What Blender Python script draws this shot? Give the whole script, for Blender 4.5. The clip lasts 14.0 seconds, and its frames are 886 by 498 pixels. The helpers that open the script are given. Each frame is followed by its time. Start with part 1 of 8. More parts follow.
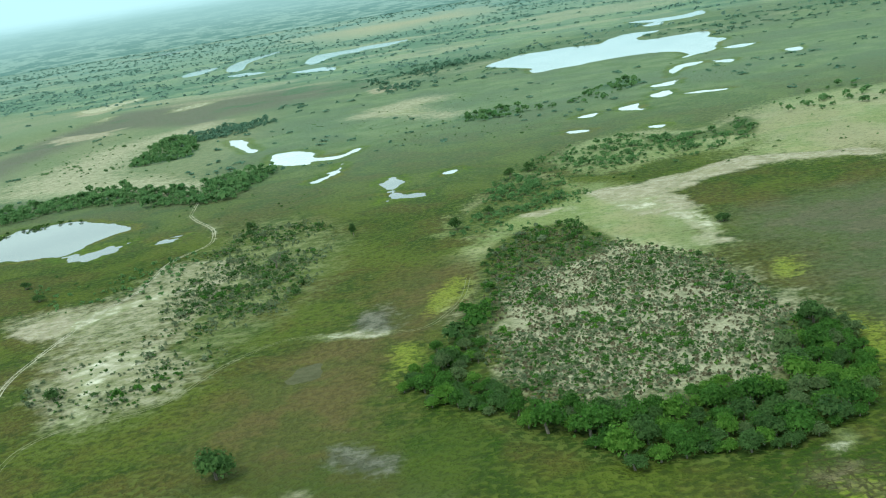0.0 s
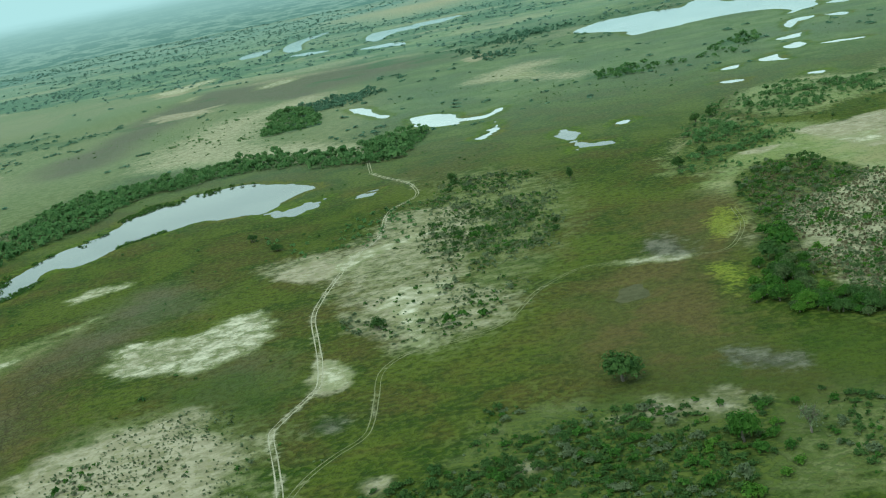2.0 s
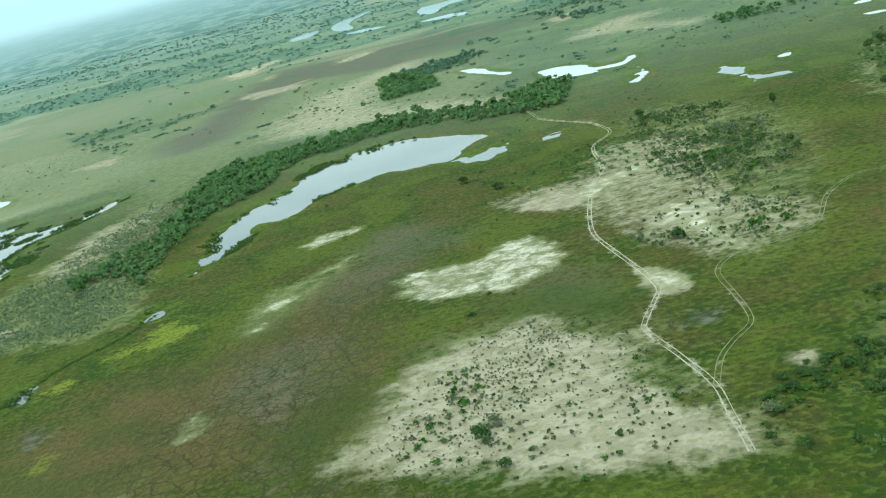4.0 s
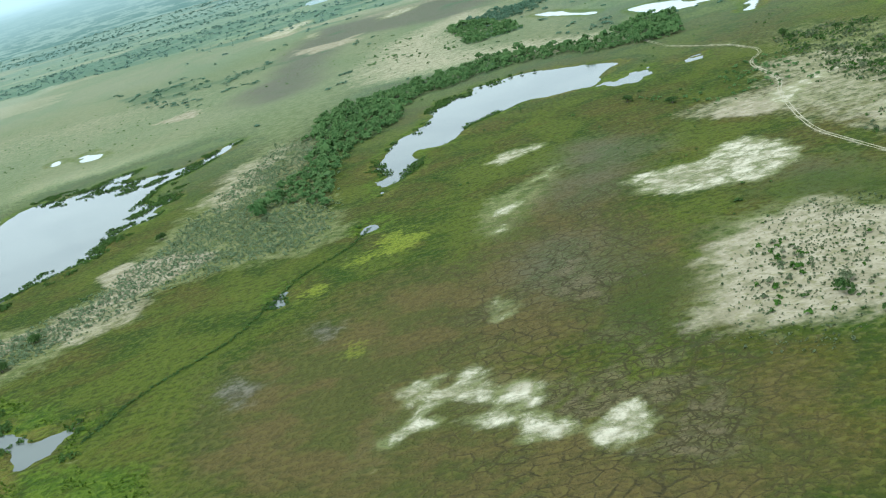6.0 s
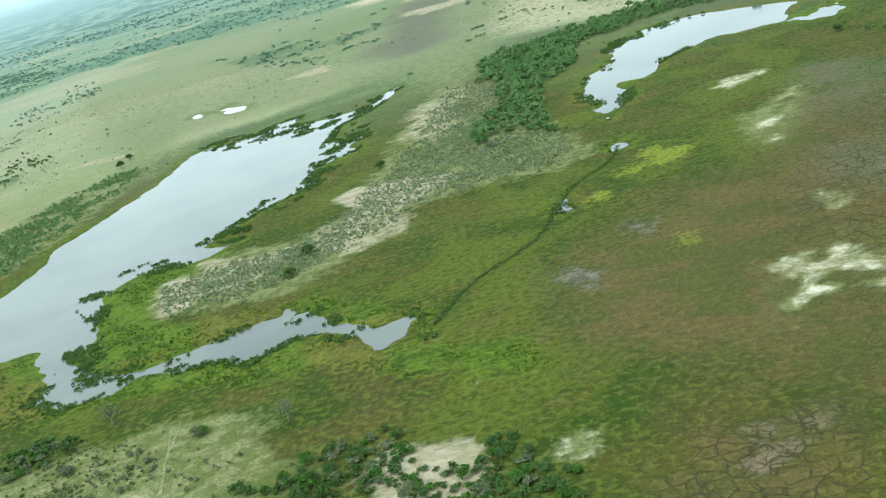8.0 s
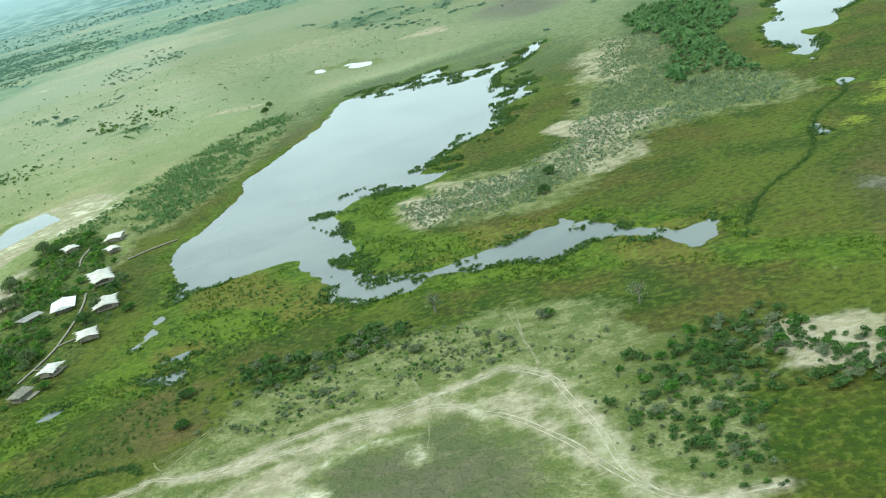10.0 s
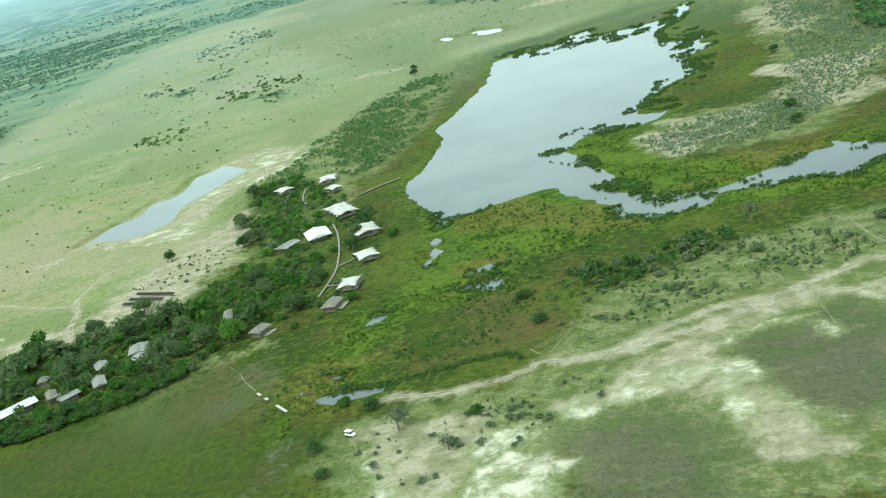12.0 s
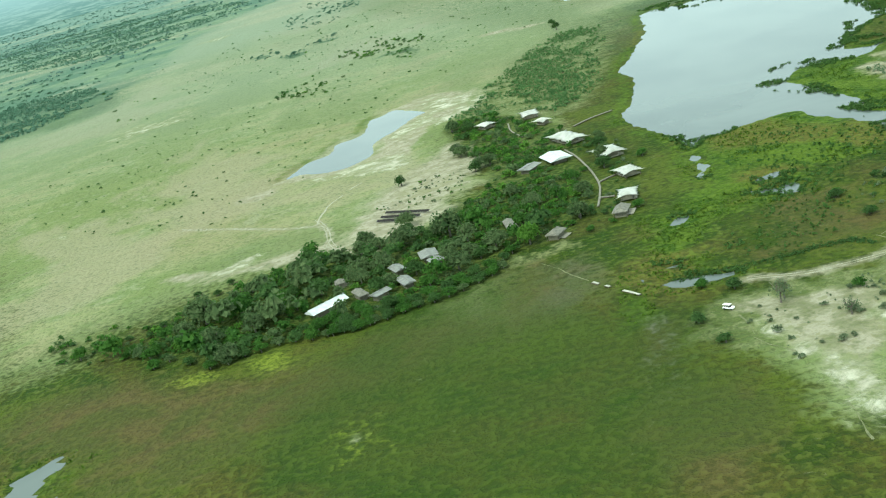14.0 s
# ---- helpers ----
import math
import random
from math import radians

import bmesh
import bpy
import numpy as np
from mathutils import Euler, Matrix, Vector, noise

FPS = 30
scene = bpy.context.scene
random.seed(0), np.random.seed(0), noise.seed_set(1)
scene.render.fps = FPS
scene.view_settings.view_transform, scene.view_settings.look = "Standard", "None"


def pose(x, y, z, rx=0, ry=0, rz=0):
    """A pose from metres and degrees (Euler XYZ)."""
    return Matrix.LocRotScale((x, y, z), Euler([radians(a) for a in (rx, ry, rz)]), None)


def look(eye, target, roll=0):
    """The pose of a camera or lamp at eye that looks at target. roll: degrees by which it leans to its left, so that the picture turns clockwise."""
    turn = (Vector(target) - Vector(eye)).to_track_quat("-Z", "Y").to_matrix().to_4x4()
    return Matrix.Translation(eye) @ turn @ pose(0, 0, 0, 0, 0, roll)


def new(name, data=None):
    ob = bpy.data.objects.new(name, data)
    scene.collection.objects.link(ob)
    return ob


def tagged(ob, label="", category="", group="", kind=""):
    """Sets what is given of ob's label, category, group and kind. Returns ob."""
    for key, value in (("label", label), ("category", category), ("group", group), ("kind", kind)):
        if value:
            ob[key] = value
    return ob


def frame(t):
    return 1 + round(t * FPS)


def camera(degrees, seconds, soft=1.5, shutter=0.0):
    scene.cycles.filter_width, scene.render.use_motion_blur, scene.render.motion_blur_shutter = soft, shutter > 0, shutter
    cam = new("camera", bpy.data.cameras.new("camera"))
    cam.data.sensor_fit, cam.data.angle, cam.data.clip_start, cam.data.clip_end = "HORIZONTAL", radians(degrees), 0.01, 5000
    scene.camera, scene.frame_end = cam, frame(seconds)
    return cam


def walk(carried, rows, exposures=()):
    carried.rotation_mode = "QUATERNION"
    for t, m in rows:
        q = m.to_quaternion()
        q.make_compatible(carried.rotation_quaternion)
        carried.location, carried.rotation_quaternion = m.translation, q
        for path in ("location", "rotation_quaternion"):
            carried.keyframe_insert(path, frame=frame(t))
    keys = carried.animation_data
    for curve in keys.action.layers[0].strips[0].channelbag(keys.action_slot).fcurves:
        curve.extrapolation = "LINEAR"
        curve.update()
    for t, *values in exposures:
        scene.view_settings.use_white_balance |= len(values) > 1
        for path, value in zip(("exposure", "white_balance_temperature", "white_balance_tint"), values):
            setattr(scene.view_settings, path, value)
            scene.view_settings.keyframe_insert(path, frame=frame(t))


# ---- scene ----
cam = camera(42.90, 14.0, soft=1.15)
PATH = [
    (0, (-22.67, 4.86, 84.24), (-21.98, 102.22, 61.44), -9.09),
    (0.5, (-41.60, 2.80, 84.29), (-40.78, 100.21, 61.67), -8.85),
    (1, (-60.49, 0.74, 84.41), (-60.20, 98.28, 62.34), -9.07),
    (1.5, (-79.33, -1.33, 84.58), (-79.53, 96.18, 62.39), -9.43),
    (2, (-98.13, -3.41, 84.80), (-99.15, 93.67, 60.83), -11.11),
    (2.5, (-116.88, -5.53, 85.06), (-118.37, 91.80, 62.13), -11.95),
    (3, (-135.60, -7.67, 85.36), (-138.57, 89.55, 62.13), -13.04),
    (3.2, (-143.07, -8.54, 85.49), (-146.70, 88.44, 61.36), -13.49),
    (3.7, (-161.73, -10.74, 85.82), (-164.88, 86.08, 61.01), -14.10),
    (4.25, (-182.21, -13.22, 86.20), (-184.84, 83.42, 60.64), -14.78),
    (4.8, (-202.65, -15.77, 86.60), (-204.75, 80.68, 60.29), -15.45),
    (5.3, (-221.20, -18.15, 86.97), (-222.83, 78.13, 59.98), -16.07),
    (5.5, (-228.61, -19.12, 87.12), (-230.18, 77.13, 60.05), -15.91),
    (6, (-247.11, -21.60, 87.49), (-248.86, 74.42, 59.63), -15.96),
    (6.5, (-265.59, -24.15, 87.86), (-267.45, 72.02, 60.51), -15.86),
    (7, (-284.05, -26.79, 88.22), (-286.60, 69.28, 60.57), -16.00),
    (7.5, (-302.48, -29.52, 88.58), (-306.28, 66.32, 60.26), -16.17),
    (8, (-320.91, -32.34, 88.92), (-325.55, 63.40, 60.39), -16.47),
    (8.2, (-328.27, -33.49, 89.06), (-332.97, 62.27, 60.64), -16.42),
    (8.7, (-346.68, -36.45, 89.39), (-351.67, 59.24, 60.78), -16.11),
    (9.25, (-366.92, -39.83, 89.75), (-372.23, 55.78, 60.91), -15.76),
    (9.8, (-387.17, -43.34, 90.09), (-392.79, 52.18, 61.03), -15.42),
    (10.3, (-405.58, -46.65, 90.40), (-411.49, 48.79, 61.14), -15.10),
    (10.5, (-412.95, -48.01, 90.52), (-419.16, 47.40, 61.23), -15.28),
    (11, (-431.38, -51.49, 90.82), (-438.30, 43.73, 61.09), -15.38),
    (11.5, (-449.83, -55.11, 91.11), (-456.77, 40.40, 62.30), -15.37),
    (12, (-468.30, -58.85, 91.41), (-475.90, 36.57, 62.45), -15.50),
    (12.5, (-486.81, -62.73, 91.71), (-494.45, 32.84, 63.26), -15.31),
    (13, (-505.36, -66.74, 92.02), (-513.81, 28.54, 62.87), -15.56),
    (13.5, (-523.96, -70.90, 92.35), (-532.79, 24.33, 63.14), -15.48),
    (14, (-542.61, -75.21, 92.69), (-551.72, 19.89, 63.13), -15.38),
]
walk(cam, [(t, look(eye, target, roll)) for t, eye, target, roll in PATH],
     exposures=[(0, 0.76, 5950, -10), (0.5, 0.62, 5950, -15), (1.5, 0.46, 5970, -17), (2.5, 0.38, 5990, -17), (3, 0.50, 5950, -16), (5.3, 0.86, 5900, 1), (6.5, 0.82, 5900, 3), (7, 0.94, 5970, 3), (8, 1.05, 6060, 0), (11, 1.01, 5990, -8), (14, 0.93, 6080, -12)])
SKY_STRENGTH, SUN_STRENGTH = 0.13, 1.5
VEIL = (9.0, 9.7, 9.5, 1.0)
# backdrop colours with the haze already mixed in
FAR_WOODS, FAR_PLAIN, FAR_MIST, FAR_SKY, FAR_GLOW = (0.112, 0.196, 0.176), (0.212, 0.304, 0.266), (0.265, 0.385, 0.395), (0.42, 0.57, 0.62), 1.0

# ---------- light ----------
SUN_ELEVATION, SUN_TURN = 52.0, 215.0          # degrees; high sun behind thin cloud, to the south-west
sky_world = bpy.data.worlds.new("sky")
scene.world = sky_world
sky_world.use_nodes = True
sky_nodes = sky_world.node_tree.nodes
sky_tex = sky_nodes.new("ShaderNodeTexSky")
sky_tex.sky_type = "NISHITA"
sky_tex.sun_disc = False
sky_tex.sun_elevation = radians(SUN_ELEVATION)
sky_tex.sun_rotation = radians(SUN_TURN)
sky_tex.altitude = 950
sky_tex.air_density, sky_tex.dust_density, sky_tex.ozone_density = 1.0, 6.0, 0.6
sky_back = sky_nodes["Background"]
sky_back.inputs["Strength"].default_value = SKY_STRENGTH
veil = sky_nodes.new("ShaderNodeMix")                # thin bright cloud over the whole sky
veil.data_type = "RGBA"
veil.inputs[0].default_value = 0.6
veil.inputs[7].default_value = VEIL
sky_world.node_tree.links.new(sky_tex.outputs["Color"], veil.inputs[6])
sky_world.node_tree.links.new(veil.outputs[2], sky_back.inputs["Color"])

sun_data = bpy.data.lights.new("sun", "SUN")
sun_data.energy, sun_data.angle, sun_data.color = SUN_STRENGTH, radians(9), (1.0, 0.955, 0.87)
sun = new("sun", sun_data)
sun_way = Vector((math.sin(radians(SUN_TURN)) * math.cos(radians(SUN_ELEVATION)),
                  math.cos(radians(SUN_TURN)) * math.cos(radians(SUN_ELEVATION)),
                  math.sin(radians(SUN_ELEVATION))))
sun.matrix_world = Matrix.Translation((0, 0, 400)) @ sun_way.to_track_quat("Z", "Y").to_matrix().to_4x4()


# ---------- materials ----------
class Net:
    """A small builder for node materials, in metres."""

    def __init__(self, name):
        self.mat = bpy.data.materials.new(name)
        self.mat.use_nodes = True
        self.tree = self.mat.node_tree
        self.bsdf = self.tree.nodes["Principled BSDF"]
        self.out = self.tree.nodes["Material Output"]

    def node(self, kind, **values):
        made = self.tree.nodes.new(kind)
        for key, value in values.items():
            self.plug(value, made.inputs[key])
        return made

    def plug(self, value, socket):
        if isinstance(value, bpy.types.NodeSocket):
            self.tree.links.new(value, socket)
        else:
            if isinstance(value, tuple) and len(value) == 3 and socket.type == "RGBA":
                value = (*value, 1.0)
            socket.default_value = value

    def place(self):
        return self.tree.nodes.new("ShaderNodeNewGeometry").outputs["Position"]

    def noise(self, size, detail=3.0, rough=0.55, where=None, twist=0.0):
        made = self.node("ShaderNodeTexNoise", Scale=1.0 / size, Detail=detail, Roughness=rough, Distortion=twist)
        self.plug(where if where is not None else self.place(), made.inputs["Vector"])
        return made.outputs["Fac"]

    def math(self, op, a, b=0.0, c=0.0, clamp=False):
        made = self.tree.nodes.new("ShaderNodeMath")
        made.operation, made.use_clamp = op, clamp
        for i, value in enumerate((a, b, c)):
            self.plug(value, made.inputs[i])
        return made.outputs[0]

    def step(self, value, low, high, to_low=0.0, to_high=1.0):
        made = self.tree.nodes.new("ShaderNodeMapRange")
        made.interpolation_type = "SMOOTHSTEP"
        for key, v in (("Value", value), ("From Min", low), ("From Max", high), ("To Min", to_low), ("To Max", to_high)):
            self.plug(v, made.inputs[key])
        return made.outputs["Result"]

    def mix(self, fac, a, b):
        made = self.tree.nodes.new("ShaderNodeMix")
        made.data_type = "RGBA"
        self.plug(fac, made.inputs[0])
        self.plug(a, made.inputs[6])
        self.plug(b, made.inputs[7])
        return made.outputs[2]

    def layer(self, name):
        made = self.tree.nodes.new("ShaderNodeAttribute")
        made.attribute_name = name
        return made

    def split(self, vector):
        made = self.node("ShaderNodeSeparateXYZ", Vector=vector)
        return made.outputs

    def bump(self, height, strength, distance):
        made = self.node("ShaderNodeBump", Strength=strength, Distance=distance, Height=height)
        self.tree.links.new(made.outputs["Normal"], self.bsdf.inputs["Normal"])

    def done(self, color, roughness=0.9, metallic=0.0, gloss=0.5):
        self.bsdf.inputs["Specular IOR Level"].default_value = gloss
        self.plug(color, self.bsdf.inputs["Base Color"])
        self.plug(roughness, self.bsdf.inputs["Roughness"])
        self.plug(metallic, self.bsdf.inputs["Metallic"])
        return self.mat


def plain_material(name, dark, pale, size, roughness=0.85, metallic=0.0, relief=0.3):
    """Two tones of one surface, mottled at two scales, with fine relief."""
    net = Net(name)
    broad, fine = net.noise(size, 3), net.noise(size / 7, 4, 0.65)
    both = net.math("ADD", net.math("MULTIPLY", broad, 0.6), net.math("MULTIPLY", fine, 0.4))
    net.bump(fine, relief, size * 0.05)
    return net.done(net.mix(net.step(both, 0.36, 0.64), dark, pale), roughness, metallic)


def ground_material():
    net = Net("floodplain_ground")
    flat = net.place()
    za, zb, zc, zd, ze = (net.split(net.layer(n).outputs["Vector"]) for n in ("zone_a", "zone_b", "zone_c", "zone_d", "zone_e"))
    huge, big = net.noise(85, 3, 0.5, flat, 0.5), net.noise(19, 5, 0.62, flat, 0.4)
    mid, tuft = net.noise(5.0, 4, 0.60, flat, 0.15), net.noise(1.7, 2, 0.55, flat, 0.0)
    fine, speck = net.noise(0.8, 2, 0.6, flat), net.noise(3.1, 2, 0.5, flat, 0.3)
    ragged = net.math("ADD", net.math("MULTIPLY", mid, 0.5), net.math("MULTIPLY", tuft, 0.5))
    ragged = net.math("SUBTRACT", ragged, 0.5)
    patchy = net.math("ADD", net.math("MULTIPLY", big, 0.5), net.math("MULTIPLY", mid, 0.5))

    def zone(mask, strength=1.4, width=0.13, most=1.0, inside=None):
        """An uneven edge: the mask is pushed about by the grain of the ground."""
        uneven = net.step(net.math("ADD", mask, net.math("MULTIPLY", ragged, strength)), 0.5 - width, 0.5 + width, 0.0, most)
        return net.math("MULTIPLY", uneven, net.step(inside if inside is not None else mask, 0.0, 0.22))

    # wet grassland: olive and green swards, pale seed heads, hollows painted darker
    color = net.mix(net.step(huge, 0.41, 0.59), (0.029, 0.050, 0.004), (0.051, 0.054, 0.009))
    color = net.mix(net.step(big, 0.46, 0.58, 0.0, 0.75), color, (0.020, 0.043, 0.004))
    broad = net.noise(38, 3, 0.5, flat, 0.3)
    color = net.mix(net.step(broad, 0.50, 0.60, 0.0, 0.75), color, (0.065, 0.083, 0.010))
    color = net.mix(net.step(broad, 0.47, 0.38, 0.0, 0.65), color, (0.052, 0.048, 0.012))
    color = net.mix(net.step(mid, 0.51, 0.63, 0.0, 0.6), color, (0.058, 0.074, 0.011))
    color = net.mix(net.step(big, 0.46, 0.36, 0.0, 0.55), color, (0.065, 0.057, 0.013))
    color = net.mix(net.step(speck, 0.43, 0.32, 0.0, 0.5), color, (0.015, 0.029, 0.004))
    color = net.mix(net.step(tuft, 0.52, 0.64, 0.0, 0.52), color, (0.078, 0.092, 0.015))
    color = net.mix(net.step(tuft, 0.46, 0.36, 0.0, 0.45), color, (0.021, 0.031, 0.006))
    # sedge and dry grass on slightly higher ground
    dry = net.mix(net.step(big, 0.42, 0.58), (0.159, 0.189, 0.078), (0.220, 0.225, 0.110))
    dry = net.mix(net.step(huge, 0.46, 0.58, 0.0, 0.7), dry, (0.131, 0.165, 0.053))
    dry = net.mix(net.step(huge, 0.46, 0.36, 0.0, 0.6), dry, (0.212, 0.191, 0.102))
    dry = net.mix(net.step(mid, 0.50, 0.62, 0.0, 0.35), dry, (0.117, 0.154, 0.049))
    dry = net.mix(net.step(patchy, 0.47, 0.38, 0.0, 0.45), dry, (0.260, 0.265, 0.164))
    belt_map = net.node("ShaderNodeMapping", Vector=flat)
    belt_map.inputs["Rotation"].default_value = (0, 0, 0.35)
    belt_map.inputs["Scale"].default_value = (0.0075, 0.0040, 0.01)
    belt = net.node("ShaderNodeTexNoise", Scale=1.0, Detail=5.0, Roughness=0.6, Distortion=0.4, Vector=belt_map.outputs[0]).outputs["Fac"]
    dry = net.mix(net.step(belt, 0.50, 0.60, 0.0, 0.7), dry, (0.126, 0.152, 0.060))
    dry = net.mix(net.step(belt, 0.47, 0.40, 0.0, 0.65), dry, (0.248, 0.222, 0.140))
    # distance haze painted into ground colours: ze[1] drives it here and below
    haze_tint = net.mix(net.step(big, 0.42, 0.58), (0.132, 0.196, 0.118), (0.184, 0.236, 0.150))
    haze_tint = net.mix(net.step(huge, 0.43, 0.57, 0.0, 0.7), haze_tint, (0.118, 0.176, 0.130))
    haze_tint = net.mix(net.step(net.split(flat)[1], 1300, 3800, 0.0, 0.9), haze_tint, (0.178, 0.258, 0.222))
    color = net.mix(net.math("MULTIPLY", ze[1], 0.85), color, haze_tint)
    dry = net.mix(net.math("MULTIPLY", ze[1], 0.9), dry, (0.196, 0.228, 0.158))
    color = net.mix(zone(za[2], 1.1, 0.25, 0.92), color, dry)
    pale = net.mix(net.step(mid, 0.42, 0.58), (0.093, 0.114, 0.036), (0.168, 0.177, 0.080))
    pale = net.mix(net.step(tuft, 0.48, 0.58, 0.0, 0.55), pale, (0.054, 0.078, 0.024))
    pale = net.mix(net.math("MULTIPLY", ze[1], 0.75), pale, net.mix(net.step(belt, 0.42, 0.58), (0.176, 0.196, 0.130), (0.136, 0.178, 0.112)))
    color = net.mix(zone(zd[0], 1.6, 0.32, 0.85), color, pale)
    lush = net.mix(net.step(mid, 0.43, 0.57), (0.026, 0.060, 0.004), (0.056, 0.095, 0.008))
    lush = net.mix(net.step(big, 0.50, 0.58, 0.0, 0.7), lush, (0.080, 0.119, 0.011))
    lush = net.mix(net.step(broad, 0.50, 0.40, 0.0, 0.75), lush, (0.106, 0.093, 0.021))
    lush = net.mix(net.step(tuft, 0.52, 0.62, 0.0, 0.55), lush, (0.086, 0.125, 0.014))
    lush = net.mix(net.step(speck, 0.43, 0.33, 0.0, 0.55), lush, (0.014, 0.039, 0.003))
    color = net.mix(zone(zb[2], 1.4, 0.26, 0.85), color, lush)
    rust = net.mix(net.step(big, 0.42, 0.56), (0.076, 0.060, 0.022), (0.054, 0.058, 0.015))
    rust = net.mix(net.step(tuft, 0.51, 0.66, 0.0, 0.35), rust, (0.090, 0.080, 0.022))
    rust = net.mix(net.step(speck, 0.42, 0.31, 0.0, 0.45), rust, (0.046, 0.040, 0.016))
    color = net.mix(zone(net.math("ADD", zb[1], net.math("MULTIPLY", net.math("SUBTRACT", patchy, 0.5), 1.3)), 1.2, 0.35, 0.85, zb[1]), color, rust)
    peat = net.mix(net.step(big, 0.43, 0.57), (0.076, 0.075, 0.044), (0.060, 0.074, 0.032))
    peat = net.mix(net.step(speck, 0.56, 0.66, 0.0, 0.6), peat, (0.105, 0.100, 0.060))
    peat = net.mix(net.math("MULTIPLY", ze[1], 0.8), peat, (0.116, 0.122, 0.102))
    color = net.mix(zone(zb[0], 1.3, 0.45, 0.9), color, peat)
    # wet mask: one darker green, also laid where grass is merely darker
    color = net.mix(zone(zc[2], 1.3, 0.3, 0.6), color, (0.030, 0.052, 0.007))
    yellow = net.mix(net.step(fine, 0.40, 0.60), (0.125, 0.165, 0.016), (0.210, 0.235, 0.030))
    color = net.mix(zone(zc[0], 2.6, 0.34, 0.55), color, yellow)
    color = net.mix(zone(zd[1], 1.9, 0.48, 0.85), color, net.mix(net.step(mid, 0.42, 0.58), (0.225, 0.220, 0.142), (0.295, 0.278, 0.188)))
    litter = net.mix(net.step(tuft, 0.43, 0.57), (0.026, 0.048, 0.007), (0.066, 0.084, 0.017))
    # the far litter carries the same painted haze, bluer with y
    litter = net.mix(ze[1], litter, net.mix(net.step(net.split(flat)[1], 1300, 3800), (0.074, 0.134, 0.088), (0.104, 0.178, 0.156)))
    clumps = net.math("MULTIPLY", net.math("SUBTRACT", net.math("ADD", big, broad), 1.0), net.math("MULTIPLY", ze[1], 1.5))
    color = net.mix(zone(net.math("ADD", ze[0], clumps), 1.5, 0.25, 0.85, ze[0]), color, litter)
    # game trails: a net of trodden lines, wide meshes and narrow ones
    bend = net.node("ShaderNodeTexNoise", Scale=0.07, Detail=5.0, Vector=flat)
    shift = net.tree.nodes.new("ShaderNodeVectorMath")
    shift.operation = "MULTIPLY_ADD"
    net.plug(bend.outputs["Color"], shift.inputs[0])
    shift.inputs[1].default_value = (9, 9, 0)
    net.plug(flat, shift.inputs[2])
    lines = []
    for size, wide in ((3.9, 0.06), (1.8, 0.075), (6.5, 0.05)):
        cell = net.tree.nodes.new("ShaderNodeTexVoronoi")
        cell.feature, cell.voronoi_dimensions = "DISTANCE_TO_EDGE", "2D"
        net.plug(1.0 / size, cell.inputs["Scale"])
        net.plug(shift.outputs[0], cell.inputs["Vector"])
        lines.append(net.step(cell.outputs["Distance"], wide * 0.4, wide * 1.6, 1.0, 0.0))
    bald = net.math("MULTIPLY", net.step(big, 0.50, 0.60), net.step(zd[2], 0.45, 0.95, 0.0, 0.9))
    color = net.mix(bald, color, net.mix(net.step(mid, 0.42, 0.58), (0.128, 0.098, 0.066), (0.092, 0.080, 0.042)))
    webs = net.math("MAXIMUM", net.math("MULTIPLY", lines[0], net.step(mid, 0.30, 0.46)), net.math("MULTIPLY", lines[1], net.step(big, 0.44, 0.58)))
    webs = net.math("MAXIMUM", webs, net.math("MULTIPLY", lines[2], net.step(big, 0.40, 0.52)))
    webs = net.math("MULTIPLY", webs, net.step(net.math("ADD", zd[2], net.math("MULTIPLY", ragged, 1.4)), 0.12, 0.85, 0.0, 0.9))
    webs = net.math("MULTIPLY", webs, net.step(net.math("ADD", net.math("MULTIPLY", tuft, 0.5), net.math("MULTIPLY", mid, 0.5)), 0.40, 0.54, 0.15, 1.0))
    color = net.mix(webs, color, (0.030, 0.027, 0.011))
    # bare ground: sand with thin grass, white salt crust, brown soil, grey mud
    sand = net.mix(net.step(mid, 0.42, 0.60), (0.212, 0.192, 0.130), (0.282, 0.256, 0.186))
    sand = net.mix(net.step(tuft, 0.54, 0.66, 0.0, 0.5), sand, (0.130, 0.132, 0.050))
    sand = net.mix(net.step(big, 0.53, 0.66, 0.0, 0.35), sand, (0.165, 0.165, 0.072))
    bare = net.math("ADD", za[0], net.math("MULTIPLY", net.math("SUBTRACT", patchy, 0.47), 0.6))
    sand = net.mix(net.step(speck, 0.43, 0.33, 0.0, 0.5), sand, (0.100, 0.104, 0.050))
    color = net.mix(zone(bare, 1.0, 0.34, 0.92, za[0]), color, sand)
    crust = net.mix(net.step(patchy, 0.42, 0.60), (0.27, 0.253, 0.182), (0.46, 0.435, 0.345))
    drift = net.node("ShaderNodeMapping", Vector=flat)
    drift.inputs["Rotation"].default_value = (0, 0, 0.5)
    drift.inputs["Scale"].default_value = (0.17, 0.17, 0.1)
    streaks = net.node("ShaderNodeTexNoise", Scale=1.0, Detail=7.0, Roughness=0.74, Distortion=0.7, Vector=drift.outputs[0]).outputs["Fac"]
    thin_crust = net.math("ADD", net.math("MULTIPLY", za[1], 1.05), net.math("MULTIPLY", net.math("SUBTRACT", streaks, 0.53), 3.2))
    color = net.mix(net.step(net.math("ADD", za[1], net.math("MULTIPLY", ragged, 1.2)), 0.1, 0.8, 0.0, 0.6), color, (0.150, 0.172, 0.072))
    crusted = net.math("MULTIPLY", net.step(mid, 0.36, 0.54, 0.45, 1.0), net.step(net.math("ADD", thin_crust, net.math("MULTIPLY", ragged, 0.55)), 0.34, 1.30, 0.0, 0.90))
    color = net.mix(crusted, color, crust)
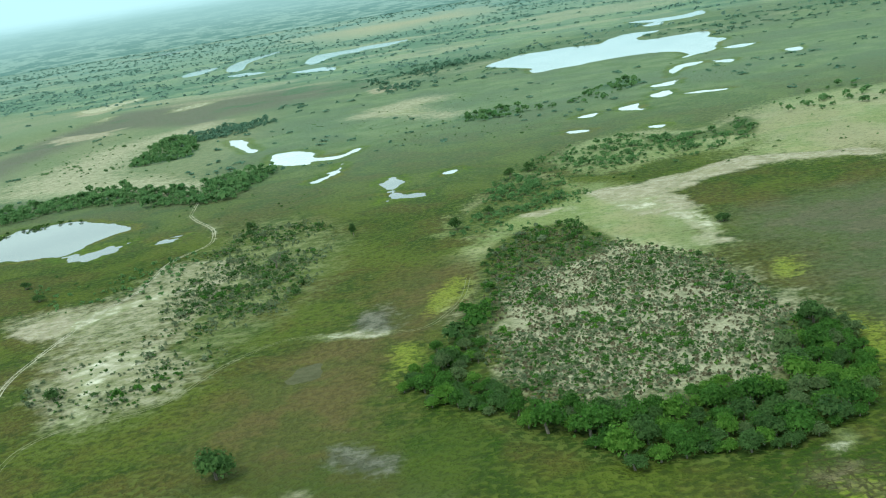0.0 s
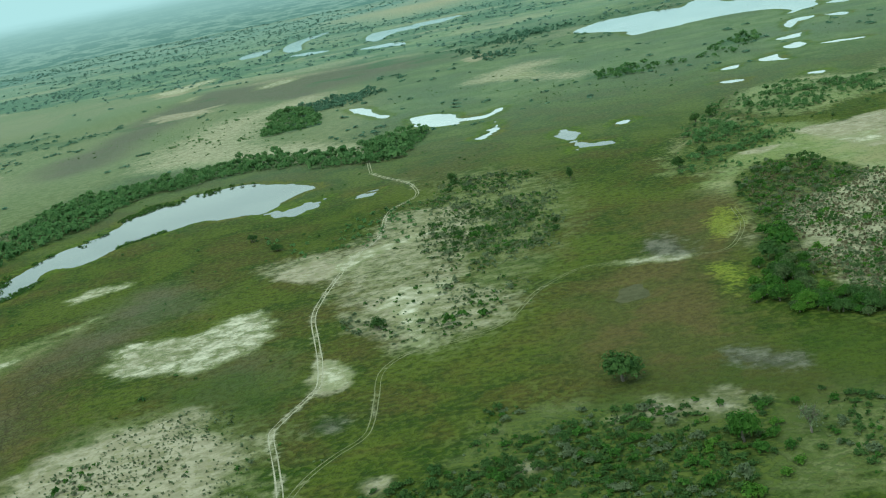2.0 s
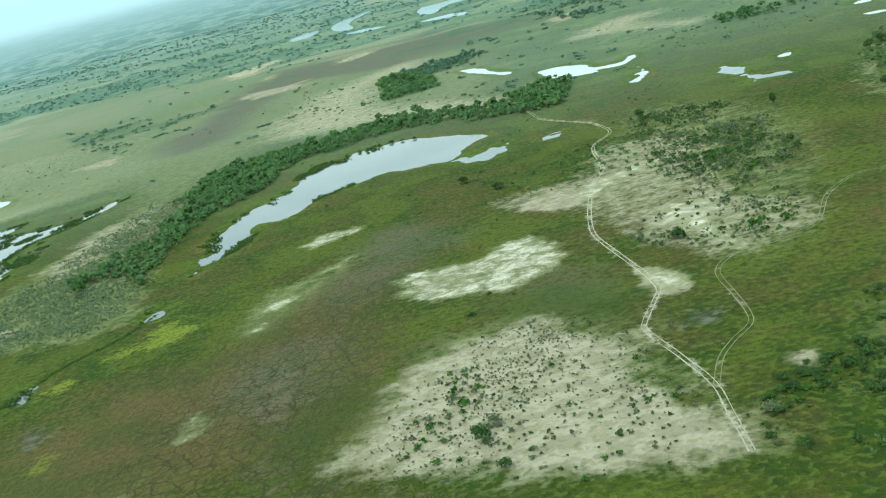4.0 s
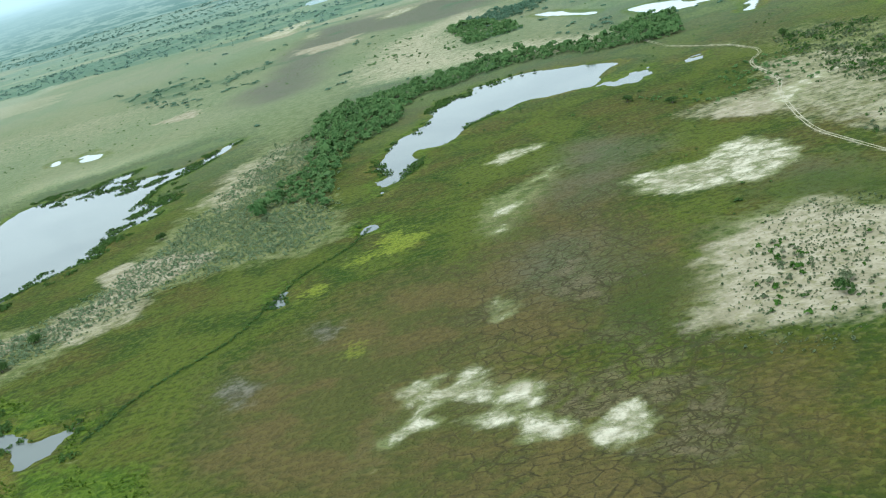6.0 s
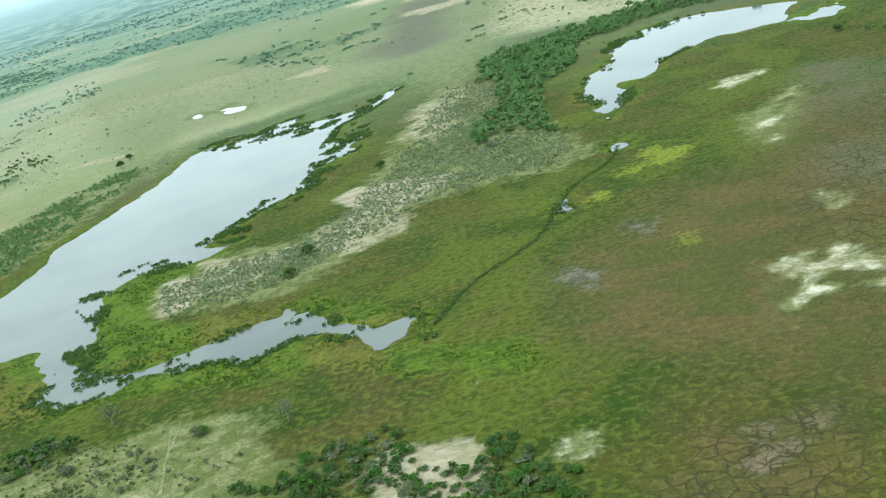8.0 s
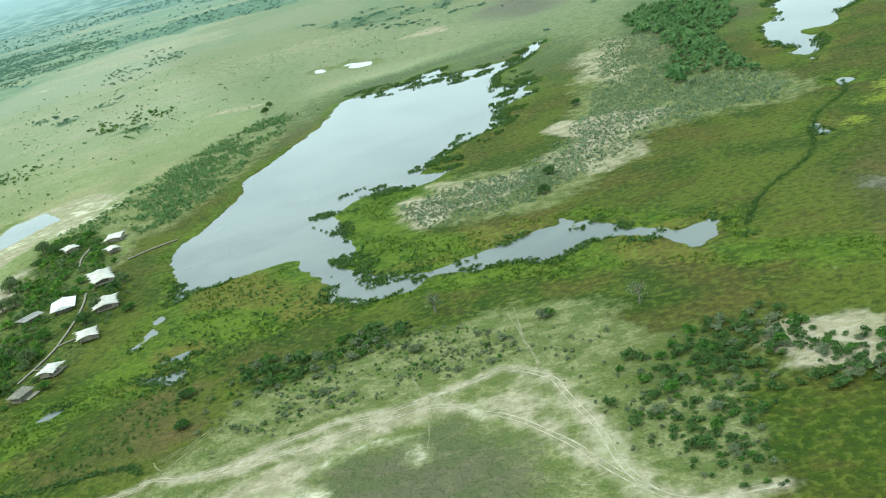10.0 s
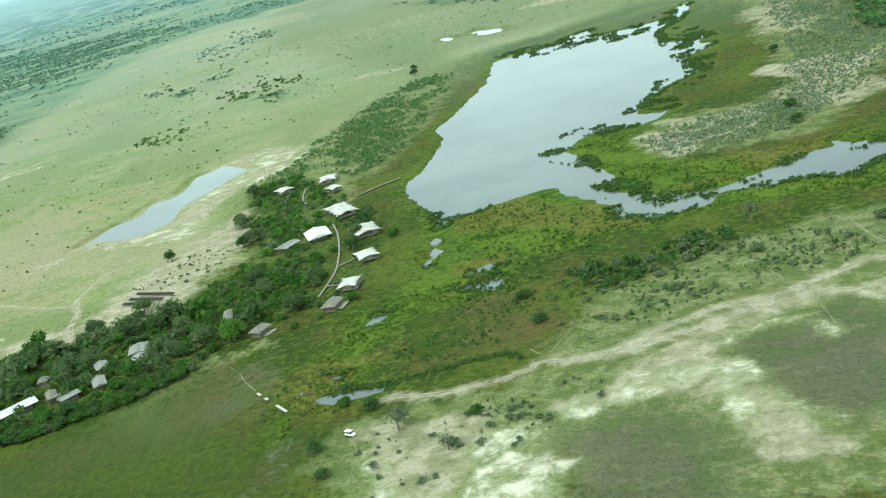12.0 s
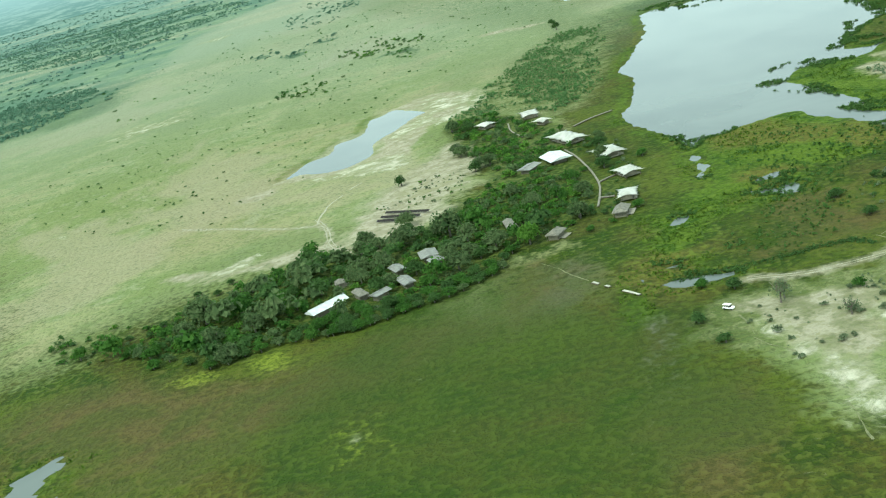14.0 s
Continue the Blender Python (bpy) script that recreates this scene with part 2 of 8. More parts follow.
    mud = net.mix(net.step(mid, 0.43, 0.58), (0.062, 0.060, 0.048), (0.135, 0.130, 0.108))
    color = net.mix(zone(zc[1], 1.5, 0.3, 0.7), color, mud)
    color = net.mix(zone(ze[2], 1.6, 0.28, 0.85), color, net.mix(net.step(fine, 0.38, 0.62), (0.24, 0.228, 0.155), (0.36, 0.34, 0.255)))
    # the grain of tussocks over all of it, shade between them painted dark
    grain = net.math("ADD", net.math("MULTIPLY", tuft, 0.55), net.math("MULTIPLY", fine, 0.45))
    smooth = net.math("SUBTRACT", 1.0, net.math("MULTIPLY", net.math("MAXIMUM", crusted, za[0]), 0.75))
    color = net.mix(net.math("MULTIPLY", net.step(grain, 0.50, 0.38, 0.0, 0.44), smooth), color, net.mix(0.75, color, (0.012, 0.020, 0.004)))
    hummock = net.math("ADD", net.math("MULTIPLY", net.step(tuft, 0.42, 0.60), 0.62), net.math("MULTIPLY", fine, 0.38))
    net.bump(net.math("MULTIPLY", hummock, smooth), 0.8, 0.5)
    return net.done(color, 0.93, 0.0, 0.08)


def water_material(name, deep, clear, gloss=0.25):
    net = Net(name)
    murk = net.noise(40, 3, 0.55, None, 0.5)
    net.bsdf.inputs["IOR"].default_value = 1.333
    ripple = net.noise(0.9, 3, 0.6, None, 0.4)
    net.bump(ripple, 0.05, 0.05)
    return net.done(net.mix(net.step(murk, 0.35, 0.65), deep, clear), 0.10, 0.0, gloss)


def leaf_material(name, dark, mid, pale, through_light=0.48):
    """Leaves: one tone for a plant, another for each spray of it."""
    net = Net(name)
    own = net.layer("tint").outputs["Fac"]
    spray = net.tree.nodes.new("ShaderNodeNewGeometry").outputs["Random Per Island"]
    thing = net.tree.nodes.new("ShaderNodeObjectInfo").outputs["Random"]
    tone = net.math("FRACT", net.math("ADD", own, thing))
    color = net.mix(net.step(tone, 0.05, 0.95), dark, mid)
    color = net.mix(net.math("MULTIPLY", spray, 0.75), color, pale)
    color = net.mix(net.step(net.noise(0.5, 2), 0.35, 0.65, 0.0, 0.4), color, dark)
    shine = net.tree.nodes.new("ShaderNodeBsdfTranslucent")
    net.plug(color, shine.inputs["Color"])
    both = net.tree.nodes.new("ShaderNodeMixShader")
    both.inputs[0].default_value = through_light
    net.done(color, 0.75, 0.0, 0.12)
    net.tree.links.new(net.bsdf.outputs[0], both.inputs[1])
    net.tree.links.new(shine.outputs[0], both.inputs[2])
    net.tree.links.new(both.outputs[0], net.out.inputs["Surface"])
    return net.mat


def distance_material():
    """The end of the plain, haze and low sky painted on, glowing, paling upwards."""
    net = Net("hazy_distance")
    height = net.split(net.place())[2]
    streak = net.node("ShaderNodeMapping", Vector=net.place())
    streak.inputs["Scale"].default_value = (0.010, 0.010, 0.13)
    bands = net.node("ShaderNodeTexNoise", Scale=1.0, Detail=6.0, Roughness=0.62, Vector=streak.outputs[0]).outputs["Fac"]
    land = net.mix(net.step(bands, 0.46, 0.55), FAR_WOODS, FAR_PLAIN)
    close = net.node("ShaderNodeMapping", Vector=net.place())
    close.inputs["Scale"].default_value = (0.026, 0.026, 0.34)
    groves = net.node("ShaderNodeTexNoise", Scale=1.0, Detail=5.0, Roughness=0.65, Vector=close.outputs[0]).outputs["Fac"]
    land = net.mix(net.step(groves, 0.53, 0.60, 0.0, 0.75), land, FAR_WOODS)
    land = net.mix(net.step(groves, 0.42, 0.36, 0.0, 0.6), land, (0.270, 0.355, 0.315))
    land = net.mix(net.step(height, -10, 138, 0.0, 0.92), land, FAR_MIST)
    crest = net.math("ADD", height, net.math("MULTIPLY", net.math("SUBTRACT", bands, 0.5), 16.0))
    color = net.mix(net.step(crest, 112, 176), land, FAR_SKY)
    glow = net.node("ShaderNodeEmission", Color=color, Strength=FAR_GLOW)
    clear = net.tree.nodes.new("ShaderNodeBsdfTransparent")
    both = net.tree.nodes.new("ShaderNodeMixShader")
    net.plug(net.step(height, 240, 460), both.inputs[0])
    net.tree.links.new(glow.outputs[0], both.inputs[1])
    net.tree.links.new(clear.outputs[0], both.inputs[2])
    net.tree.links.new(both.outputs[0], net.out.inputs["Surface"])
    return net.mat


GROUND = ground_material()
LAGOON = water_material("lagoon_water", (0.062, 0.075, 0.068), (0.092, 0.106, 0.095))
# far water: the sky's reflected brightness is put into its base colour
SKY_BRIGHTENED = water_material("sky_brightened_water", (0.20, 0.23, 0.23), (0.27, 0.30, 0.30), 0.5)
MURKY = plain_material("murky_weedy_water", (0.052, 0.054, 0.026), (0.078, 0.076, 0.042), 3.0, 0.9)
MURKY.node_tree.nodes["Principled BSDF"].inputs["Specular IOR Level"].default_value = 0.06
LEAF = {
    "green": leaf_material("fresh_green_leaves", (0.022, 0.068, 0.010), (0.046, 0.118, 0.017), (0.104, 0.205, 0.036)),
    "bright": leaf_material("bright_yellow_green_leaves", (0.042, 0.110, 0.011), (0.072, 0.160, 0.020), (0.150, 0.258, 0.044)),
    "dark": leaf_material("dark_green_leaves", (0.026, 0.064, 0.016), (0.052, 0.108, 0.027), (0.104, 0.172, 0.050)),
    "grey": leaf_material("grey_green_scrub", (0.074, 0.106, 0.052), (0.118, 0.152, 0.080), (0.180, 0.214, 0.122)),
    "sage": leaf_material("pale_sage_scrub", (0.096, 0.150, 0.074), (0.146, 0.202, 0.108), (0.205, 0.260, 0.155)),
    "camp": leaf_material("shade_tree_leaves", (0.044, 0.084, 0.027), (0.084, 0.132, 0.046), (0.160, 0.204, 0.088)),
    "reed": leaf_material("reed_blades", (0.036, 0.084, 0.018), (0.060, 0.118, 0.026), (0.104, 0.166, 0.046)),
    "tussock": leaf_material("marsh_tussock_blades", (0.040, 0.084, 0.008), (0.072, 0.124, 0.013), (0.126, 0.180, 0.026)),
    # haze is painted into the remote, hazed and far leaf colours below
    "remote": leaf_material("remote_hazed_leaves", (0.104, 0.186, 0.146), (0.132, 0.212, 0.170), (0.168, 0.244, 0.198), 0.5),
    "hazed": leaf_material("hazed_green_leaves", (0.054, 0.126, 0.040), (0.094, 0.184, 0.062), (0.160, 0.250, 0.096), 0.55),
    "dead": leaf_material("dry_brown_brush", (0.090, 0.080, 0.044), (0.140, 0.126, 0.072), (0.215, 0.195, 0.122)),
    "far": leaf_material("far_hazed_leaves", (0.070, 0.146, 0.092), (0.098, 0.178, 0.116), (0.138, 0.216, 0.148), 0.5),
}
BARK = plain_material("grey_bark", (0.075, 0.062, 0.048), (0.160, 0.140, 0.112), 0.5, 0.9)
FAINT_RUT = plain_material("faint_grassy_ruts", (0.086, 0.094, 0.036), (0.160, 0.158, 0.078), 2.0, 0.95)
RUT = plain_material("pale_wheel_ruts", (0.190, 0.182, 0.118), (0.310, 0.290, 0.212), 2.0, 0.95)
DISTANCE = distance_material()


# ---------- the plan: fields over the ground ----------
def lattice(x, y, seed):
    xi, yi = np.floor(x).astype(np.int64), np.floor(y).astype(np.int64)
    fx, fy = x - xi, y - yi
    fx, fy = fx * fx * (3 - 2 * fx), fy * fy * (3 - 2 * fy)

    def corner(i, j):
        h = (i * 374761393 + j * 668265263 + seed * 974711) & 0xFFFFFFFF
        h = ((h ^ (h >> 13)) * 1274126177) & 0xFFFFFFFF
        return ((h ^ (h >> 16)) & 0xFFFF) / 65535.0

    top = corner(xi, yi) * (1 - fx) + corner(xi + 1, yi) * fx
    low = corner(xi, yi + 1) * (1 - fx) + corner(xi + 1, yi + 1) * fx
    return top * (1 - fy) + low * fy


def rough(x, y, size, seed=0, octaves=4):
    """Fractal noise about 0, roughly -0.5 to 0.5."""
    total, part, weight = 0.0, 1.0, 0.0
    for k in range(octaves):
        total = total + part * (lattice(x / size * 2 ** k, y / size * 2 ** k, seed + 17 * k) - 0.5)
        weight, part = weight + part, part * 0.55
    return total / weight * 1.3


def rounded(points, closed=True, steps=4):
    """A smooth curve through the plan's corners."""
    p = np.array(points, float)
    if not closed:
        p = np.vstack([2 * p[0] - p[1], p, 2 * p[-1] - p[-2]])
    n, made = len(p), []
    for i in range(n if closed else n - 3):
        a, b, c, d = (p[(i + k) % n] for k in ((-1, 0, 1, 2) if closed else (0, 1, 2, 3)))
        for s in range(steps):
            t = s / steps
            made.append(0.5 * (2 * b + (c - a) * t + (2 * a - 5 * b + 4 * c - d) * t * t + (3 * b - a - 3 * c + d) * t ** 3))
    if not closed:
        made.append(p[-2])
    return np.array(made)


def inward(curve, x, y, closed=True):
    """Metres inside a closed curve (outside: minus), or minus the metres from an open line."""
    near = np.full(x.shape, 1e18)
    inside = np.zeros(x.shape, bool)
    ends = np.roll(curve, -1, axis=0) if closed else curve[1:]
    for (ax, ay), (bx, by) in zip(curve, ends):
        dx, dy = bx - ax, by - ay
        t = np.clip(((x - ax) * dx + (y - ay) * dy) / (dx * dx + dy * dy + 1e-9), 0, 1)
        near = np.minimum(near, (x - ax - t * dx) ** 2 + (y - ay - t * dy) ** 2)
        if closed:
            cross = ((ay > y) != (by > y)) & (x < dx * (y - ay) / (dy + (1e-12 if dy >= 0 else -1e-12)) + ax)
            inside ^= cross
    near = np.sqrt(near)
    return np.where(inside, near, -near) if closed else -near


def spread(start, end, step, factor):
    made, at = [], start
    while abs(at - start) < abs(end - start):
        step *= factor
        at += step if end > start else -step
        made.append(at)
    return np.array(made)


COLUMNS = np.concatenate([spread(-860, -9000, 2.1, 1.06)[::-1], np.arange(-860, 280, 2.1), spread(279, 9000, 2.1, 1.06)])
LINES = np.concatenate([spread(62, -9000, 1.8, 1.2)[::-1], np.arange(62, 575, 1.9), spread(574, 1500, 1.9, 1.018), spread(1510, 9000, 18.0, 1.06)])
GX, GY = np.meshgrid(COLUMNS, LINES)
MASKS = {k: np.zeros(GX.shape) for k in ("sand", "chalk", "dry", "peat", "rust", "lush", "yellow", "mud", "wet", "pale_green", "far_tan", "paths", "wood", "haze_tint", "track")}
DEPTH = np.full(GX.shape, -60.0)                # metres inside the nearest water
DITCH = np.full(GX.shape, -60.0)


def window(curve, margin):
    lo, hi = curve.min(0) - margin, curve.max(0) + margin
    c0, c1 = np.searchsorted(COLUMNS, (lo[0], hi[0]))
    r0, r1 = np.searchsorted(LINES, (lo[1], hi[1]))
    return slice(max(r0 - 1, 0), r1 + 1), slice(max(c0 - 1, 0), c1 + 1)


def zone(kind, soft, points, most=1.0):
    """Lays one kind of ground over a patch of the plan, with an edge that is soft metres wide."""
    curve = rounded(points)
    part_ = window(curve, soft * 3 + 8)
    x, y = GX[part_], GY[part_]
    uneven = min(15.0, soft * 18) if kind == "chalk" else 9.0 if kind in ("yellow", "pale_green") else soft * 1.6 + 3
    edge = inward(curve, x, y)
    uneven = min(uneven, 1.1 * edge.max() + 1.5)
    edge = edge + rough(x, y, 4 * soft + 8, 5, 5) * uneven + rough(x, y, 6, 6, 3) * min(uneven, 7.5)
    if np.median(curve[:, 1]) > 420 and kind in ("sand", "chalk", "far_tan"):
        soft = soft * 2.2 + 2
        edge = edge + rough(x / 2, y, 22, 8, 3) * 20 - 3
    soft = soft * (0.75 if kind == "sand" else 2.2 if kind == "peat" else 1.5) + 1.0
    MASKS[kind][part_] = np.maximum(MASKS[kind][part_], np.clip(0.5 + edge / (2 * soft), 0, 1) * most)


WATERS = []


def water(name, label, points, lace=2.0, material=None):
    curve = rounded(points)
    part_ = window(curve, 30)
    x, y = GX[part_], GY[part_]
    size = max(np.ptp(curve[:, 0]), np.ptp(curve[:, 1]))
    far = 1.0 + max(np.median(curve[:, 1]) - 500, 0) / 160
    depth = inward(curve, x, y)
    lace = min(lace, 0.6 * depth.max())
    depth = depth + rough(x, y, min(max(size / 5, 6.0), 26.0) * min(far, 2), 31, 4) * lace * 5.5 + rough(x, y, 6.5 * far, 32, 2) * lace * 5.5 + rough(x, y, 3.4 * far, 33, 2) * min(lace * 6, 2.6)
    DEPTH[part_] = np.maximum(DEPTH[part_], depth)
    # waters beyond 500 m take the brightened base colour
    WATERS.append((name, label, part_, depth, material or (SKY_BRIGHTENED if far > 1.0 else LAGOON)))


TRACKS, WALKWAYS, DITCHES, GROVES, REEDBEDS = [], [], [], [], []


TRAILS = []


def trail(width, points):
    """A footpath, one line of bare soil."""
    TRAILS.append((width, rounded(points, False, 8)))


def track(width, points, bed=0.0):
    curve = rounded(points, False, 8)
    part_ = window(curve, 14)
    x, y = GX[part_], GY[part_]
    far = -inward(curve, x, y, False) + rough(x, y, 9, 3) * 1.4
    MASKS["track"][part_] = np.maximum(MASKS["track"][part_], np.clip(0.27 * width * width - 0.04 - (far - width * 0.35) / 2.6, 0, 0.62))
    if bed:
        MASKS["sand"][part_] = np.maximum(MASKS["sand"][part_], np.clip(0.95 - far / bed, 0, 0.72))
    TRACKS.append((width, curve, RUT if width > 1.0 else FAINT_RUT))


def ditch(width, points):
    curve = rounded(points, False, 6)
    part_ = window(curve, 14)
    x, y = GX[part_], GY[part_]
    DITCH[part_] = np.maximum(DITCH[part_], inward(curve, x, y, False) + width)
    DITCHES.append(curve)


def grove(area, size, leaves, points):
    """A patch of the plan that carries one plant on so many square metres."""
    curve = rounded(points, True, 3)
    part_ = window(curve, 12)
    x, y = GX[part_], GY[part_]
    if size > 1.55 and area < 30:
        edge = inward(curve, x, y) + rough(x, y, 14, 9) * 5
        if np.median(curve[:, 1]) > 480:
            edge = np.minimum(edge, rough(x / 1.4, y, 42, 88, 4) * 40 - 4)
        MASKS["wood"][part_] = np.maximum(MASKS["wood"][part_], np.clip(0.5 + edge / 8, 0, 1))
    GROVES.append((area, size, leaves, curve))



# water first, then the kinds of ground, wheel tracks, ditches and groves
water("long_lagoon", "long curved lagoon reflecting the pale sky", [(-269.4, 366.1), (-267.1, 377.6), (-264.7, 381.5), (-261.1, 387), (-257.5, 396.2), (-254.7, 403.6), (-256.6, 418.2), (-256.4, 430.5), (-252.1, 430.5), (-243, 425.6), (-237.3, 434.2), (-231.7, 451.1), (-225.1, 453.7), (-217.7, 461.5), (-209.3, 466.2), (-202.2, 470.3), (-190.3, 464.9), (-182.8, 464.3), (-173.2, 461.4), (-165.5, 483.6), (-158.7, 495), (-153.6, 499.3), (-163.3, 516.5), (-170.2, 523.8), (-179.3, 536), (-189.4, 545.2), (-199.2, 548.5), (-210.2, 544.6), (-220.2, 547.9), (-223.4, 532.8), (-231.9, 535.3), (-238, 532.9), (-240, 517.1), (-245.2, 515.6), (-245.5, 494.7), (-251.1, 474.8), (-259.7, 463.1), (-264.3, 449.2), (-268.2, 435.3), (-269.9, 419.3), (-273.2, 412.3), (-268.9, 406.4), (-267.3, 393.3), (-271.9, 388.9), (-269.5, 380.7)], 0.35)
water("side_pool", "small shallow pool beside the lagoon", [(-173.3, 457.7), (-169.3, 456.7), (-168.4, 447), (-163.7, 444.3), (-159, 441.7), (-154.8, 450), (-150.7, 453), (-148, 468.3), (-151.7, 464), (-155.1, 467.7), (-159.2, 464.6), (-165.1, 457.3), (-167.7, 463.2)], 0.45)
water("wide_lagoon", "wide pale lagoon with reedy ragged shores", [(-489.6, 270.5), (-494.2, 263), (-494, 272), (-495.5, 281), (-500.5, 298.8), (-506, 328.9), (-499.4, 348.3), (-492.7, 388), (-494.9, 414.5), (-486.4, 439.8), (-475.2, 480.3), (-468.5, 507.7), (-465, 552.1), (-456.1, 566.3), (-436.9, 560.9), (-424.1, 574.1), (-405.8, 590.1), (-408, 560.8), (-385.7, 552.9), (-366.8, 557.4), (-357.9, 581.1), (-347.6, 593.7), (-360.5, 544.9), (-376.4, 521.1), (-381.2, 500.4), (-379.1, 478.8), (-363.3, 475), (-371.6, 461.4), (-367.8, 443.8), (-381, 434.1), (-385.8, 409.6), (-379.7, 400.9), (-392.2, 391.1), (-407.1, 371.2), (-418.8, 350.6), (-412.9, 342.2), (-404.5, 345.4), (-416.5, 330.5), (-429.5, 331.8), (-441.7, 332.1), (-447.2, 316.1), (-443, 290.4), (-438.6, 268.5), (-442.7, 260.7), (-434.3, 245.5), (-441.4, 243.2), (-443.8, 242.1), (-453, 264.7), (-457.2, 277.1), (-469.6, 277), (-482.2, 271.5)], 0.35)
water("narrow_channel", "narrow reed-lined channel leaving the lagoon", [(-444.2, 232.1), (-441, 228.9), (-433.5, 222.9), (-427.5, 224.2), (-420.1, 224), (-415.3, 230.9), (-410.8, 229.8), (-404.5, 225.6), (-399.8, 228.1), (-396.2, 227.5), (-389.7, 221.2), (-381.6, 217.8), (-378.8, 221.7), (-375.1, 225.6), (-369.9, 226.1), (-363.5, 222.4), (-358, 216), (-356.3, 211.9), (-353.2, 208.2), (-352.1, 204.4), (-348.9, 207.2), (-345.4, 208), (-346.3, 212.9), (-343.8, 222.8), (-347, 220.3), (-348.5, 220.8), (-351.6, 218.9), (-355.6, 219.9), (-359.6, 226.8), (-365.1, 231.4), (-366.5, 235.4), (-371.3, 241.7), (-373.5, 246.1), (-376.6, 242.1), (-378.9, 251.3), (-381.1, 247.4), (-385.8, 247.7), (-388.6, 244.6), (-393.4, 243.4), (-398.3, 242.1), (-402.3, 240.3), (-409.5, 237.6), (-415, 235.6), (-422.6, 238.2), (-425.7, 237.7), (-432.7, 246.3), (-438.3, 249.3), (-443.1, 246.5)], 0.4)
water("dry_pan_pool", "shallow pool in a drying sandy pan", [(-639.2, 364.3), (-633.7, 368.3), (-622.1, 359.9), (-613.8, 358.9), (-607.8, 363.3), (-602.9, 374), (-604.3, 393.3), (-597.7, 405.1), (-592.1, 417.9), (-586.3, 431.2), (-582.9, 435.4), (-591.7, 450), (-598.9, 460.5), (-604.8, 453.8), (-610.8, 448.7), (-610.7, 426.6), (-613.9, 416.5), (-622.2, 412.7), (-624.3, 394), (-631.9, 389.4), (-635.5, 379.8)], 0.2)
water("meadow_pool", "small pool in pale grassland", [(-473.2, 717.6), (-469.8, 727), (-455.6, 708), (-453.1, 683.2), (-463.9, 692.9)], 2.6)
water("meadow_pool", "small pool in pale grassland", [(-493, 722.3), (-491.2, 727.6), (-485.6, 717.7), (-485.4, 707.9)], 2.6)
water("far_lake", "distant shallow lake reflecting bright sky", [(54.2, 1090.9), (67.3, 1126.7), (94.5, 1168.6), (117.5, 1165.3), (141.6, 1169.8), (173.1, 1149.6), (190, 1193.4), (218.5, 1230.1), (255.1, 1202.8), (301.4, 1239.9), (268.8, 1209.3), (224.6, 1174), (205.3, 1111.4), (242.2, 1102.7), (269.2, 1090.2), (250.2, 1031), (256.6, 982.1), (233.8, 944.9), (220.1, 896.2), (199, 876.5), (186.9, 872.1), (198.7, 901), (192.9, 943.1), (168.4, 962.1), (139, 960.2), (122.6, 948.8), (103.1, 945.8), (79.3, 946), (82.6, 993.4), (69.6, 1038.4)], 1)
water("green_pool", "shallow pool in the green floodplain", [(-155.5, 799.4), (-142.2, 789.1), (-133.2, 749.5), (-121.9, 717.6), (-125.7, 704.2), (-135.6, 725.6), (-144.4, 762.7), (-149.1, 768.2)], 0.7)
water("green_pool", "shallow pool in the green floodplain", [(-108.7, 655.1), (-108.8, 678), (-97.1, 681.7), (-85.5, 663.8), (-80.6, 640), (-67.3, 631.9), (-56.6, 649.5), (-60.9, 631.4), (-69.8, 619.6), (-79.5, 623.7), (-85.1, 615.2), (-99, 629.8), (-106.1, 637.3)], 0.7)
water("green_pool", "shallow pool in the green floodplain", [(-80.5, 555.3), (-75, 556.7), (-70.1, 569.3), (-64.9, 582.4), (-64.1, 597.1), (-64.3, 568.9), (-70.5, 552.3), (-75.6, 545.6)], 0.7)
water("green_pool", "shallow pool in the green floodplain", [(-42.1, 513.8), (-38.2, 525.8), (-34.2, 526.8), (-33, 509.7), (-36.1, 497.6), (-35.6, 483), (-24.8, 471.8), (-26.2, 466.3), (-35.7, 469.5), (-40.4, 465.9), (-38.1, 481), (-37.6, 494.7)], 0.7)
water("green_pool", "shallow pool in the green floodplain", [(-14.7, 513.9), (-9, 521.4), (-5.9, 521.5), (-8.4, 509.2)], 0.7)
water("far_strip", "distant strip of bright standing water", [(258.8, 1426.9), (283.7, 1410.6), (316.2, 1399.1), (355.3, 1440.3), (338.2, 1364.1), (300.3, 1335.3), (271.5, 1356.1)], 0.8)
water("far_strip", "distant strip of bright standing water", [(253.3, 1319.5), (274.5, 1339.5), (280.2, 1307.5), (258, 1296)], 0.8)
water("far_strip", "distant strip of bright standing water", [(150.9, 760), (165.8, 809.4), (179.4, 826.1), (191.1, 822.8), (182.4, 806), (169.1, 801.6), (157.6, 771.5)], 0.8)
water("far_strip", "distant strip of bright standing water", [(129.4, 719.2), (139.9, 729.8), (151.9, 733.4), (142.2, 716.4), (132.5, 713.5)], 0.8)
water("far_strip", "distant strip of bright standing water", [(120.3, 675.9), (130.2, 688.9), (133.1, 672.1), (126.3, 665.4), (120.3, 661.3)], 0.8)
water("far_strip", "distant strip of bright standing water", [(135.3, 660.7), (145.4, 661.1), (158.5, 648.5), (142.7, 651.1)], 0.8)
water("far_strip", "distant strip of bright standing water", [(91.7, 638.1), (100.5, 646.4), (107.8, 654.5), (103.1, 635.9), (104.2, 618.8), (94.9, 627)], 0.8)
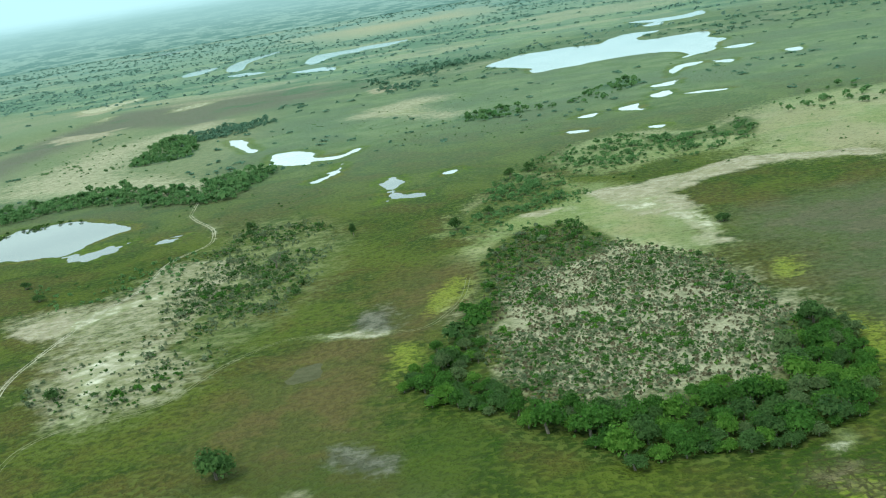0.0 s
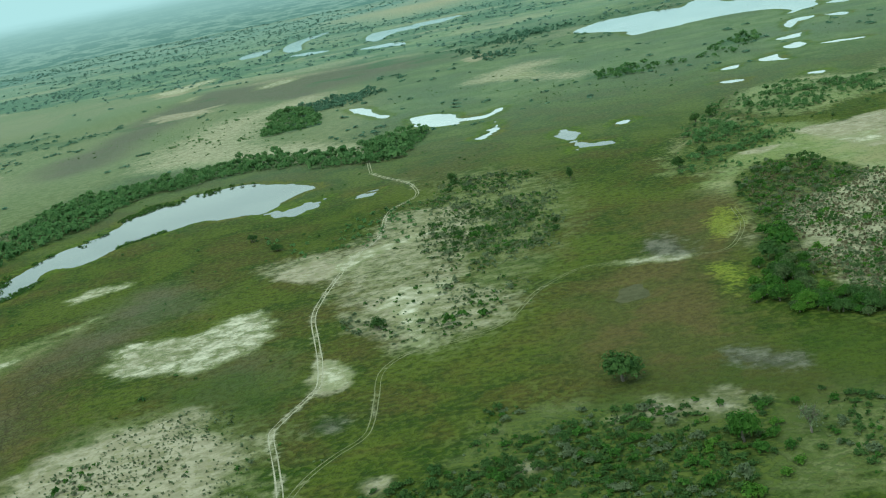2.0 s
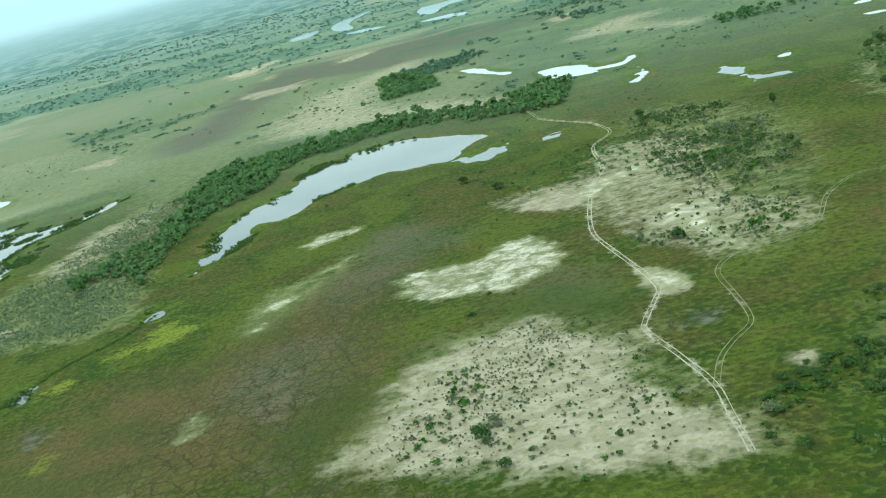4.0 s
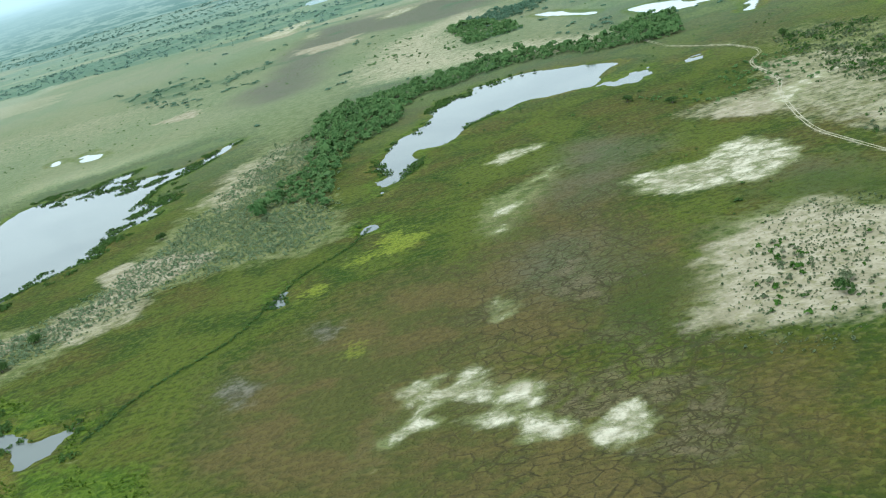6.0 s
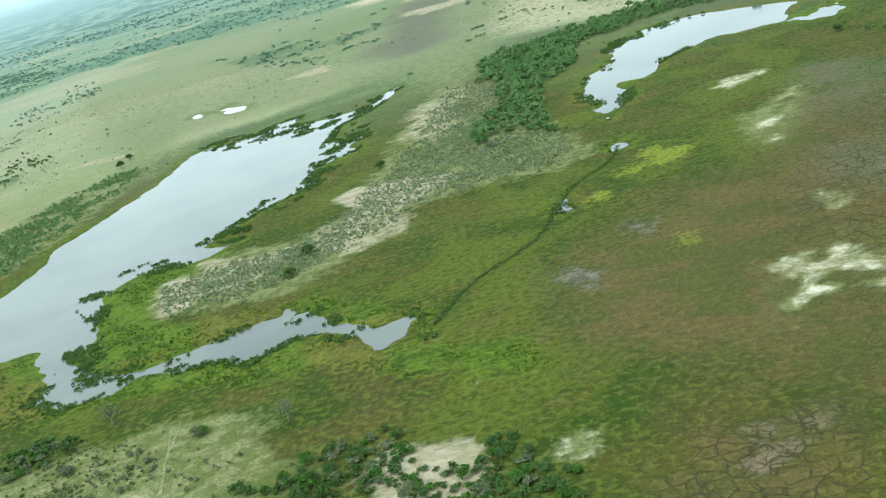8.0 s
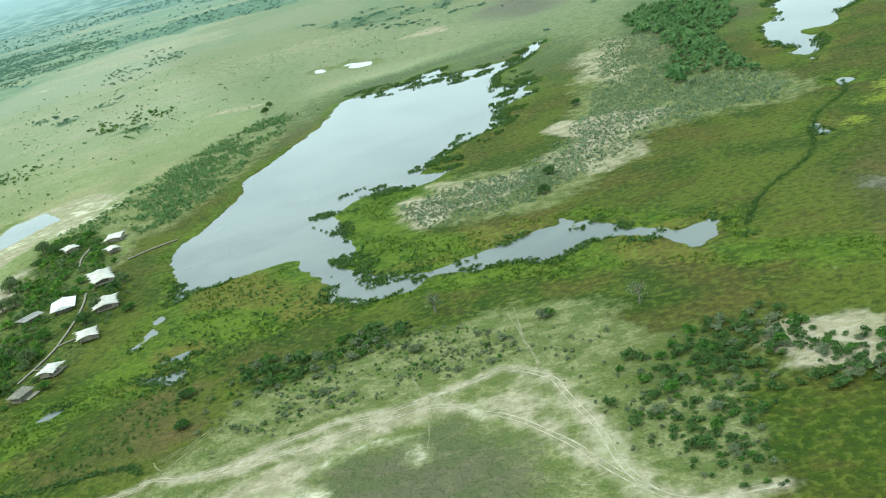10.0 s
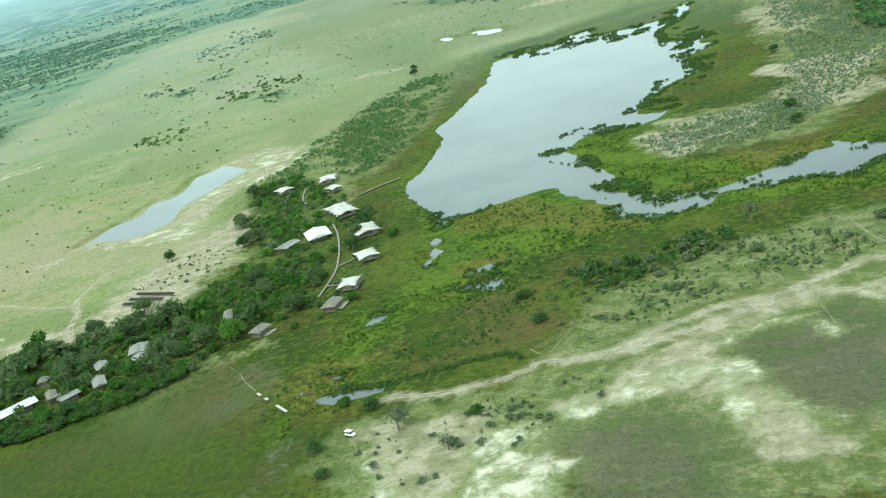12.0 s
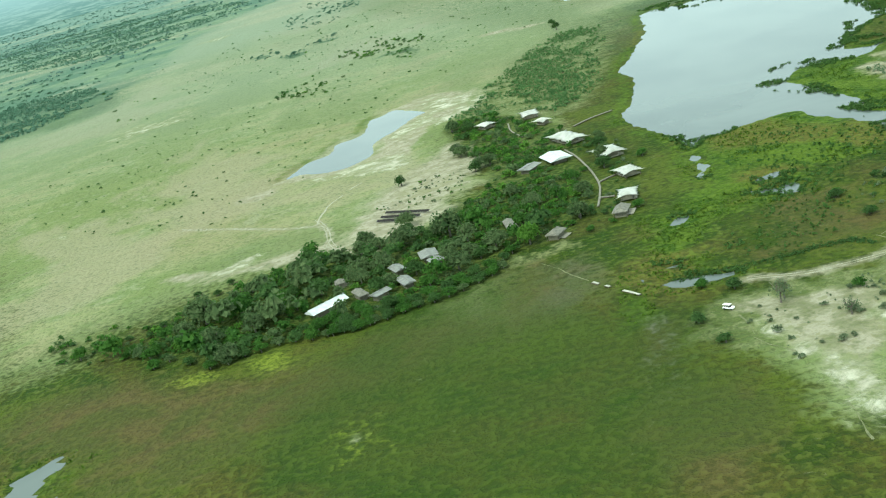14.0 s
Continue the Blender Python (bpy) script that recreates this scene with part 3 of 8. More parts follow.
water("far_strip", "distant strip of bright standing water", [(68.1, 628.6), (73.9, 634.6), (79.8, 634.9), (75.3, 624)], 0.8)
water("far_strip", "distant strip of bright standing water", [(51.5, 581.2), (57.7, 582.8), (65.3, 575.2), (61.6, 570.6), (54.9, 574.5)], 0.8)
water("far_strip", "distant strip of bright standing water", [(91.3, 557.2), (98.4, 554.7), (95.2, 547.3)], 0.8)
water("far_strip", "distant strip of bright standing water", [(228.4, 901.5), (243.7, 907.1), (252.1, 897.6), (236.7, 884)], 0.8)
water("far_strip", "distant strip of bright standing water", [(193.5, 816.6), (201.5, 815.7), (210, 806.8), (200.6, 791.8)], 0.8)
water("far_strip", "distant strip of bright standing water", [(250.6, 814.6), (259.9, 817.7), (251.3, 796.8)], 0.8)
water("far_strip", "distant strip of bright standing water", [(-307.9, 1842.6), (-326.9, 2042.3), (-312.9, 2172.2), (-280.4, 2272.1), (-260.1, 2295.5), (-278.1, 2150.9), (-291.2, 2000.6), (-275.1, 1768.7)], 0.8)
water("far_strip", "distant strip of bright standing water", [(-168.1, 1693.4), (-170.4, 1841.6), (-151, 1900.8), (-108.3, 1896.5), (-71.1, 1929.3), (-3.5, 1945.8), (-42, 1833.1), (-77.8, 1803.4), (-121, 1767.6), (-139, 1699.7), (-146.8, 1627.7)], 0.8)
water("far_strip", "distant strip of bright standing water", [(-172.4, 1505.6), (-147.5, 1523.7), (-114.8, 1480), (-108.2, 1422.5), (-142, 1448.5)], 0.8)
water("far_strip", "distant strip of bright standing water", [(-284.8, 1684.5), (-260.1, 1687.6), (-218.9, 1619.3), (-250, 1610.6)], 0.8)
water("far_strip", "distant strip of bright standing water", [(-391.5, 1898.4), (-382.3, 2010.3), (-348.7, 2019.2), (-344.3, 1898.1), (-361.5, 1835.3)], 0.8)
water("far_strip", "distant strip of bright standing water", [(-1586.6, 6802.6), (-1627.9, 7301.3), (-1460.6, 6458.7)], 0.8)
water("far_strip", "distant strip of bright standing water", [(-780.8, 3612.2), (-756.6, 3671.4), (-717.5, 3656.1), (-714.9, 3457.8)], 0.8)
water("reed_pond", "pond at the edge of the marsh", [(-672.9, 131.3), (-665.6, 132.1), (-661.5, 134.6), (-656.2, 136.8), (-656.1, 131), (-656.6, 125.1), (-658.6, 121)], 2.6)
water("marsh_pool", "small shallow pool in the marsh grass", [(-483.3, 214.5), (-482.1, 220.7), (-476.3, 222.1), (-477.3, 215.3), (-479.7, 213.3)], 0.6)
water("marsh_pool", "small shallow pool in the marsh grass", [(-487.4, 207.2), (-480.3, 203.3), (-478, 207.1), (-476.9, 199.2), (-479.2, 199.3), (-482.3, 202)], 0.6)
water("marsh_rill", "small shallow pool in the marsh grass", [(-498, 232.5), (-495.5, 241.2), (-495.4, 253), (-493.7, 255.7), (-493.7, 244.5), (-495.4, 231.5)], 0.4)
water("marsh_rill", "small shallow pool in the marsh grass", [(-511.4, 197), (-509.6, 200.5), (-506.2, 202.2), (-506.9, 198.2), (-509.6, 196.1)], 0.4)
water("ford_pool", "small shallow pool in the marsh grass", [(-525.6, 165.7), (-524.1, 166.7), (-522.5, 164.4), (-521.1, 161.2), (-519.2, 158.9), (-517, 160), (-514.3, 159.6), (-511.1, 159), (-507.4, 157.1), (-504.6, 157), (-505, 155.1), (-509.3, 154.9), (-512.7, 155.1), (-515.2, 154.2), (-517.3, 155.7), (-519.4, 157.8), (-521.8, 160.4), (-523.4, 162.5)], 0.3)
water("marsh_pool", "small shallow pool in the marsh grass", [(-519.8, 169.5), (-518.1, 171.1), (-515.1, 169.2), (-516.1, 167.1)], 0.6)
water("mud_pond", "small murky pond ringed with grass", [(-62.7, 253.1), (-61.2, 259.5), (-59.1, 265.1), (-55, 267.6), (-53.4, 263.7), (-54.3, 255.7), (-57.1, 251.9), (-59.9, 250.8)], 0.6, material=MURKY)
water("ditch_pool", "small shallow pool in the marsh grass", [(-300.7, 271.7), (-299.9, 278.3), (-298.1, 286.5), (-298.5, 277.1), (-298.3, 270.2)], 2.6)
water("ditch_pool", "small shallow pool in the marsh grass", [(-276.1, 320.7), (-275.1, 328.4), (-272.2, 332.9), (-273.4, 323.6)], 2.6)
water("rain_pool", "small shallow pool in the marsh grass", [(-133.8, 458.7), (-130.2, 462.4), (-126.4, 461.6), (-129.4, 454.6)], 2.6)
zone("chalk", 1.3, [(-119.6, 474.4), (-114, 482), (-106.7, 465.8), (-109.6, 453.6), (-113.6, 462)])
zone("mud", 2.6, [(-46.7, 299.8), (-40.5, 308.6), (-36.1, 292.9), (-32.8, 282), (-41.8, 281.9), (-46.5, 290.6)])
zone("mud", 2.6, [(-48.8, 210.9), (-45.9, 211.2), (-42.8, 204.9), (-37.1, 200.7), (-39.1, 197.2), (-43.2, 198.2), (-48.2, 205.2)])
zone("mud", 2.6, [(-135.1, 213.3), (-130.7, 215.6), (-126.9, 211.6), (-129.2, 207.1), (-133.7, 209.2)])
zone("sand", 2.6, [(-154.9, 341.2), (-149.2, 352.9), (-140.1, 364.9), (-137.8, 350.2), (-129.4, 363), (-114, 362.2), (-92.8, 373.7), (-100.7, 360), (-113, 353.1), (-125.8, 346.6), (-131.5, 332.5), (-136.1, 329.4), (-144.2, 327.4)])
zone("sand", 2.6, [(-123.6, 293.8), (-115, 305.4), (-98.7, 303.4), (-101.6, 288.4), (-108.6, 276.6), (-109.3, 251.2), (-112.9, 253), (-116, 272.6), (-122.5, 281.2)])
zone("dry", 8.8, [(-162.5, 357.4), (-150.8, 371.2), (-130.8, 373.4), (-119.6, 412.7), (-89.7, 393.8), (-92.6, 329.6), (-95.7, 302.5), (-82.1, 277.1), (-87.8, 259.2), (-103, 246.5), (-114.3, 243.5), (-123.6, 257.2), (-133.4, 280), (-134.6, 310.8), (-144.2, 326)], 0.5)
zone("sand", 5, [(-162.5, 357.4), (-150.8, 371.2), (-130.8, 373.4), (-119.6, 412.7), (-89.7, 393.8), (-92.6, 329.6), (-95.7, 302.5), (-82.1, 277.1), (-87.8, 259.2), (-103, 246.5), (-114.3, 243.5), (-123.6, 257.2), (-133.4, 280), (-134.6, 310.8), (-144.2, 326)], 0.5)
zone("chalk", 1.8, [(-196, 283.4), (-191, 298.1), (-177.8, 297.6), (-171.3, 300), (-170.2, 311.3), (-152.4, 304.3), (-152.2, 284.8), (-155, 278), (-162.3, 265.4), (-169.5, 262.2), (-184.2, 263.2), (-191.8, 270.8)])
zone("sand", 7.9, [(-203.7, 191), (-197.2, 211.1), (-190.5, 224.2), (-178.7, 234.3), (-162.8, 232.9), (-148.8, 219.9), (-143.2, 208.4), (-144.6, 191.8), (-141, 172.7), (-140.4, 150.2), (-202.8, 177.3)])
zone("pale_green", 7.9, [(-207.4, 192.7), (-199.1, 215), (-192.7, 230.3), (-179.3, 240.1), (-162.9, 235.6), (-147.5, 222.5), (-140.8, 208.6), (-141.9, 190.3), (-139, 171.7), (-137.4, 148.9), (-200.5, 176.3)])
zone("sand", 1.8, [(-136.7, 253.7), (-132.5, 253), (-129.9, 243.7), (-128, 232.1), (-131.3, 228.6), (-133.5, 233.1), (-136, 243.7)])
zone("chalk", 0.9, [(-228.4, 365), (-220.5, 375.4), (-207.8, 375.6), (-218.2, 364.2), (-227, 360.9)])
zone("pale_green", 2.6, [(-239.4, 304), (-229.2, 323.3), (-210.6, 336.6), (-215.3, 322.6), (-227.3, 312.7), (-232, 281.4), (-240.1, 282.5)])
zone("chalk", 0.9, [(-233.1, 299.6), (-229, 308.3), (-227.3, 304.7), (-231.4, 297.5)])
zone("chalk", 0.9, [(-230.9, 369.3), (-220, 376.8), (-207.8, 377.3), (-214.8, 369.3), (-225.9, 363.8)])
zone("sand", 3.5, [(33.1, 417.1), (41.4, 418.1), (61.5, 421.7), (86.7, 434.7), (104.9, 436), (118.5, 430), (137.1, 421.2), (146.7, 413.2), (139.7, 401.8), (114.8, 419.2), (91.1, 412.1), (66.5, 398.5), (61.4, 386.1), (63.8, 361.5), (61.6, 346.6), (64, 336.1), (60.1, 316.9), (53.9, 318.4), (57.1, 339.8), (51.7, 361.9), (43, 373.9), (40.6, 391.3)])
zone("sand", 3.5, [(56.1, 364.1), (59.8, 354.8), (58.8, 340), (58, 329.1), (56.2, 337.4)])
zone("dry", 8.8, [(0.7, 395.4), (28.2, 415.6), (41, 428.3), (62.6, 390.6), (53.3, 313), (31.9, 328.2), (11.4, 367.9), (-9.9, 335.3), (-13.6, 360.8)])
zone("far_tan", 7, [(-8.9, 308), (10.2, 343.8), (31.2, 332.6), (48, 299.6), (51.7, 245.8), (43.5, 218.2), (30, 207.9), (19.4, 209.6), (5, 216.2), (-6.2, 228.1), (-12.1, 254.1), (-14, 283)])
zone("far_tan", 3.5, [(-68.6, 836.8), (-39.2, 852.2), (-17.2, 877.9), (0.1, 867.2), (-18.4, 819.8), (2.7, 749.9), (-5.7, 728.5), (-27.1, 783.5), (-43, 799.5), (-59, 797.5)])
zone("sand", 1.8, [(-61.1, 1020.9), (-44.9, 1038.3), (-31.8, 1057.1), (-39.5, 999), (-51.8, 982.2)])
zone("dry", 14.1, [(-280.5, 709.5), (-281.2, 814), (-266.6, 905), (-231.4, 877.4), (-209.4, 754.9), (-185.9, 667.9), (-141.7, 615.6), (-130.9, 565.8), (-167.3, 607.1), (-213.7, 627), (-253.5, 651.3)])
zone("dry", 22, [(-766.8, 1610.8), (-669.3, 1568), (-577.1, 1527.6), (-503.7, 1419.7), (-529.5, 1351.9), (-562.8, 1236.9), (-620.7, 1219.1)])
zone("peat", 22, [(-279.3, 1227.7), (-220.5, 1244.7), (-159.2, 1253.1), (-67.8, 1113.9), (-87.3, 1056.2), (-128.5, 1042.6), (-156, 1010.2), (-173.4, 989.7), (-229.5, 1025)])
zone("far_tan", 52.8, [(-262.8, 2924.4), (-123.3, 3129), (61.1, 3063), (181.8, 3276.6), (156.9, 2699.1), (49.3, 2691.7), (-103.4, 2408)])
zone("dry", 26.4, [(-917.2, 695.6), (-853.5, 746.1), (-852.7, 1000), (-822.9, 1195), (-723.2, 1137.3), (-590.1, 798.5), (-552.1, 515.6), (-570, 443.5), (-581.2, 300.5), (-597.4, 254.9), (-610.5, 242.7), (-637.6, 236.6), (-671.1, 230.6), (-721.2, 247.5)])
zone("dry", 22, [(-871.6, 989.3), (-850.6, 1608.8), (-664, 1382.3), (-488.8, 948.1), (-364.4, 711.6), (-409, 621.8), (-477.8, 605.2), (-506.2, 535.9), (-532.1, 457.2), (-534, 386.8), (-561, 369.9), (-565.8, 246.4), (-613.1, 276)])
zone("sand", 5.3, [(-638.4, 361.7), (-615.8, 359.5), (-594.4, 351.6), (-585.3, 416.8), (-578.1, 440.3), (-555.1, 443.3), (-573, 469.9), (-598.2, 460.9), (-588.9, 440.6), (-598.1, 414), (-602.2, 364.5), (-586.7, 334.6), (-604.7, 339.5)])
zone("chalk", 1.8, [(-647.7, 250.1), (-641.5, 255.8), (-635.1, 261), (-630.6, 263.3), (-633.9, 254.6), (-640.6, 251.4)])
zone("sand", 5.3, [(-662.9, 259.2), (-649.4, 257.7), (-622.9, 254.7), (-612, 254.8), (-600.2, 245.8), (-603.2, 239.9), (-621.5, 245.5), (-642.9, 245.3)])
zone("chalk", 3.5, [(-788.4, 602.2), (-771.5, 627.5), (-753.8, 632.6), (-747.8, 647.3), (-735.7, 601.4), (-751.4, 608.5), (-766.5, 596.5)])
zone("dry", 7, [(-611.6, 251.7), (-600.4, 289), (-573.3, 316.8), (-557.2, 292.8), (-568.8, 261.4), (-572.2, 246), (-596.2, 240)])
zone("far_tan", 2.6, [(-600.1, 254.1), (-596.8, 269.5), (-591.8, 278.2), (-568.8, 261.4), (-570.5, 251.8), (-583, 253.8), (-586, 243), (-593.1, 244.6)])
zone("pale_green", 3, [(-517.9, 137.4), (-504.3, 142.4), (-478.5, 143.4), (-470.3, 156.6), (-463.5, 166.8), (-458.7, 182.7), (-444.1, 190.7), (-424.2, 189.9), (-411.1, 190), (-397, 195.4), (-379.8, 185.9), (-378.6, 169.2), (-365.4, 152.3), (-361.5, 128.8), (-370.5, 90.9), (-389, 67.2), (-436.5, 83.4), (-511.9, 116.4)])
zone("dry", 5.3, [(-511.1, 123), (-503.9, 131), (-496.8, 122.7), (-487.4, 132.1), (-477, 128.8), (-472.2, 110), (-474, 91.6), (-480.7, 78.4), (-500.9, 86.7), (-505.7, 104.1)])
zone("chalk", 2.6, [(-500.1, 105.4), (-497.6, 104), (-493.9, 96.2), (-493.7, 88.5), (-500.8, 78.5), (-501.7, 83.6), (-501.3, 92.5)])
zone("chalk", 2.6, [(-490.9, 99.3), (-485.8, 110.5), (-478.8, 111.2), (-476.8, 100.2), (-480.3, 90.6), (-486.5, 90.3)])
zone("lush", 7, [(-498.3, 219.4), (-491.5, 271.1), (-467.1, 276.8), (-451.3, 261.4), (-444, 228.3), (-456.3, 219.3), (-474.1, 219.3), (-483.7, 195), (-499.8, 191.2), (-505.5, 164.8), (-520.5, 164.6), (-522, 144), (-531.2, 143.3), (-531.5, 167.6), (-518.9, 202.6)])
zone("lush", 5.3, [(-441.3, 279.8), (-449.7, 328.2), (-436.8, 341.8), (-420.6, 321), (-427.2, 298.4), (-415.7, 269.7), (-392.7, 261), (-364.7, 252.2), (-346, 220.3), (-362.9, 221.6), (-369.9, 238.8), (-383.2, 249.1), (-405.1, 240.7), (-425.8, 243.6)])
zone("lush", 5.3, [(-476, 295.9), (-458.2, 280.8), (-444, 252.2), (-434.5, 231.3), (-414.6, 228.6), (-382.4, 219.2), (-368.6, 222), (-348.7, 200.5), (-323.5, 192.3), (-318.4, 173), (-330.9, 175.7), (-361.9, 203.1), (-375.4, 205.8), (-404.4, 215.2), (-434.5, 221.2), (-454.8, 237.2)])
zone("lush", 5.3, [(-448.5, 326), (-434.4, 329.2), (-419.9, 333.3), (-409.2, 339.3), (-418.1, 309.8), (-426.8, 295.8), (-420, 271.6), (-400.4, 255.6), (-377.2, 251.3), (-387, 242.4), (-411.4, 235.5), (-433.8, 246.4), (-440.9, 268.9)])
zone("wet", 12.3, [(-606, 131), (-582.4, 178.9), (-554.8, 168.6), (-522.5, 141.1), (-524.3, 119.1), (-517.9, 101.1), (-529, 93.9), (-557.5, 103.3), (-587.6, 93)])
zone("yellow", 1.8, [(-637.9, 169.8), (-632.4, 170.7), (-627.3, 166.6), (-632.5, 165.4)])
zone("yellow", 2.2, [(-279.5, 293.4), (-269.7, 299.3), (-267.3, 310.2), (-259.9, 302.2), (-261.2, 287.1), (-270.3, 289.1), (-278.1, 285.9)])
zone("yellow", 1.8, [(-292.2, 275.8), (-287.4, 276.7), (-287.5, 270.2), (-291, 270.9)])
zone("yellow", 1.8, [(-279.2, 220.4), (-277.6, 225.3), (-275.1, 222.5), (-275.9, 215.8), (-278.1, 215.7)])
zone("yellow", 2.2, [(-40.2, 247.2), (-37.4, 254.4), (-36.1, 266.4), (-31.2, 266), (-30.1, 254.8), (-34.8, 245.3)])
zone("yellow", 2.2, [(-24.4, 307.7), (-18.9, 325.6), (-14.5, 318.6), (-18.8, 303.8), (-26, 292.5)])
zone("yellow", 2.6, [(63.7, 285.8), (70, 291), (68.3, 279.8), (62.8, 274.6)])
zone("yellow", 2.6, [(60.2, 240.9), (65.9, 233.4), (65.5, 221.5), (60.4, 209.7), (61.9, 223.4)])
zone("yellow", 2.6, [(32.6, 165.8), (38, 167.9), (40.1, 162.9), (37.9, 157.8), (32.8, 159.6)])
zone("yellow", 2.2, [(-271.4, 291.5), (-270.2, 306.8), (-265.5, 313.7), (-261.6, 299.1), (-265.2, 287.8)])
zone("rust", 12.3, [(-306.2, 229.5), (-286.4, 238.1), (-276.8, 257.6), (-254.1, 268), (-226.2, 250.8), (-217.4, 204.1), (-235.2, 182.5), (-221.8, 160.4), (-195.6, 163.8), (-203.9, 120.6), (-230.3, 97.2), (-271.7, 117.5), (-287.8, 154.6), (-313, 183.8)])
zone("rust", 10.6, [(-257.6, 245.6), (-241.5, 277.7), (-228, 301.7), (-207.3, 319.6), (-192.1, 308.3), (-195.2, 279.5), (-194.6, 253.3), (-186.6, 233.6), (-199.1, 215), (-210, 194), (-237.8, 192.5)])
zone("rust", 12.3, [(-79.3, 227.8), (-74.1, 260.1), (-56.8, 286.5), (-44, 311.3), (-25.3, 345.5), (-12.1, 329.6), (-21.4, 282), (-33.4, 256.5), (-36.2, 210.1), (-34.2, 188.8), (-58.3, 188.6)])
zone("rust", 7, [(-491.8, 174.2), (-488.8, 191.3), (-483.7, 195), (-475.3, 193.2), (-468.6, 169.8), (-472.9, 160.8), (-485.1, 160.7), (-507.8, 158.2), (-498.3, 166.4)])
zone("rust", 10.6, [(-646.7, 121.4), (-647.1, 162.3), (-618.8, 159.6), (-594.5, 158.7), (-555, 161.7), (-546.6, 170.6), (-537.1, 171.8), (-545.2, 155.3), (-555.5, 151.8), (-573.1, 146.6), (-592.5, 140), (-611.9, 124.2), (-622.8, 111.4)])
zone("peat", 10.6, [(68.9, 332.3), (93.5, 347.9), (122.1, 352.4), (138.5, 337), (87.3, 234.2), (74.3, 241.8), (75.9, 290.2)])
zone("wet", 8.8, [(-598.9, 101.5), (-588.9, 127.7), (-557, 116.6), (-536.2, 110.7), (-530.1, 98.6), (-539.3, 76.2)])
zone("paths", 17.6, [(-267.5, 259.2), (-237.2, 274.4), (-215.5, 210.7), (-195.6, 163.8), (-206.8, 114.9), (-224.4, 94.3), (-271.7, 117.5), (-260.9, 156.5), (-267.6, 194)], 0.72)
zone("paths", 12.3, [(-257.6, 245.6), (-241.5, 277.7), (-228, 301.7), (-192.1, 308.3), (-187.4, 265.2), (-199.1, 215), (-210, 194), (-237.8, 192.5)], 0.72)
zone("paths", 7, [(26.9, 170), (37.1, 175), (44.2, 172.1), (40.3, 153.1), (23.4, 157.3)])
track(1.41, [(-138.2, 149.3), (-137.3, 163.9), (-136.6, 177.4), (-139, 194.2), (-141.9, 210.8), (-140.9, 216.8), (-136.4, 228.2), (-133.8, 236.1), (-134.7, 251.5), (-136.5, 266.8), (-139.3, 290.2), (-138.2, 307.4), (-134.2, 331.3), (-129.1, 354), (-122.7, 374.3), (-119.6, 412.7), (-109.4, 433.2), (-109.4, 450.6), (-113.7, 469.5), (-123.6, 492.1), (-129.2, 508.2)])
track(0.95, [(-136.3, 176.8), (-132.4, 187.9), (-127.8, 195), (-122.8, 201.1), (-121.1, 208), (-120.4, 221.5), (-119.6, 236.5), (-114, 245.5), (-102.6, 248.5), (-92.1, 252.5), (-87.2, 258.8), (-79.6, 274.9), (-70.8, 285.7), (-63.2, 290.6)])
track(0.62, [(-65.1, 288.9), (-57.5, 288.7), (-45.9, 284.4), (-36, 281.1), (-28.7, 280.5), (-23.3, 287.6), (-17.4, 302.8), (-14.5, 322.3)])
trail(0.7, [(-397.3, 193.6), (-396.6, 179.1), (-395.4, 163.9), (-395.1, 155.7)])
track(1.32, [(-672.8, 321.8), (-647, 302.3), (-627.9, 286.8), (-615, 278.8), (-610.1, 269.8), (-608.4, 258.9), (-608.8, 252.4), (-603.9, 246.9), (-594.7, 242.6)], 2.2)
trail(1.14, [(-614.8, 279.8), (-614.9, 291.3), (-612.2, 306.6), (-603.6, 325.7)])
track(1.06, [(-167.6, 622.9), (-148.3, 603.6), (-136, 588.6), (-129.2, 508.2)])
trail(0.44, [(-473.9, 157.8), (-470.1, 153.4), (-463.4, 163.9), (-458.6, 169.8)])
track(1.32, [(34.6, 415.8), (60.3, 416.4), (84.2, 425.8), (103.5, 431.5), (123.2, 424.7), (142.5, 413.4)])
trail(0.44, [(-545.2, 190.7), (-540.2, 181.2), (-534.6, 170)])
WALKWAYS.append(("plank_bridge", 0.32, [(-534.7, 169.3), (-530.3, 162.5), (-525.9, 155.2)]))
ditch(0.97, [(-339.1, 210), (-335.2, 218.5), (-331.1, 227.5), (-323.8, 237), (-315.8, 244.8), (-309.7, 252.7), (-303.4, 268.7), (-300.2, 278.7), (-294.1, 292.6), (-285.3, 302.5), (-278.9, 311), (-274.6, 325.7)])
WALKWAYS.append(("boardwalk", 0.3, [(-529.6, 298.1), (-526.9, 285.4), (-524.9, 269.5), (-523.9, 255.7), (-523.9, 245.2), (-525.3, 233.9), (-526.7, 225.9)]))
WALKWAYS.append(("boardwalk", 0.3, [(-524, 249), (-520.9, 251.5), (-518.4, 253.2)]))
WALKWAYS.append(("boardwalk", 0.3, [(-525.3, 233.9), (-523.2, 232.8), (-521.2, 232.1)]))
WALKWAYS.append(("boardwalk", 0.3, [(-546.6, 361.4), (-546, 347.2), (-542.4, 332.1)]))
WALKWAYS.append(("jetty", 0.44, [(-523.5, 329.6), (-516.5, 336.3), (-508, 340.6)]))
grove(13, 1.05, "green", [(-8.9, 327.5), (1.1, 358.5), (17.8, 372.2), (33.2, 343), (51.7, 307.1), (56.5, 252.3), (50.9, 229.2), (40.4, 209.4), (29.1, 205.1), (19.4, 209.6), (-2.4, 213.2), (-14.5, 228.5), (-18.3, 261.5), (-14.6, 294.1)])
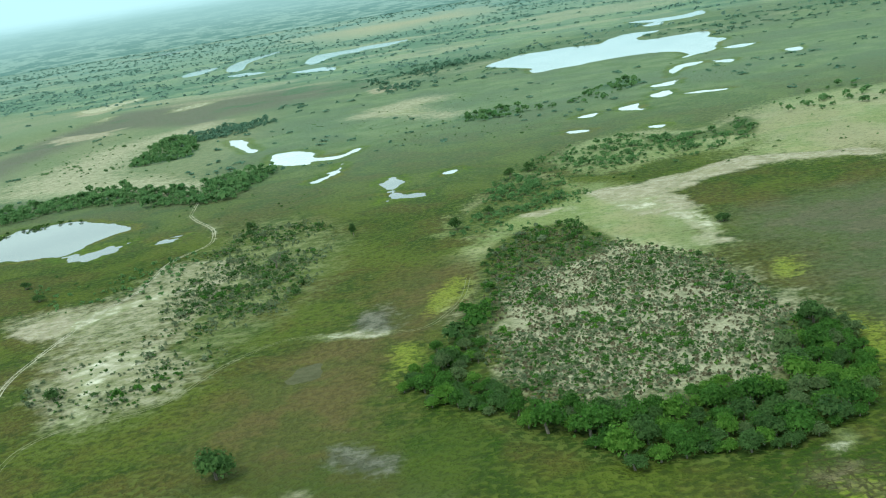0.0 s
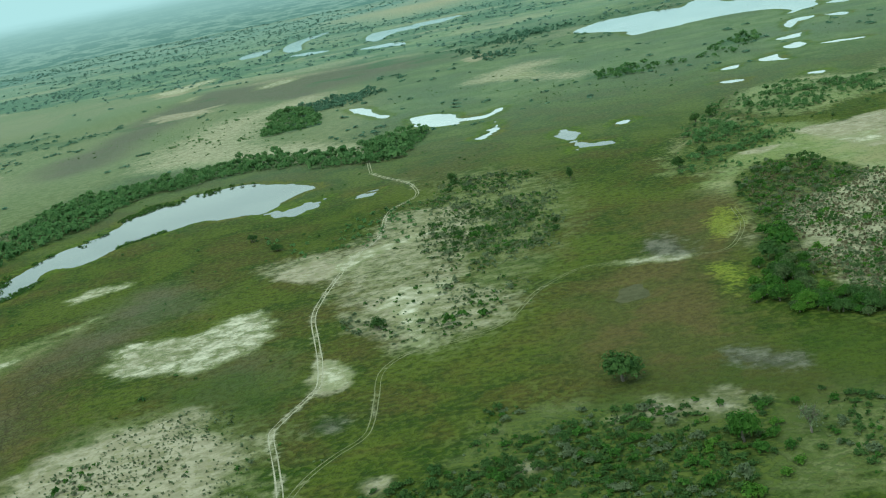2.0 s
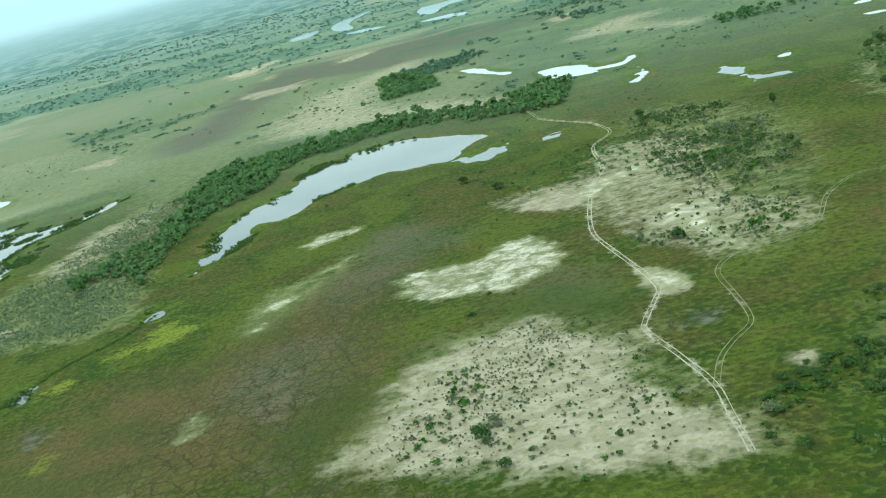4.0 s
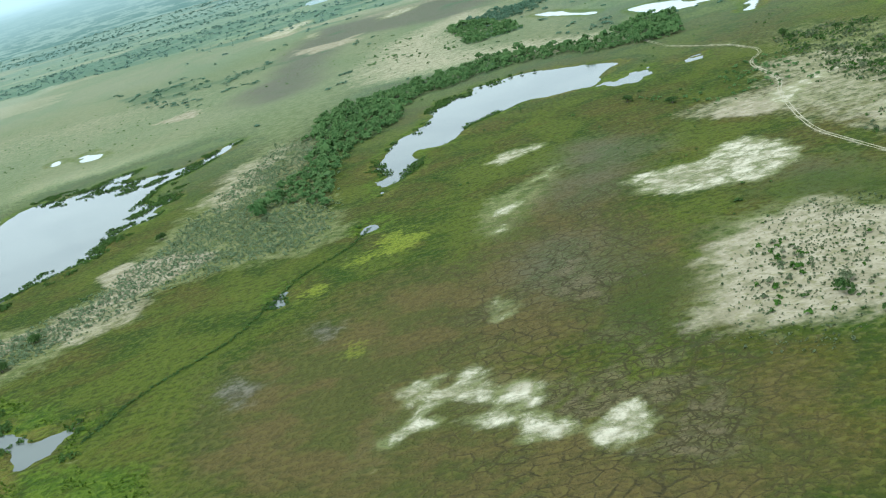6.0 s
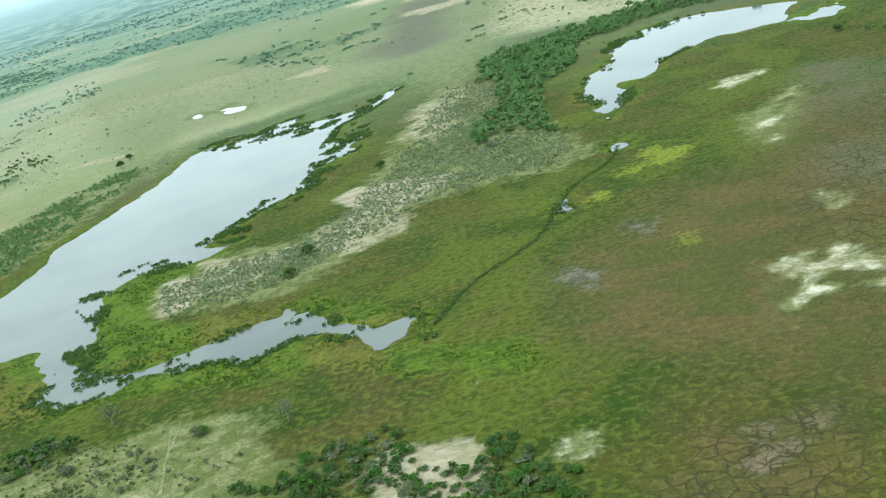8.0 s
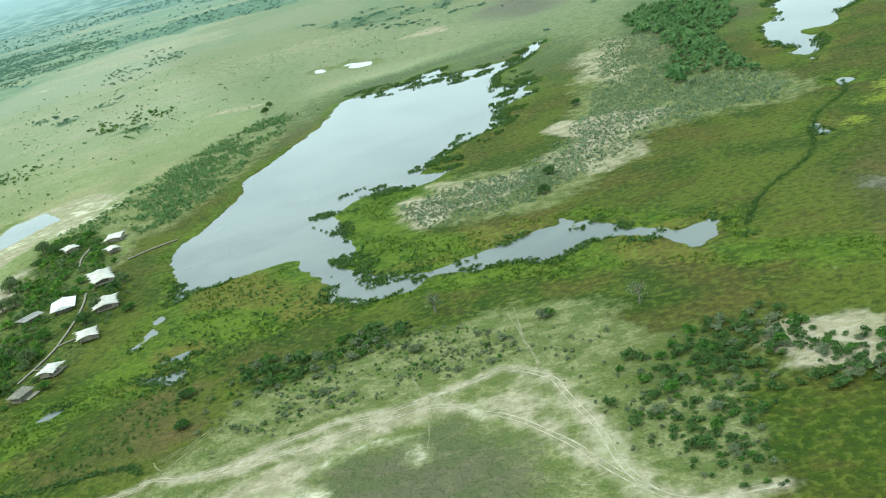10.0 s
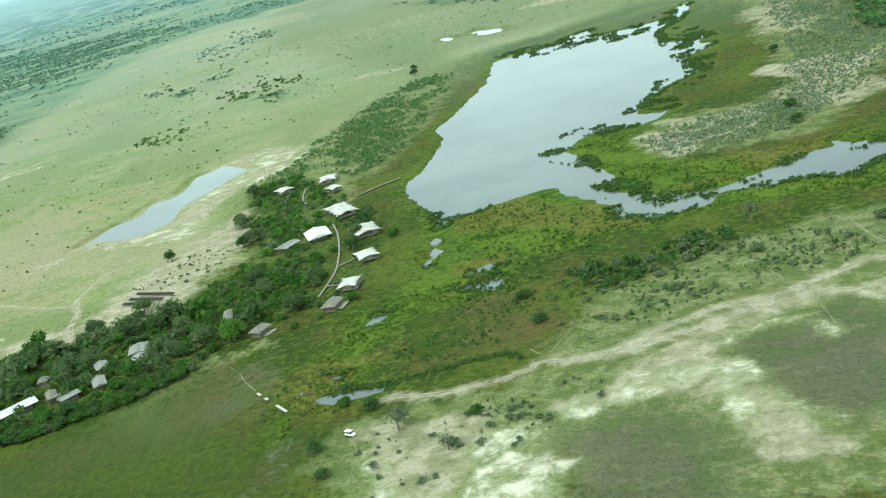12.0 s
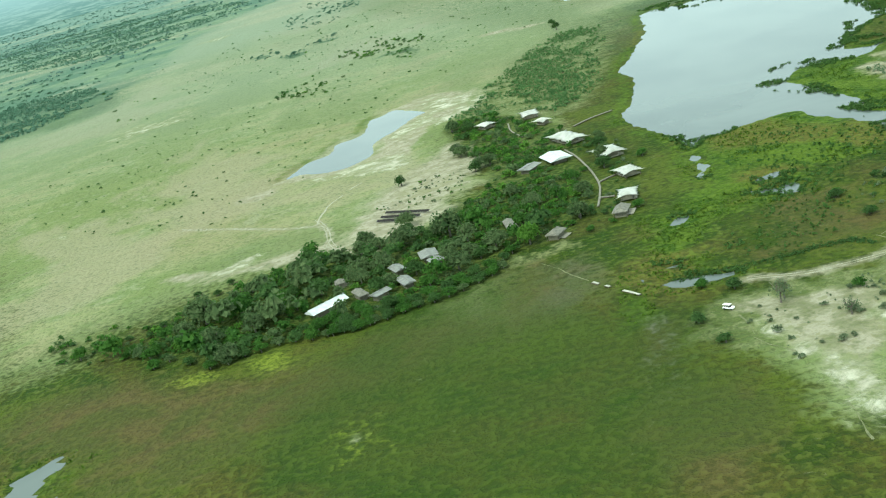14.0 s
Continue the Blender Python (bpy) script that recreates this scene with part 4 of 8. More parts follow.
grove(1.1, 0.55, "grey", [(-8.9, 327.5), (1.1, 358.5), (17.8, 372.2), (33.2, 343), (51.7, 307.1), (56.5, 252.3), (50.9, 229.2), (40.4, 209.4), (29.1, 205.1), (19.4, 209.6), (-2.4, 213.2), (-14.5, 228.5), (-18.3, 261.5), (-14.6, 294.1)])
grove(11.9, 1.84, "dark", [(-9.9, 335.3), (1.8, 366.4), (18, 373.9), (33.2, 343), (20.6, 321.6), (3.7, 319.3), (-9.3, 302.4)])
grove(4.2, 2.24, "green", [(-34.2, 237.7), (-28.2, 253.9), (-23.2, 273.3), (-16.5, 289.7), (-11.9, 309.9), (-5.3, 312), (-8.4, 279.8), (-15.7, 260.2), (-16.5, 233), (-9.5, 219.6), (-3.2, 207.6), (-5.5, 192.2), (-11.6, 201.3), (-24.6, 219.9)])
grove(4.5, 2.24, "green", [(-3.2, 207.6), (7.5, 205.8), (18.7, 206.9), (25.6, 216.5), (32.7, 209.8), (40.4, 212.7), (50.1, 233.7), (45.9, 240.2), (59.5, 245.9), (60.9, 224), (51.1, 195.1), (42.1, 182.7), (28.8, 178.4), (13.6, 178.6), (-3.4, 186.4)])
grove(11.2, 1.3, "dark", [(-96.9, 455.2), (-69.7, 446.5), (-59, 409.6), (-61.2, 348.7), (-71.3, 315.4), (-80.9, 295.5), (-96.4, 266.4), (-111, 247.8), (-108, 276.1), (-97.8, 304.6), (-106.9, 328.1), (-105.9, 380.5)])
grove(10, 1.2, "grey", [(-136, 287.6), (-126.2, 291.2), (-116.1, 271.7), (-111.5, 252.9), (-118.4, 253.4), (-131.1, 270.3)])
grove(16, 0.98, "grey", [(-172.4, 411.7), (-150.6, 398.9), (-125.7, 419.9), (-106.2, 414.2), (-108, 363.3), (-131.6, 360.7), (-154.8, 366.5)])
grove(3.4, 1.0, "dark", [(-108.9, 182.9), (-97.5, 203.1), (-81.6, 196.2), (-63.9, 194.3), (-57.6, 177.4), (-82.4, 125), (-136.6, 148.5), (-128.9, 173.5)])
grove(20, 1.43, "green", [(-101.6, 194.8), (-88.6, 202.8), (-73.9, 194), (-53.8, 188.3), (-41.3, 180.6), (-41.5, 162.1), (-53.2, 147.9), (-100.4, 163.9)])
grove(70, 0.6, "dark", [(-180.2, 192.3), (-168.5, 213.9), (-143.3, 208.4), (-128.3, 194), (-141.2, 149.6), (-157.3, 145.2), (-177.1, 158.8), (-186.3, 170.9)])
grove(60, 0.6, "dark", [(-192.9, 193.2), (-186.7, 214.4), (-173.1, 229.2), (-144.1, 215.3), (-140.2, 184.2), (-140.8, 150.4), (-189.3, 171.4)])
grove(11.9, 1.56, "dark", [(-185.3, 170.2), (-178.8, 187.6), (-174, 187.4), (-173.4, 167.6), (-178.8, 160)])
grove(9.8, 2.56, "green", [(-320.5, 376.7), (-320.4, 408.7), (-312.1, 429.7), (-301.2, 490.1), (-305.9, 571.5), (-287, 609.1), (-260.3, 614.7), (-229.5, 625.3), (-197.6, 636.3), (-164.9, 611.2), (-144.8, 584.8), (-112, 567.5), (-115.5, 535.4), (-148.8, 541.8), (-169.7, 570.2), (-202.2, 579.9), (-228.3, 570.9), (-250.6, 560.7), (-257.8, 515.6), (-276.1, 473.4), (-285.6, 440.6), (-288.2, 409.6), (-286.4, 359.2), (-297, 380.7), (-310.5, 392)])
grove(3.2, 0.65, "sage", [(-425.7, 292.1), (-419.2, 313.9), (-397, 318.2), (-379.5, 314.3), (-368.6, 323.7), (-360.2, 360.4), (-350, 404.9), (-334.1, 483.6), (-320.6, 546.6), (-312.2, 448.4), (-288.2, 352.4), (-292.6, 321.4), (-310.9, 327.4), (-329.8, 333.7), (-349.4, 325), (-366.8, 290.2), (-379.4, 274.2), (-400, 276.3), (-417.5, 278.1)])
grove(11.9, 2.58, "dark", [(-215.8, 848), (-199.4, 873), (-170.9, 797.6), (-172.1, 678.4), (-190.1, 682.1), (-208.2, 738.6)])
grove(12.8, 2.58, "dark", [(-135.5, 605.6), (-115.5, 624.3), (-100.3, 630.7), (-104.8, 565.8), (-123, 547.6), (-137.1, 555.5)])
grove(17, 2.02, "dark", [(-199.4, 873), (-163.5, 903.7), (-126.7, 888.4), (-128.5, 832.9), (-162.8, 818.2), (-192.6, 822)])
grove(76.5, 1.29, "dark", [(-281.2, 814), (-266.6, 905), (-220.9, 857.6), (-207.2, 722.9), (-255.6, 746.2), (-283.1, 724.7)])
grove(22.1, 1.84, "dark", [(39, 488), (52.8, 526.2), (78.8, 535.3), (105.3, 512.2), (134.9, 540.1), (126.1, 495.4), (106.4, 463.4), (79.3, 469), (53.2, 457.7)])
grove(18.7, 1.75, "dark", [(-16.3, 380), (-5.5, 421.8), (18, 478.3), (31.4, 437.4), (24.7, 407.2), (4.5, 392.4), (-4.6, 380.2)])
grove(23.8, 2.39, "dark", [(0.4, 704), (38.6, 730.6), (72.8, 712.2), (124.3, 790.2), (130.4, 753.6), (94.7, 676.2), (48.8, 665.5), (9.2, 676.8)])
grove(51, 2.02, "dark", [(155.1, 577), (187.4, 584.7), (232.4, 607.6), (185.9, 500.2), (150.2, 506)])
grove(34, 2.58, "dark", [(-62, 1102.6), (1.8, 1195.6), (73, 1258.6), (59, 1163.4), (8.2, 1063.2), (-34.6, 962.5)])
grove(29.4, 3.15, "camp", [(-660.3, 195.8), (-649, 206.4), (-633.9, 227), (-619, 241.1), (-610.5, 242.7), (-596.2, 240), (-585.8, 240.2), (-572.2, 246), (-557, 233.5), (-542.2, 232.3), (-528.4, 238), (-527.4, 225.4), (-537.9, 207.5), (-553.2, 204.9), (-568.4, 193.5), (-582.8, 186.9), (-594, 180.6), (-609.7, 179.2), (-624.2, 172), (-643.7, 186.5)])
grove(4, 1.8, "green", [(-660.3, 195.8), (-649, 206.4), (-633.9, 227), (-619, 241.1), (-610.5, 242.7), (-596.2, 240), (-585.8, 240.2), (-572.2, 246), (-568.8, 261.4), (-555.4, 290.8), (-569.4, 353.7), (-569.6, 391.6), (-545.8, 379.6), (-533.5, 353.1), (-524.7, 308.3), (-529.3, 280.1), (-524, 246.6), (-527.4, 225.4), (-537.9, 207.5), (-553.2, 204.9), (-568.4, 193.5), (-582.8, 186.9), (-594, 180.6), (-609.7, 179.2), (-624.2, 172), (-643.7, 186.5)])
grove(8.5, 1.47, "green", [(-701.9, 219.3), (-683.2, 224.9), (-658.3, 222.6), (-635.3, 225.6), (-648.4, 204.1), (-660.3, 195.8), (-676.8, 197.7)])
grove(2.3, 0.9, "grey", [(-569.7, 397.6), (-562.1, 425.9), (-540.8, 497.2), (-515.6, 557.2), (-488.9, 566), (-490.8, 488.4), (-512.9, 378.9), (-523.7, 363.1), (-532.8, 363.3)])
grove(17, 1.66, "dark", [(-526, 276.6), (-519.6, 255.6), (-512, 248.2), (-519.6, 218.6), (-526.2, 216), (-524, 246.6)])
grove(4.9, 0.54, "grey", [(-600.4, 289), (-573.2, 308.4), (-557.2, 292.8), (-568.8, 268), (-583.7, 267.9)])
grove(5.4, 1.84, "dark", [(-463.7, 192.8), (-460.4, 199.8), (-443.8, 198), (-425.7, 200.9), (-423.5, 191.2), (-437.9, 184.6), (-451, 180.5)])
grove(21, 0.9, "grey", [(-471.4, 174.4), (-458.8, 186.1), (-424.5, 188.1), (-398.5, 188.3), (-392.4, 161.8), (-415.8, 161.6), (-439.4, 161.2), (-463.1, 155.3)])
grove(7, 1.35, "dark", [(-386.1, 145), (-377.5, 158), (-362.3, 160.3), (-350.8, 148), (-367, 112.6), (-378.7, 114.9), (-382.2, 131.5)])
grove(2.6, 1.25, "dark", [(-382, 148.5), (-372.9, 160.6), (-359.7, 163.6), (-346.2, 159.3), (-331.7, 148.4), (-323.4, 140.2), (-315.7, 126.9), (-316.8, 115.2), (-323, 108.8), (-377.8, 135.2)])
grove(18, 0.84, "grey", [(-511.6, 135.1), (-497.9, 140.5), (-475.2, 141.2), (-453.4, 139.2), (-479.4, 113.7), (-500, 103.4), (-507.5, 112.8)])
grove(1500, 1.0, "green", [(-887, 845.2), (-871.6, 1148.1), (-675.3, 1029.2), (-588.3, 726.9), (-599.6, 614.2), (-651.9, 571.6), (-723.3, 650), (-803.5, 656.7)])
grove(24, 1.2, "green", [(-685.8, 599.5), (-667, 632.1), (-646.1, 611.6), (-637, 559.9), (-669.3, 573.8)])
grove(16.2, 2.24, "dark", [(-920.4, 744.4), (-893.1, 878.9), (-960.2, 1062.8), (-1026.3, 999.1)])
grove(32, 2.21, "dark", [(-1025.6, 1371.7), (-906.7, 1665.8), (-958.2, 1881.5), (-1184.7, 2282.9), (-1478.7, 2406.1), (-1575.7, 2319.5), (-1309.4, 1679.5)])
zone("pale_green", 4.4, [(-427.2, 290.8), (-420.6, 321), (-397.9, 325.5), (-380.1, 321.5), (-369.3, 335), (-362.7, 372.1), (-352.4, 419.1), (-336.5, 503.2), (-319.7, 565.3), (-312.2, 448.4), (-285.9, 354.2), (-291.5, 315.9), (-311.5, 320.2), (-330.2, 326.2), (-347.5, 315.7), (-364.6, 282.7), (-377.3, 270), (-399.1, 270.8), (-416.6, 274.1)])
zone("sand", 4.4, [(-368.6, 323.7), (-360.2, 360.4), (-349.7, 365.6), (-329.1, 349.7), (-337.7, 331), (-349.4, 323.5), (-360.6, 315.6)])
zone("sand", 4.4, [(-425.7, 292.1), (-423.1, 314.3), (-407, 297.8), (-411.5, 283.2), (-417.1, 276.4)])
zone("sand", 2.6, [(-370.9, 364.2), (-364.8, 370), (-360, 356.1), (-366.3, 354)])
zone("pale_green", 7, [(-567.2, 400.6), (-556.8, 425.7), (-533.5, 523.8), (-511.1, 573), (-487.7, 576.8), (-490.8, 488.4), (-513.5, 373.5), (-528.2, 363.2), (-545.5, 385.3)])
zone("pale_green", 14.1, [(-96.9, 455.2), (-69.7, 446.5), (-59, 409.6), (-64.5, 342.8), (-80.9, 295.5), (-97.2, 261.7), (-111, 247.8), (-108, 276.1), (-97.8, 304.6), (-106.9, 328.1)])
zone("wood", 4, [(-382, 148.5), (-372.9, 161.8), (-359.7, 164.8), (-346.2, 160), (-331.7, 149.4), (-323.1, 142.2), (-314, 131.7), (-316.8, 115.2), (-323, 108.8), (-377.8, 135.2)], 0.6)
zone("sand", 2.6, [(-354.4, 142), (-348.3, 149.2), (-338.1, 145.5), (-333.8, 133), (-338.8, 128.2), (-348.2, 133.1)])
zone("chalk", 1.8, [(-320.4, 136.4), (-316.6, 139.4), (-315, 134.3), (-316.4, 131.1), (-319.4, 133.8)])
zone("dry", 8.8, [(39, 488), (54.2, 534.5), (80.6, 543.9), (107.4, 520), (137.5, 548.8), (126.1, 495.4), (104.5, 457.1), (77.8, 462.5), (52, 451.5)])
zone("dry", 8.8, [(-16.3, 380), (-5.5, 421.8), (18, 478.3), (31.4, 437.4), (31.9, 412.4), (4, 387.8), (-4.9, 375.9)])
zone("dry", 17.6, [(106.4, 463.4), (164.5, 561.7), (214.9, 567.2), (242.9, 546.6), (166.4, 393.1), (146.7, 413.2), (117.4, 426.7)])
zone("pale_green", 5.3, [(-101.4, 189.7), (-88.6, 200.1), (-73.7, 196.6), (-53.5, 189.6), (-40.4, 166.3), (-49.3, 146.6), (-100.4, 163.9)])
REEDBEDS.append([(-384.1, 502.7), (-369.4, 516.4), (-364.7, 466.6), (-370.3, 432.9), (-380.1, 425.5), (-380.6, 390.9), (-391.6, 394.1), (-386.1, 435.3)])
REEDBEDS.append([(-423.5, 353.7), (-414.9, 366.8), (-404.4, 393.3), (-387, 393.9), (-388.2, 370.7), (-402.4, 361.5), (-406.7, 343.1), (-416.9, 343.9)])
REEDBEDS.append([(-458.5, 316.4), (-454.5, 325.8), (-448.4, 330), (-438.4, 327.7), (-439.6, 301.2), (-445.3, 296.1)])
REEDBEDS.append([(-447, 265.3), (-441, 265.9), (-436.7, 250.6), (-440.1, 248), (-446.3, 257.2)])
REEDBEDS.append([(-465.4, 580.4), (-444.2, 580.1), (-428.2, 573.4), (-409.1, 571.6), (-408.1, 543), (-423.6, 537.7), (-444.8, 546)])
REEDBEDS.append([(-404.8, 545.5), (-381.7, 560.1), (-364.3, 573.9), (-366.3, 537.7), (-385.3, 530), (-400.8, 523.2)])
REEDBEDS.append([(-421.3, 358.2), (-411, 374.4), (-395.2, 391.3), (-382.6, 404.8), (-379.3, 391.4), (-393.2, 371.9), (-405.2, 349.7)])
REEDBEDS.append([(-383.4, 415.8), (-382.4, 471.6), (-367.8, 513.7), (-360.9, 467.5), (-369.8, 430.8), (-372.6, 392.8)])
REEDBEDS.append([(-451.8, 335.9), (-440.4, 348.2), (-424.2, 340.1), (-421.3, 324.7), (-433.4, 326.2), (-446.2, 322.3)])
REEDBEDS.append([(-449.9, 301), (-452.8, 324.9), (-448.4, 327.1), (-436.5, 271.7), (-439.2, 269.4)])
REEDBEDS.append([(-446.2, 261.6), (-444.8, 271.2), (-435.7, 262.5), (-425.8, 243.6), (-434.1, 245.4)])
zone("pale_green", 22, [(-688.2, 1130.3), (-722.1, 1604.5), (-590.6, 1571.1), (-420.3, 1487.6), (-268.9, 1311.6), (-164.7, 1037.7), (-134.8, 891.4), (-145.6, 624.6), (-209.6, 651.6), (-279.4, 667.6), (-299.9, 590.4), (-322.8, 537.9), (-358.4, 629.7), (-420.1, 648.6), (-488.1, 639.5), (-493.2, 551)])
zone("chalk", 2.6, [(-425.9, 1377.4), (-392.6, 1457.8), (-349.4, 1472.6), (-361.6, 1350.9), (-390.2, 1315.3)])
zone("chalk", 2.6, [(-348.7, 1183.6), (-343.2, 1228.4), (-329.4, 1176.6), (-335.2, 1135.3)])
zone("sand", 4.4, [(-354.5, 1063.4), (-321.6, 1046.8), (-279.2, 1010.3), (-300.8, 978.7), (-327.6, 986.7)])
zone("sand", 3.5, [(-350.1, 1043.8), (-316.9, 1032.1), (-284.2, 1050.5), (-305.5, 999.5), (-331.1, 978.2)])
zone("sand", 3.5, [(-425.9, 1383), (-381.5, 1362.8), (-363.3, 1289.2), (-397.8, 1299.6)])
zone("chalk", 1.8, [(-277.4, 1167.2), (-245.3, 1213), (-220.6, 1202.5), (-248.1, 1137)])
zone("sand", 2.6, [(-433, 787.2), (-406.1, 806.4), (-399.1, 753.9), (-421.5, 767.5)])
grove(7.6, 1.38, "dark", [(-533.5, 353.1), (-519.5, 319), (-507.9, 274.6), (-510.2, 246.4), (-517.6, 216.7), (-522.7, 207.8), (-538.3, 202), (-530.2, 222.1), (-524.8, 247.3), (-529.3, 280.1)])
zone("chalk", 2.6, [(-584, 415.1), (-578, 437.4), (-570, 446.4), (-555.1, 443.3), (-564.5, 461), (-581.7, 474.2), (-587.1, 452.2)])
zone("chalk", 2.6, [(-623.7, 347.5), (-604.9, 341.4), (-591.2, 336.5), (-587.5, 341.7), (-592.5, 360.1), (-603.8, 354.6), (-617.1, 349.9)])
zone("sand", 10.6, [(-597.2, 251.9), (-591.4, 302.5), (-569.4, 358.7), (-562, 313.5), (-568.9, 271.3), (-583.7, 267.9)])
zone("dry", 7, [(-550.4, 385.4), (-533.1, 358.1), (-527.6, 320.8), (-538.6, 281.8), (-550.4, 271.4), (-557.2, 292.8)])
grove(32, 0.5, "grey", [(-180.2, 192.3), (-168.5, 213.9), (-142.1, 211.8), (-127, 197.1), (-139.7, 148.5), (-158.1, 143.3), (-177.7, 156.5), (-186.3, 170.9)])
grove(26, 0.5, "grey", [(-194.9, 191.7), (-187.2, 217.6), (-173.4, 232.8), (-143.9, 218.6), (-140.2, 184.2), (-140.8, 150.4), (-189.3, 171.4)])
grove(8.5, 0.54, "grey", [(-134.5, 286.4), (-123.6, 301.3), (-100.8, 322.1), (-79.6, 287.5), (-87.8, 259.2), (-103, 246.5), (-114.3, 243.5), (-123.6, 257.2)])
grove(6.8, 0.7, "dark", [(-102.4, 448.4), (-68.6, 452.7), (-56.2, 412.4), (-61.7, 339.6), (-72.8, 309.1), (-96.4, 266.4), (-111, 247.8), (-108, 276.1), (-97.8, 304.6), (-108.5, 329.6), (-108.5, 394.1)])
grove(11.9, 0.48, "grey", [(-470.3, 156.6), (-456.1, 177.8), (-424.1, 191.7), (-397.7, 191.8), (-378.6, 169.2), (-365.4, 152.3), (-382.3, 108.4), (-388.5, 130.3), (-401.1, 164.6), (-427.7, 160), (-451.4, 151.5)])
grove(11.9, 0.48, "grey", [(-510.5, 137), (-497.9, 140.5), (-475.2, 141.2), (-453.4, 139.2), (-468, 121.4), (-489.3, 114.4), (-500, 103.4), (-507.5, 112.8)])
grove(25.5, 1.1, "dark", [(0.7, 395.4), (29.7, 426.3), (87.3, 436.9), (126.1, 495.4), (45.9, 534.2), (2.3, 464.6)])
zone("chalk", 0.5, [(-588.2, 117.7), (-587, 119.5), (-585.6, 118.4), (-585.8, 116.2), (-587.2, 116.2)])
zone("peat", 7, [(-209.4, 333.3), (-204.6, 352.9), (-194, 362.2), (-181, 343.7), (-176.2, 326.1), (-186.5, 321.7), (-196.6, 317.4)])
zone("peat", 7, [(-211.8, 317.8), (-196.8, 334.4), (-191.8, 317.3), (-202.8, 289.4), (-212, 293.4)])
zone("peat", 7, [(-232.1, 251.3), (-219.3, 254.9), (-216.7, 230.6), (-226.1, 220.5), (-233.1, 231.8)])
zone("mud", 3.5, [(-287.8, 239.4), (-285.6, 244), (-281.4, 236.2), (-284.4, 231.5)])
zone("mud", 4.4, [(-308.7, 215.2), (-305.6, 220), (-299.9, 212.4), (-301, 206.5), (-306.2, 207.9)])
zone("wet", 8.8, [(-218.8, 222.8), (-206.2, 220), (-203.9, 199.8), (-215.3, 179.9), (-223.7, 186.7)])
zone("wet", 8.8, [(-169, 253.3), (-152.1, 259.2), (-142.7, 244.1), (-142.6, 221.2), (-160.2, 232.1), (-173.6, 236.6)])
zone("peat", 8.8, [(-162.1, 257.2), (-152.1, 263.7), (-146.6, 251), (-148.3, 239.7), (-159.1, 244.7)])
zone("chalk", 1.3, [(-239.1, 280.6), (-236.5, 285.6), (-234.3, 286.5), (-235.1, 280.4)])
zone("chalk", 1.3, [(-235.3, 300.4), (-233, 305), (-230.1, 307.1), (-230.9, 299.6)])
zone("chalk", 1.3, [(-221, 326.8), (-216.6, 332.6), (-211.7, 336.3), (-214.8, 327.6)])
zone("pale_green", 5.3, [(-241, 281.8), (-229.4, 307.6), (-212.1, 338.5), (-208.9, 329.8), (-223.5, 296.1), (-232.2, 272.2)])
zone("pale_green", 7, [(-429.7, 97.1), (-413.2, 97.9), (-397.6, 93.9), (-389.8, 88.6), (-385.1, 76), (-401.9, 69.9), (-429, 80.5)])
zone("pale_green", 10.6, [(-570.9, 171.7), (-559.9, 175.7), (-540.8, 174.4), (-537.4, 168.2), (-547.5, 156.9), (-560.5, 154.9)])
zone("chalk", 1.3, [(37.8, 177.1), (41.2, 181.8), (42, 180.2), (39.2, 175.4)])
zone("sand", 2.6, [(8.7, 394), (15, 396), (23.3, 397.5), (16, 388.1)])
zone("chalk", 1.8, [(52.1, 363.4), (63, 362.1), (63.4, 349.7), (64.7, 335.5), (58.4, 316.6), (53.9, 318.4), (58, 336.5), (55.3, 353.5)])
zone("chalk", 1.8, [(39.2, 389.3), (50.4, 390.4), (57.6, 378.8), (49.4, 367.7), (41.5, 376.1)])
trail(0.53, [(-399.3, 191), (-397.1, 179.1), (-395.8, 168.7), (-394.6, 158.8)])
zone("chalk", 1.1, [(-59.1, 288), (-45.6, 286.5), (-33.7, 281.3), (-42.2, 279.9), (-53.5, 284.1)])
zone("peat", 8.8, [(-379.6, 818), (-357.6, 883.6), (-358.6, 1062.3), (-337.2, 1239.2), (-280.7, 1217.8), (-216.8, 1179.5), (-184.3, 940.8), (-285.6, 1036.6), (-311.3, 877.4), (-314.2, 763.3), (-347.7, 727.9)])
zone("far_tan", 5.3, [(-280.6, 716.5), (-273.6, 796.1), (-248.1, 893.5), (-195.4, 965.9), (-170.4, 923.8), (-213, 853.9), (-212, 717.5), (-175.7, 656.7), (-142.8, 606.1), (-139.3, 570.8), (-198.9, 637.2), (-228.4, 649.7), (-265.7, 671.7)])
zone("chalk", 1.3, [(-867, 1198.2), (-836.8, 1197.9), (-838.3, 1158.2)])
zone("sand", 3.5, [(-556.5, 646.6), (-534.3, 647.4), (-511.9, 629.1), (-528.5, 618.5)])
zone("chalk", 0.9, [(-736.6, 362.6), (-735.7, 367.9), (-729.3, 361.3), (-730.4, 355.3)])
zone("sand", 3.5, [(-655.4, 345), (-645.1, 352.3), (-637.7, 349.6), (-647.2, 337.7)])
zone("chalk", 1.8, [(-122.1, 300), (-113.3, 305.3), (-99.7, 302.9), (-102.1, 288.7), (-108.9, 279.7), (-109.3, 253.6), (-113.1, 256.5), (-114.4, 273), (-120.6, 283.7)])
zone("chalk", 1.3, [(-135.3, 343.8), (-127.9, 357.1), (-111.9, 362.8), (-94.9, 373), (-104.5, 359.6), (-116.7, 354.4), (-127, 343.7), (-133.4, 330.5)])
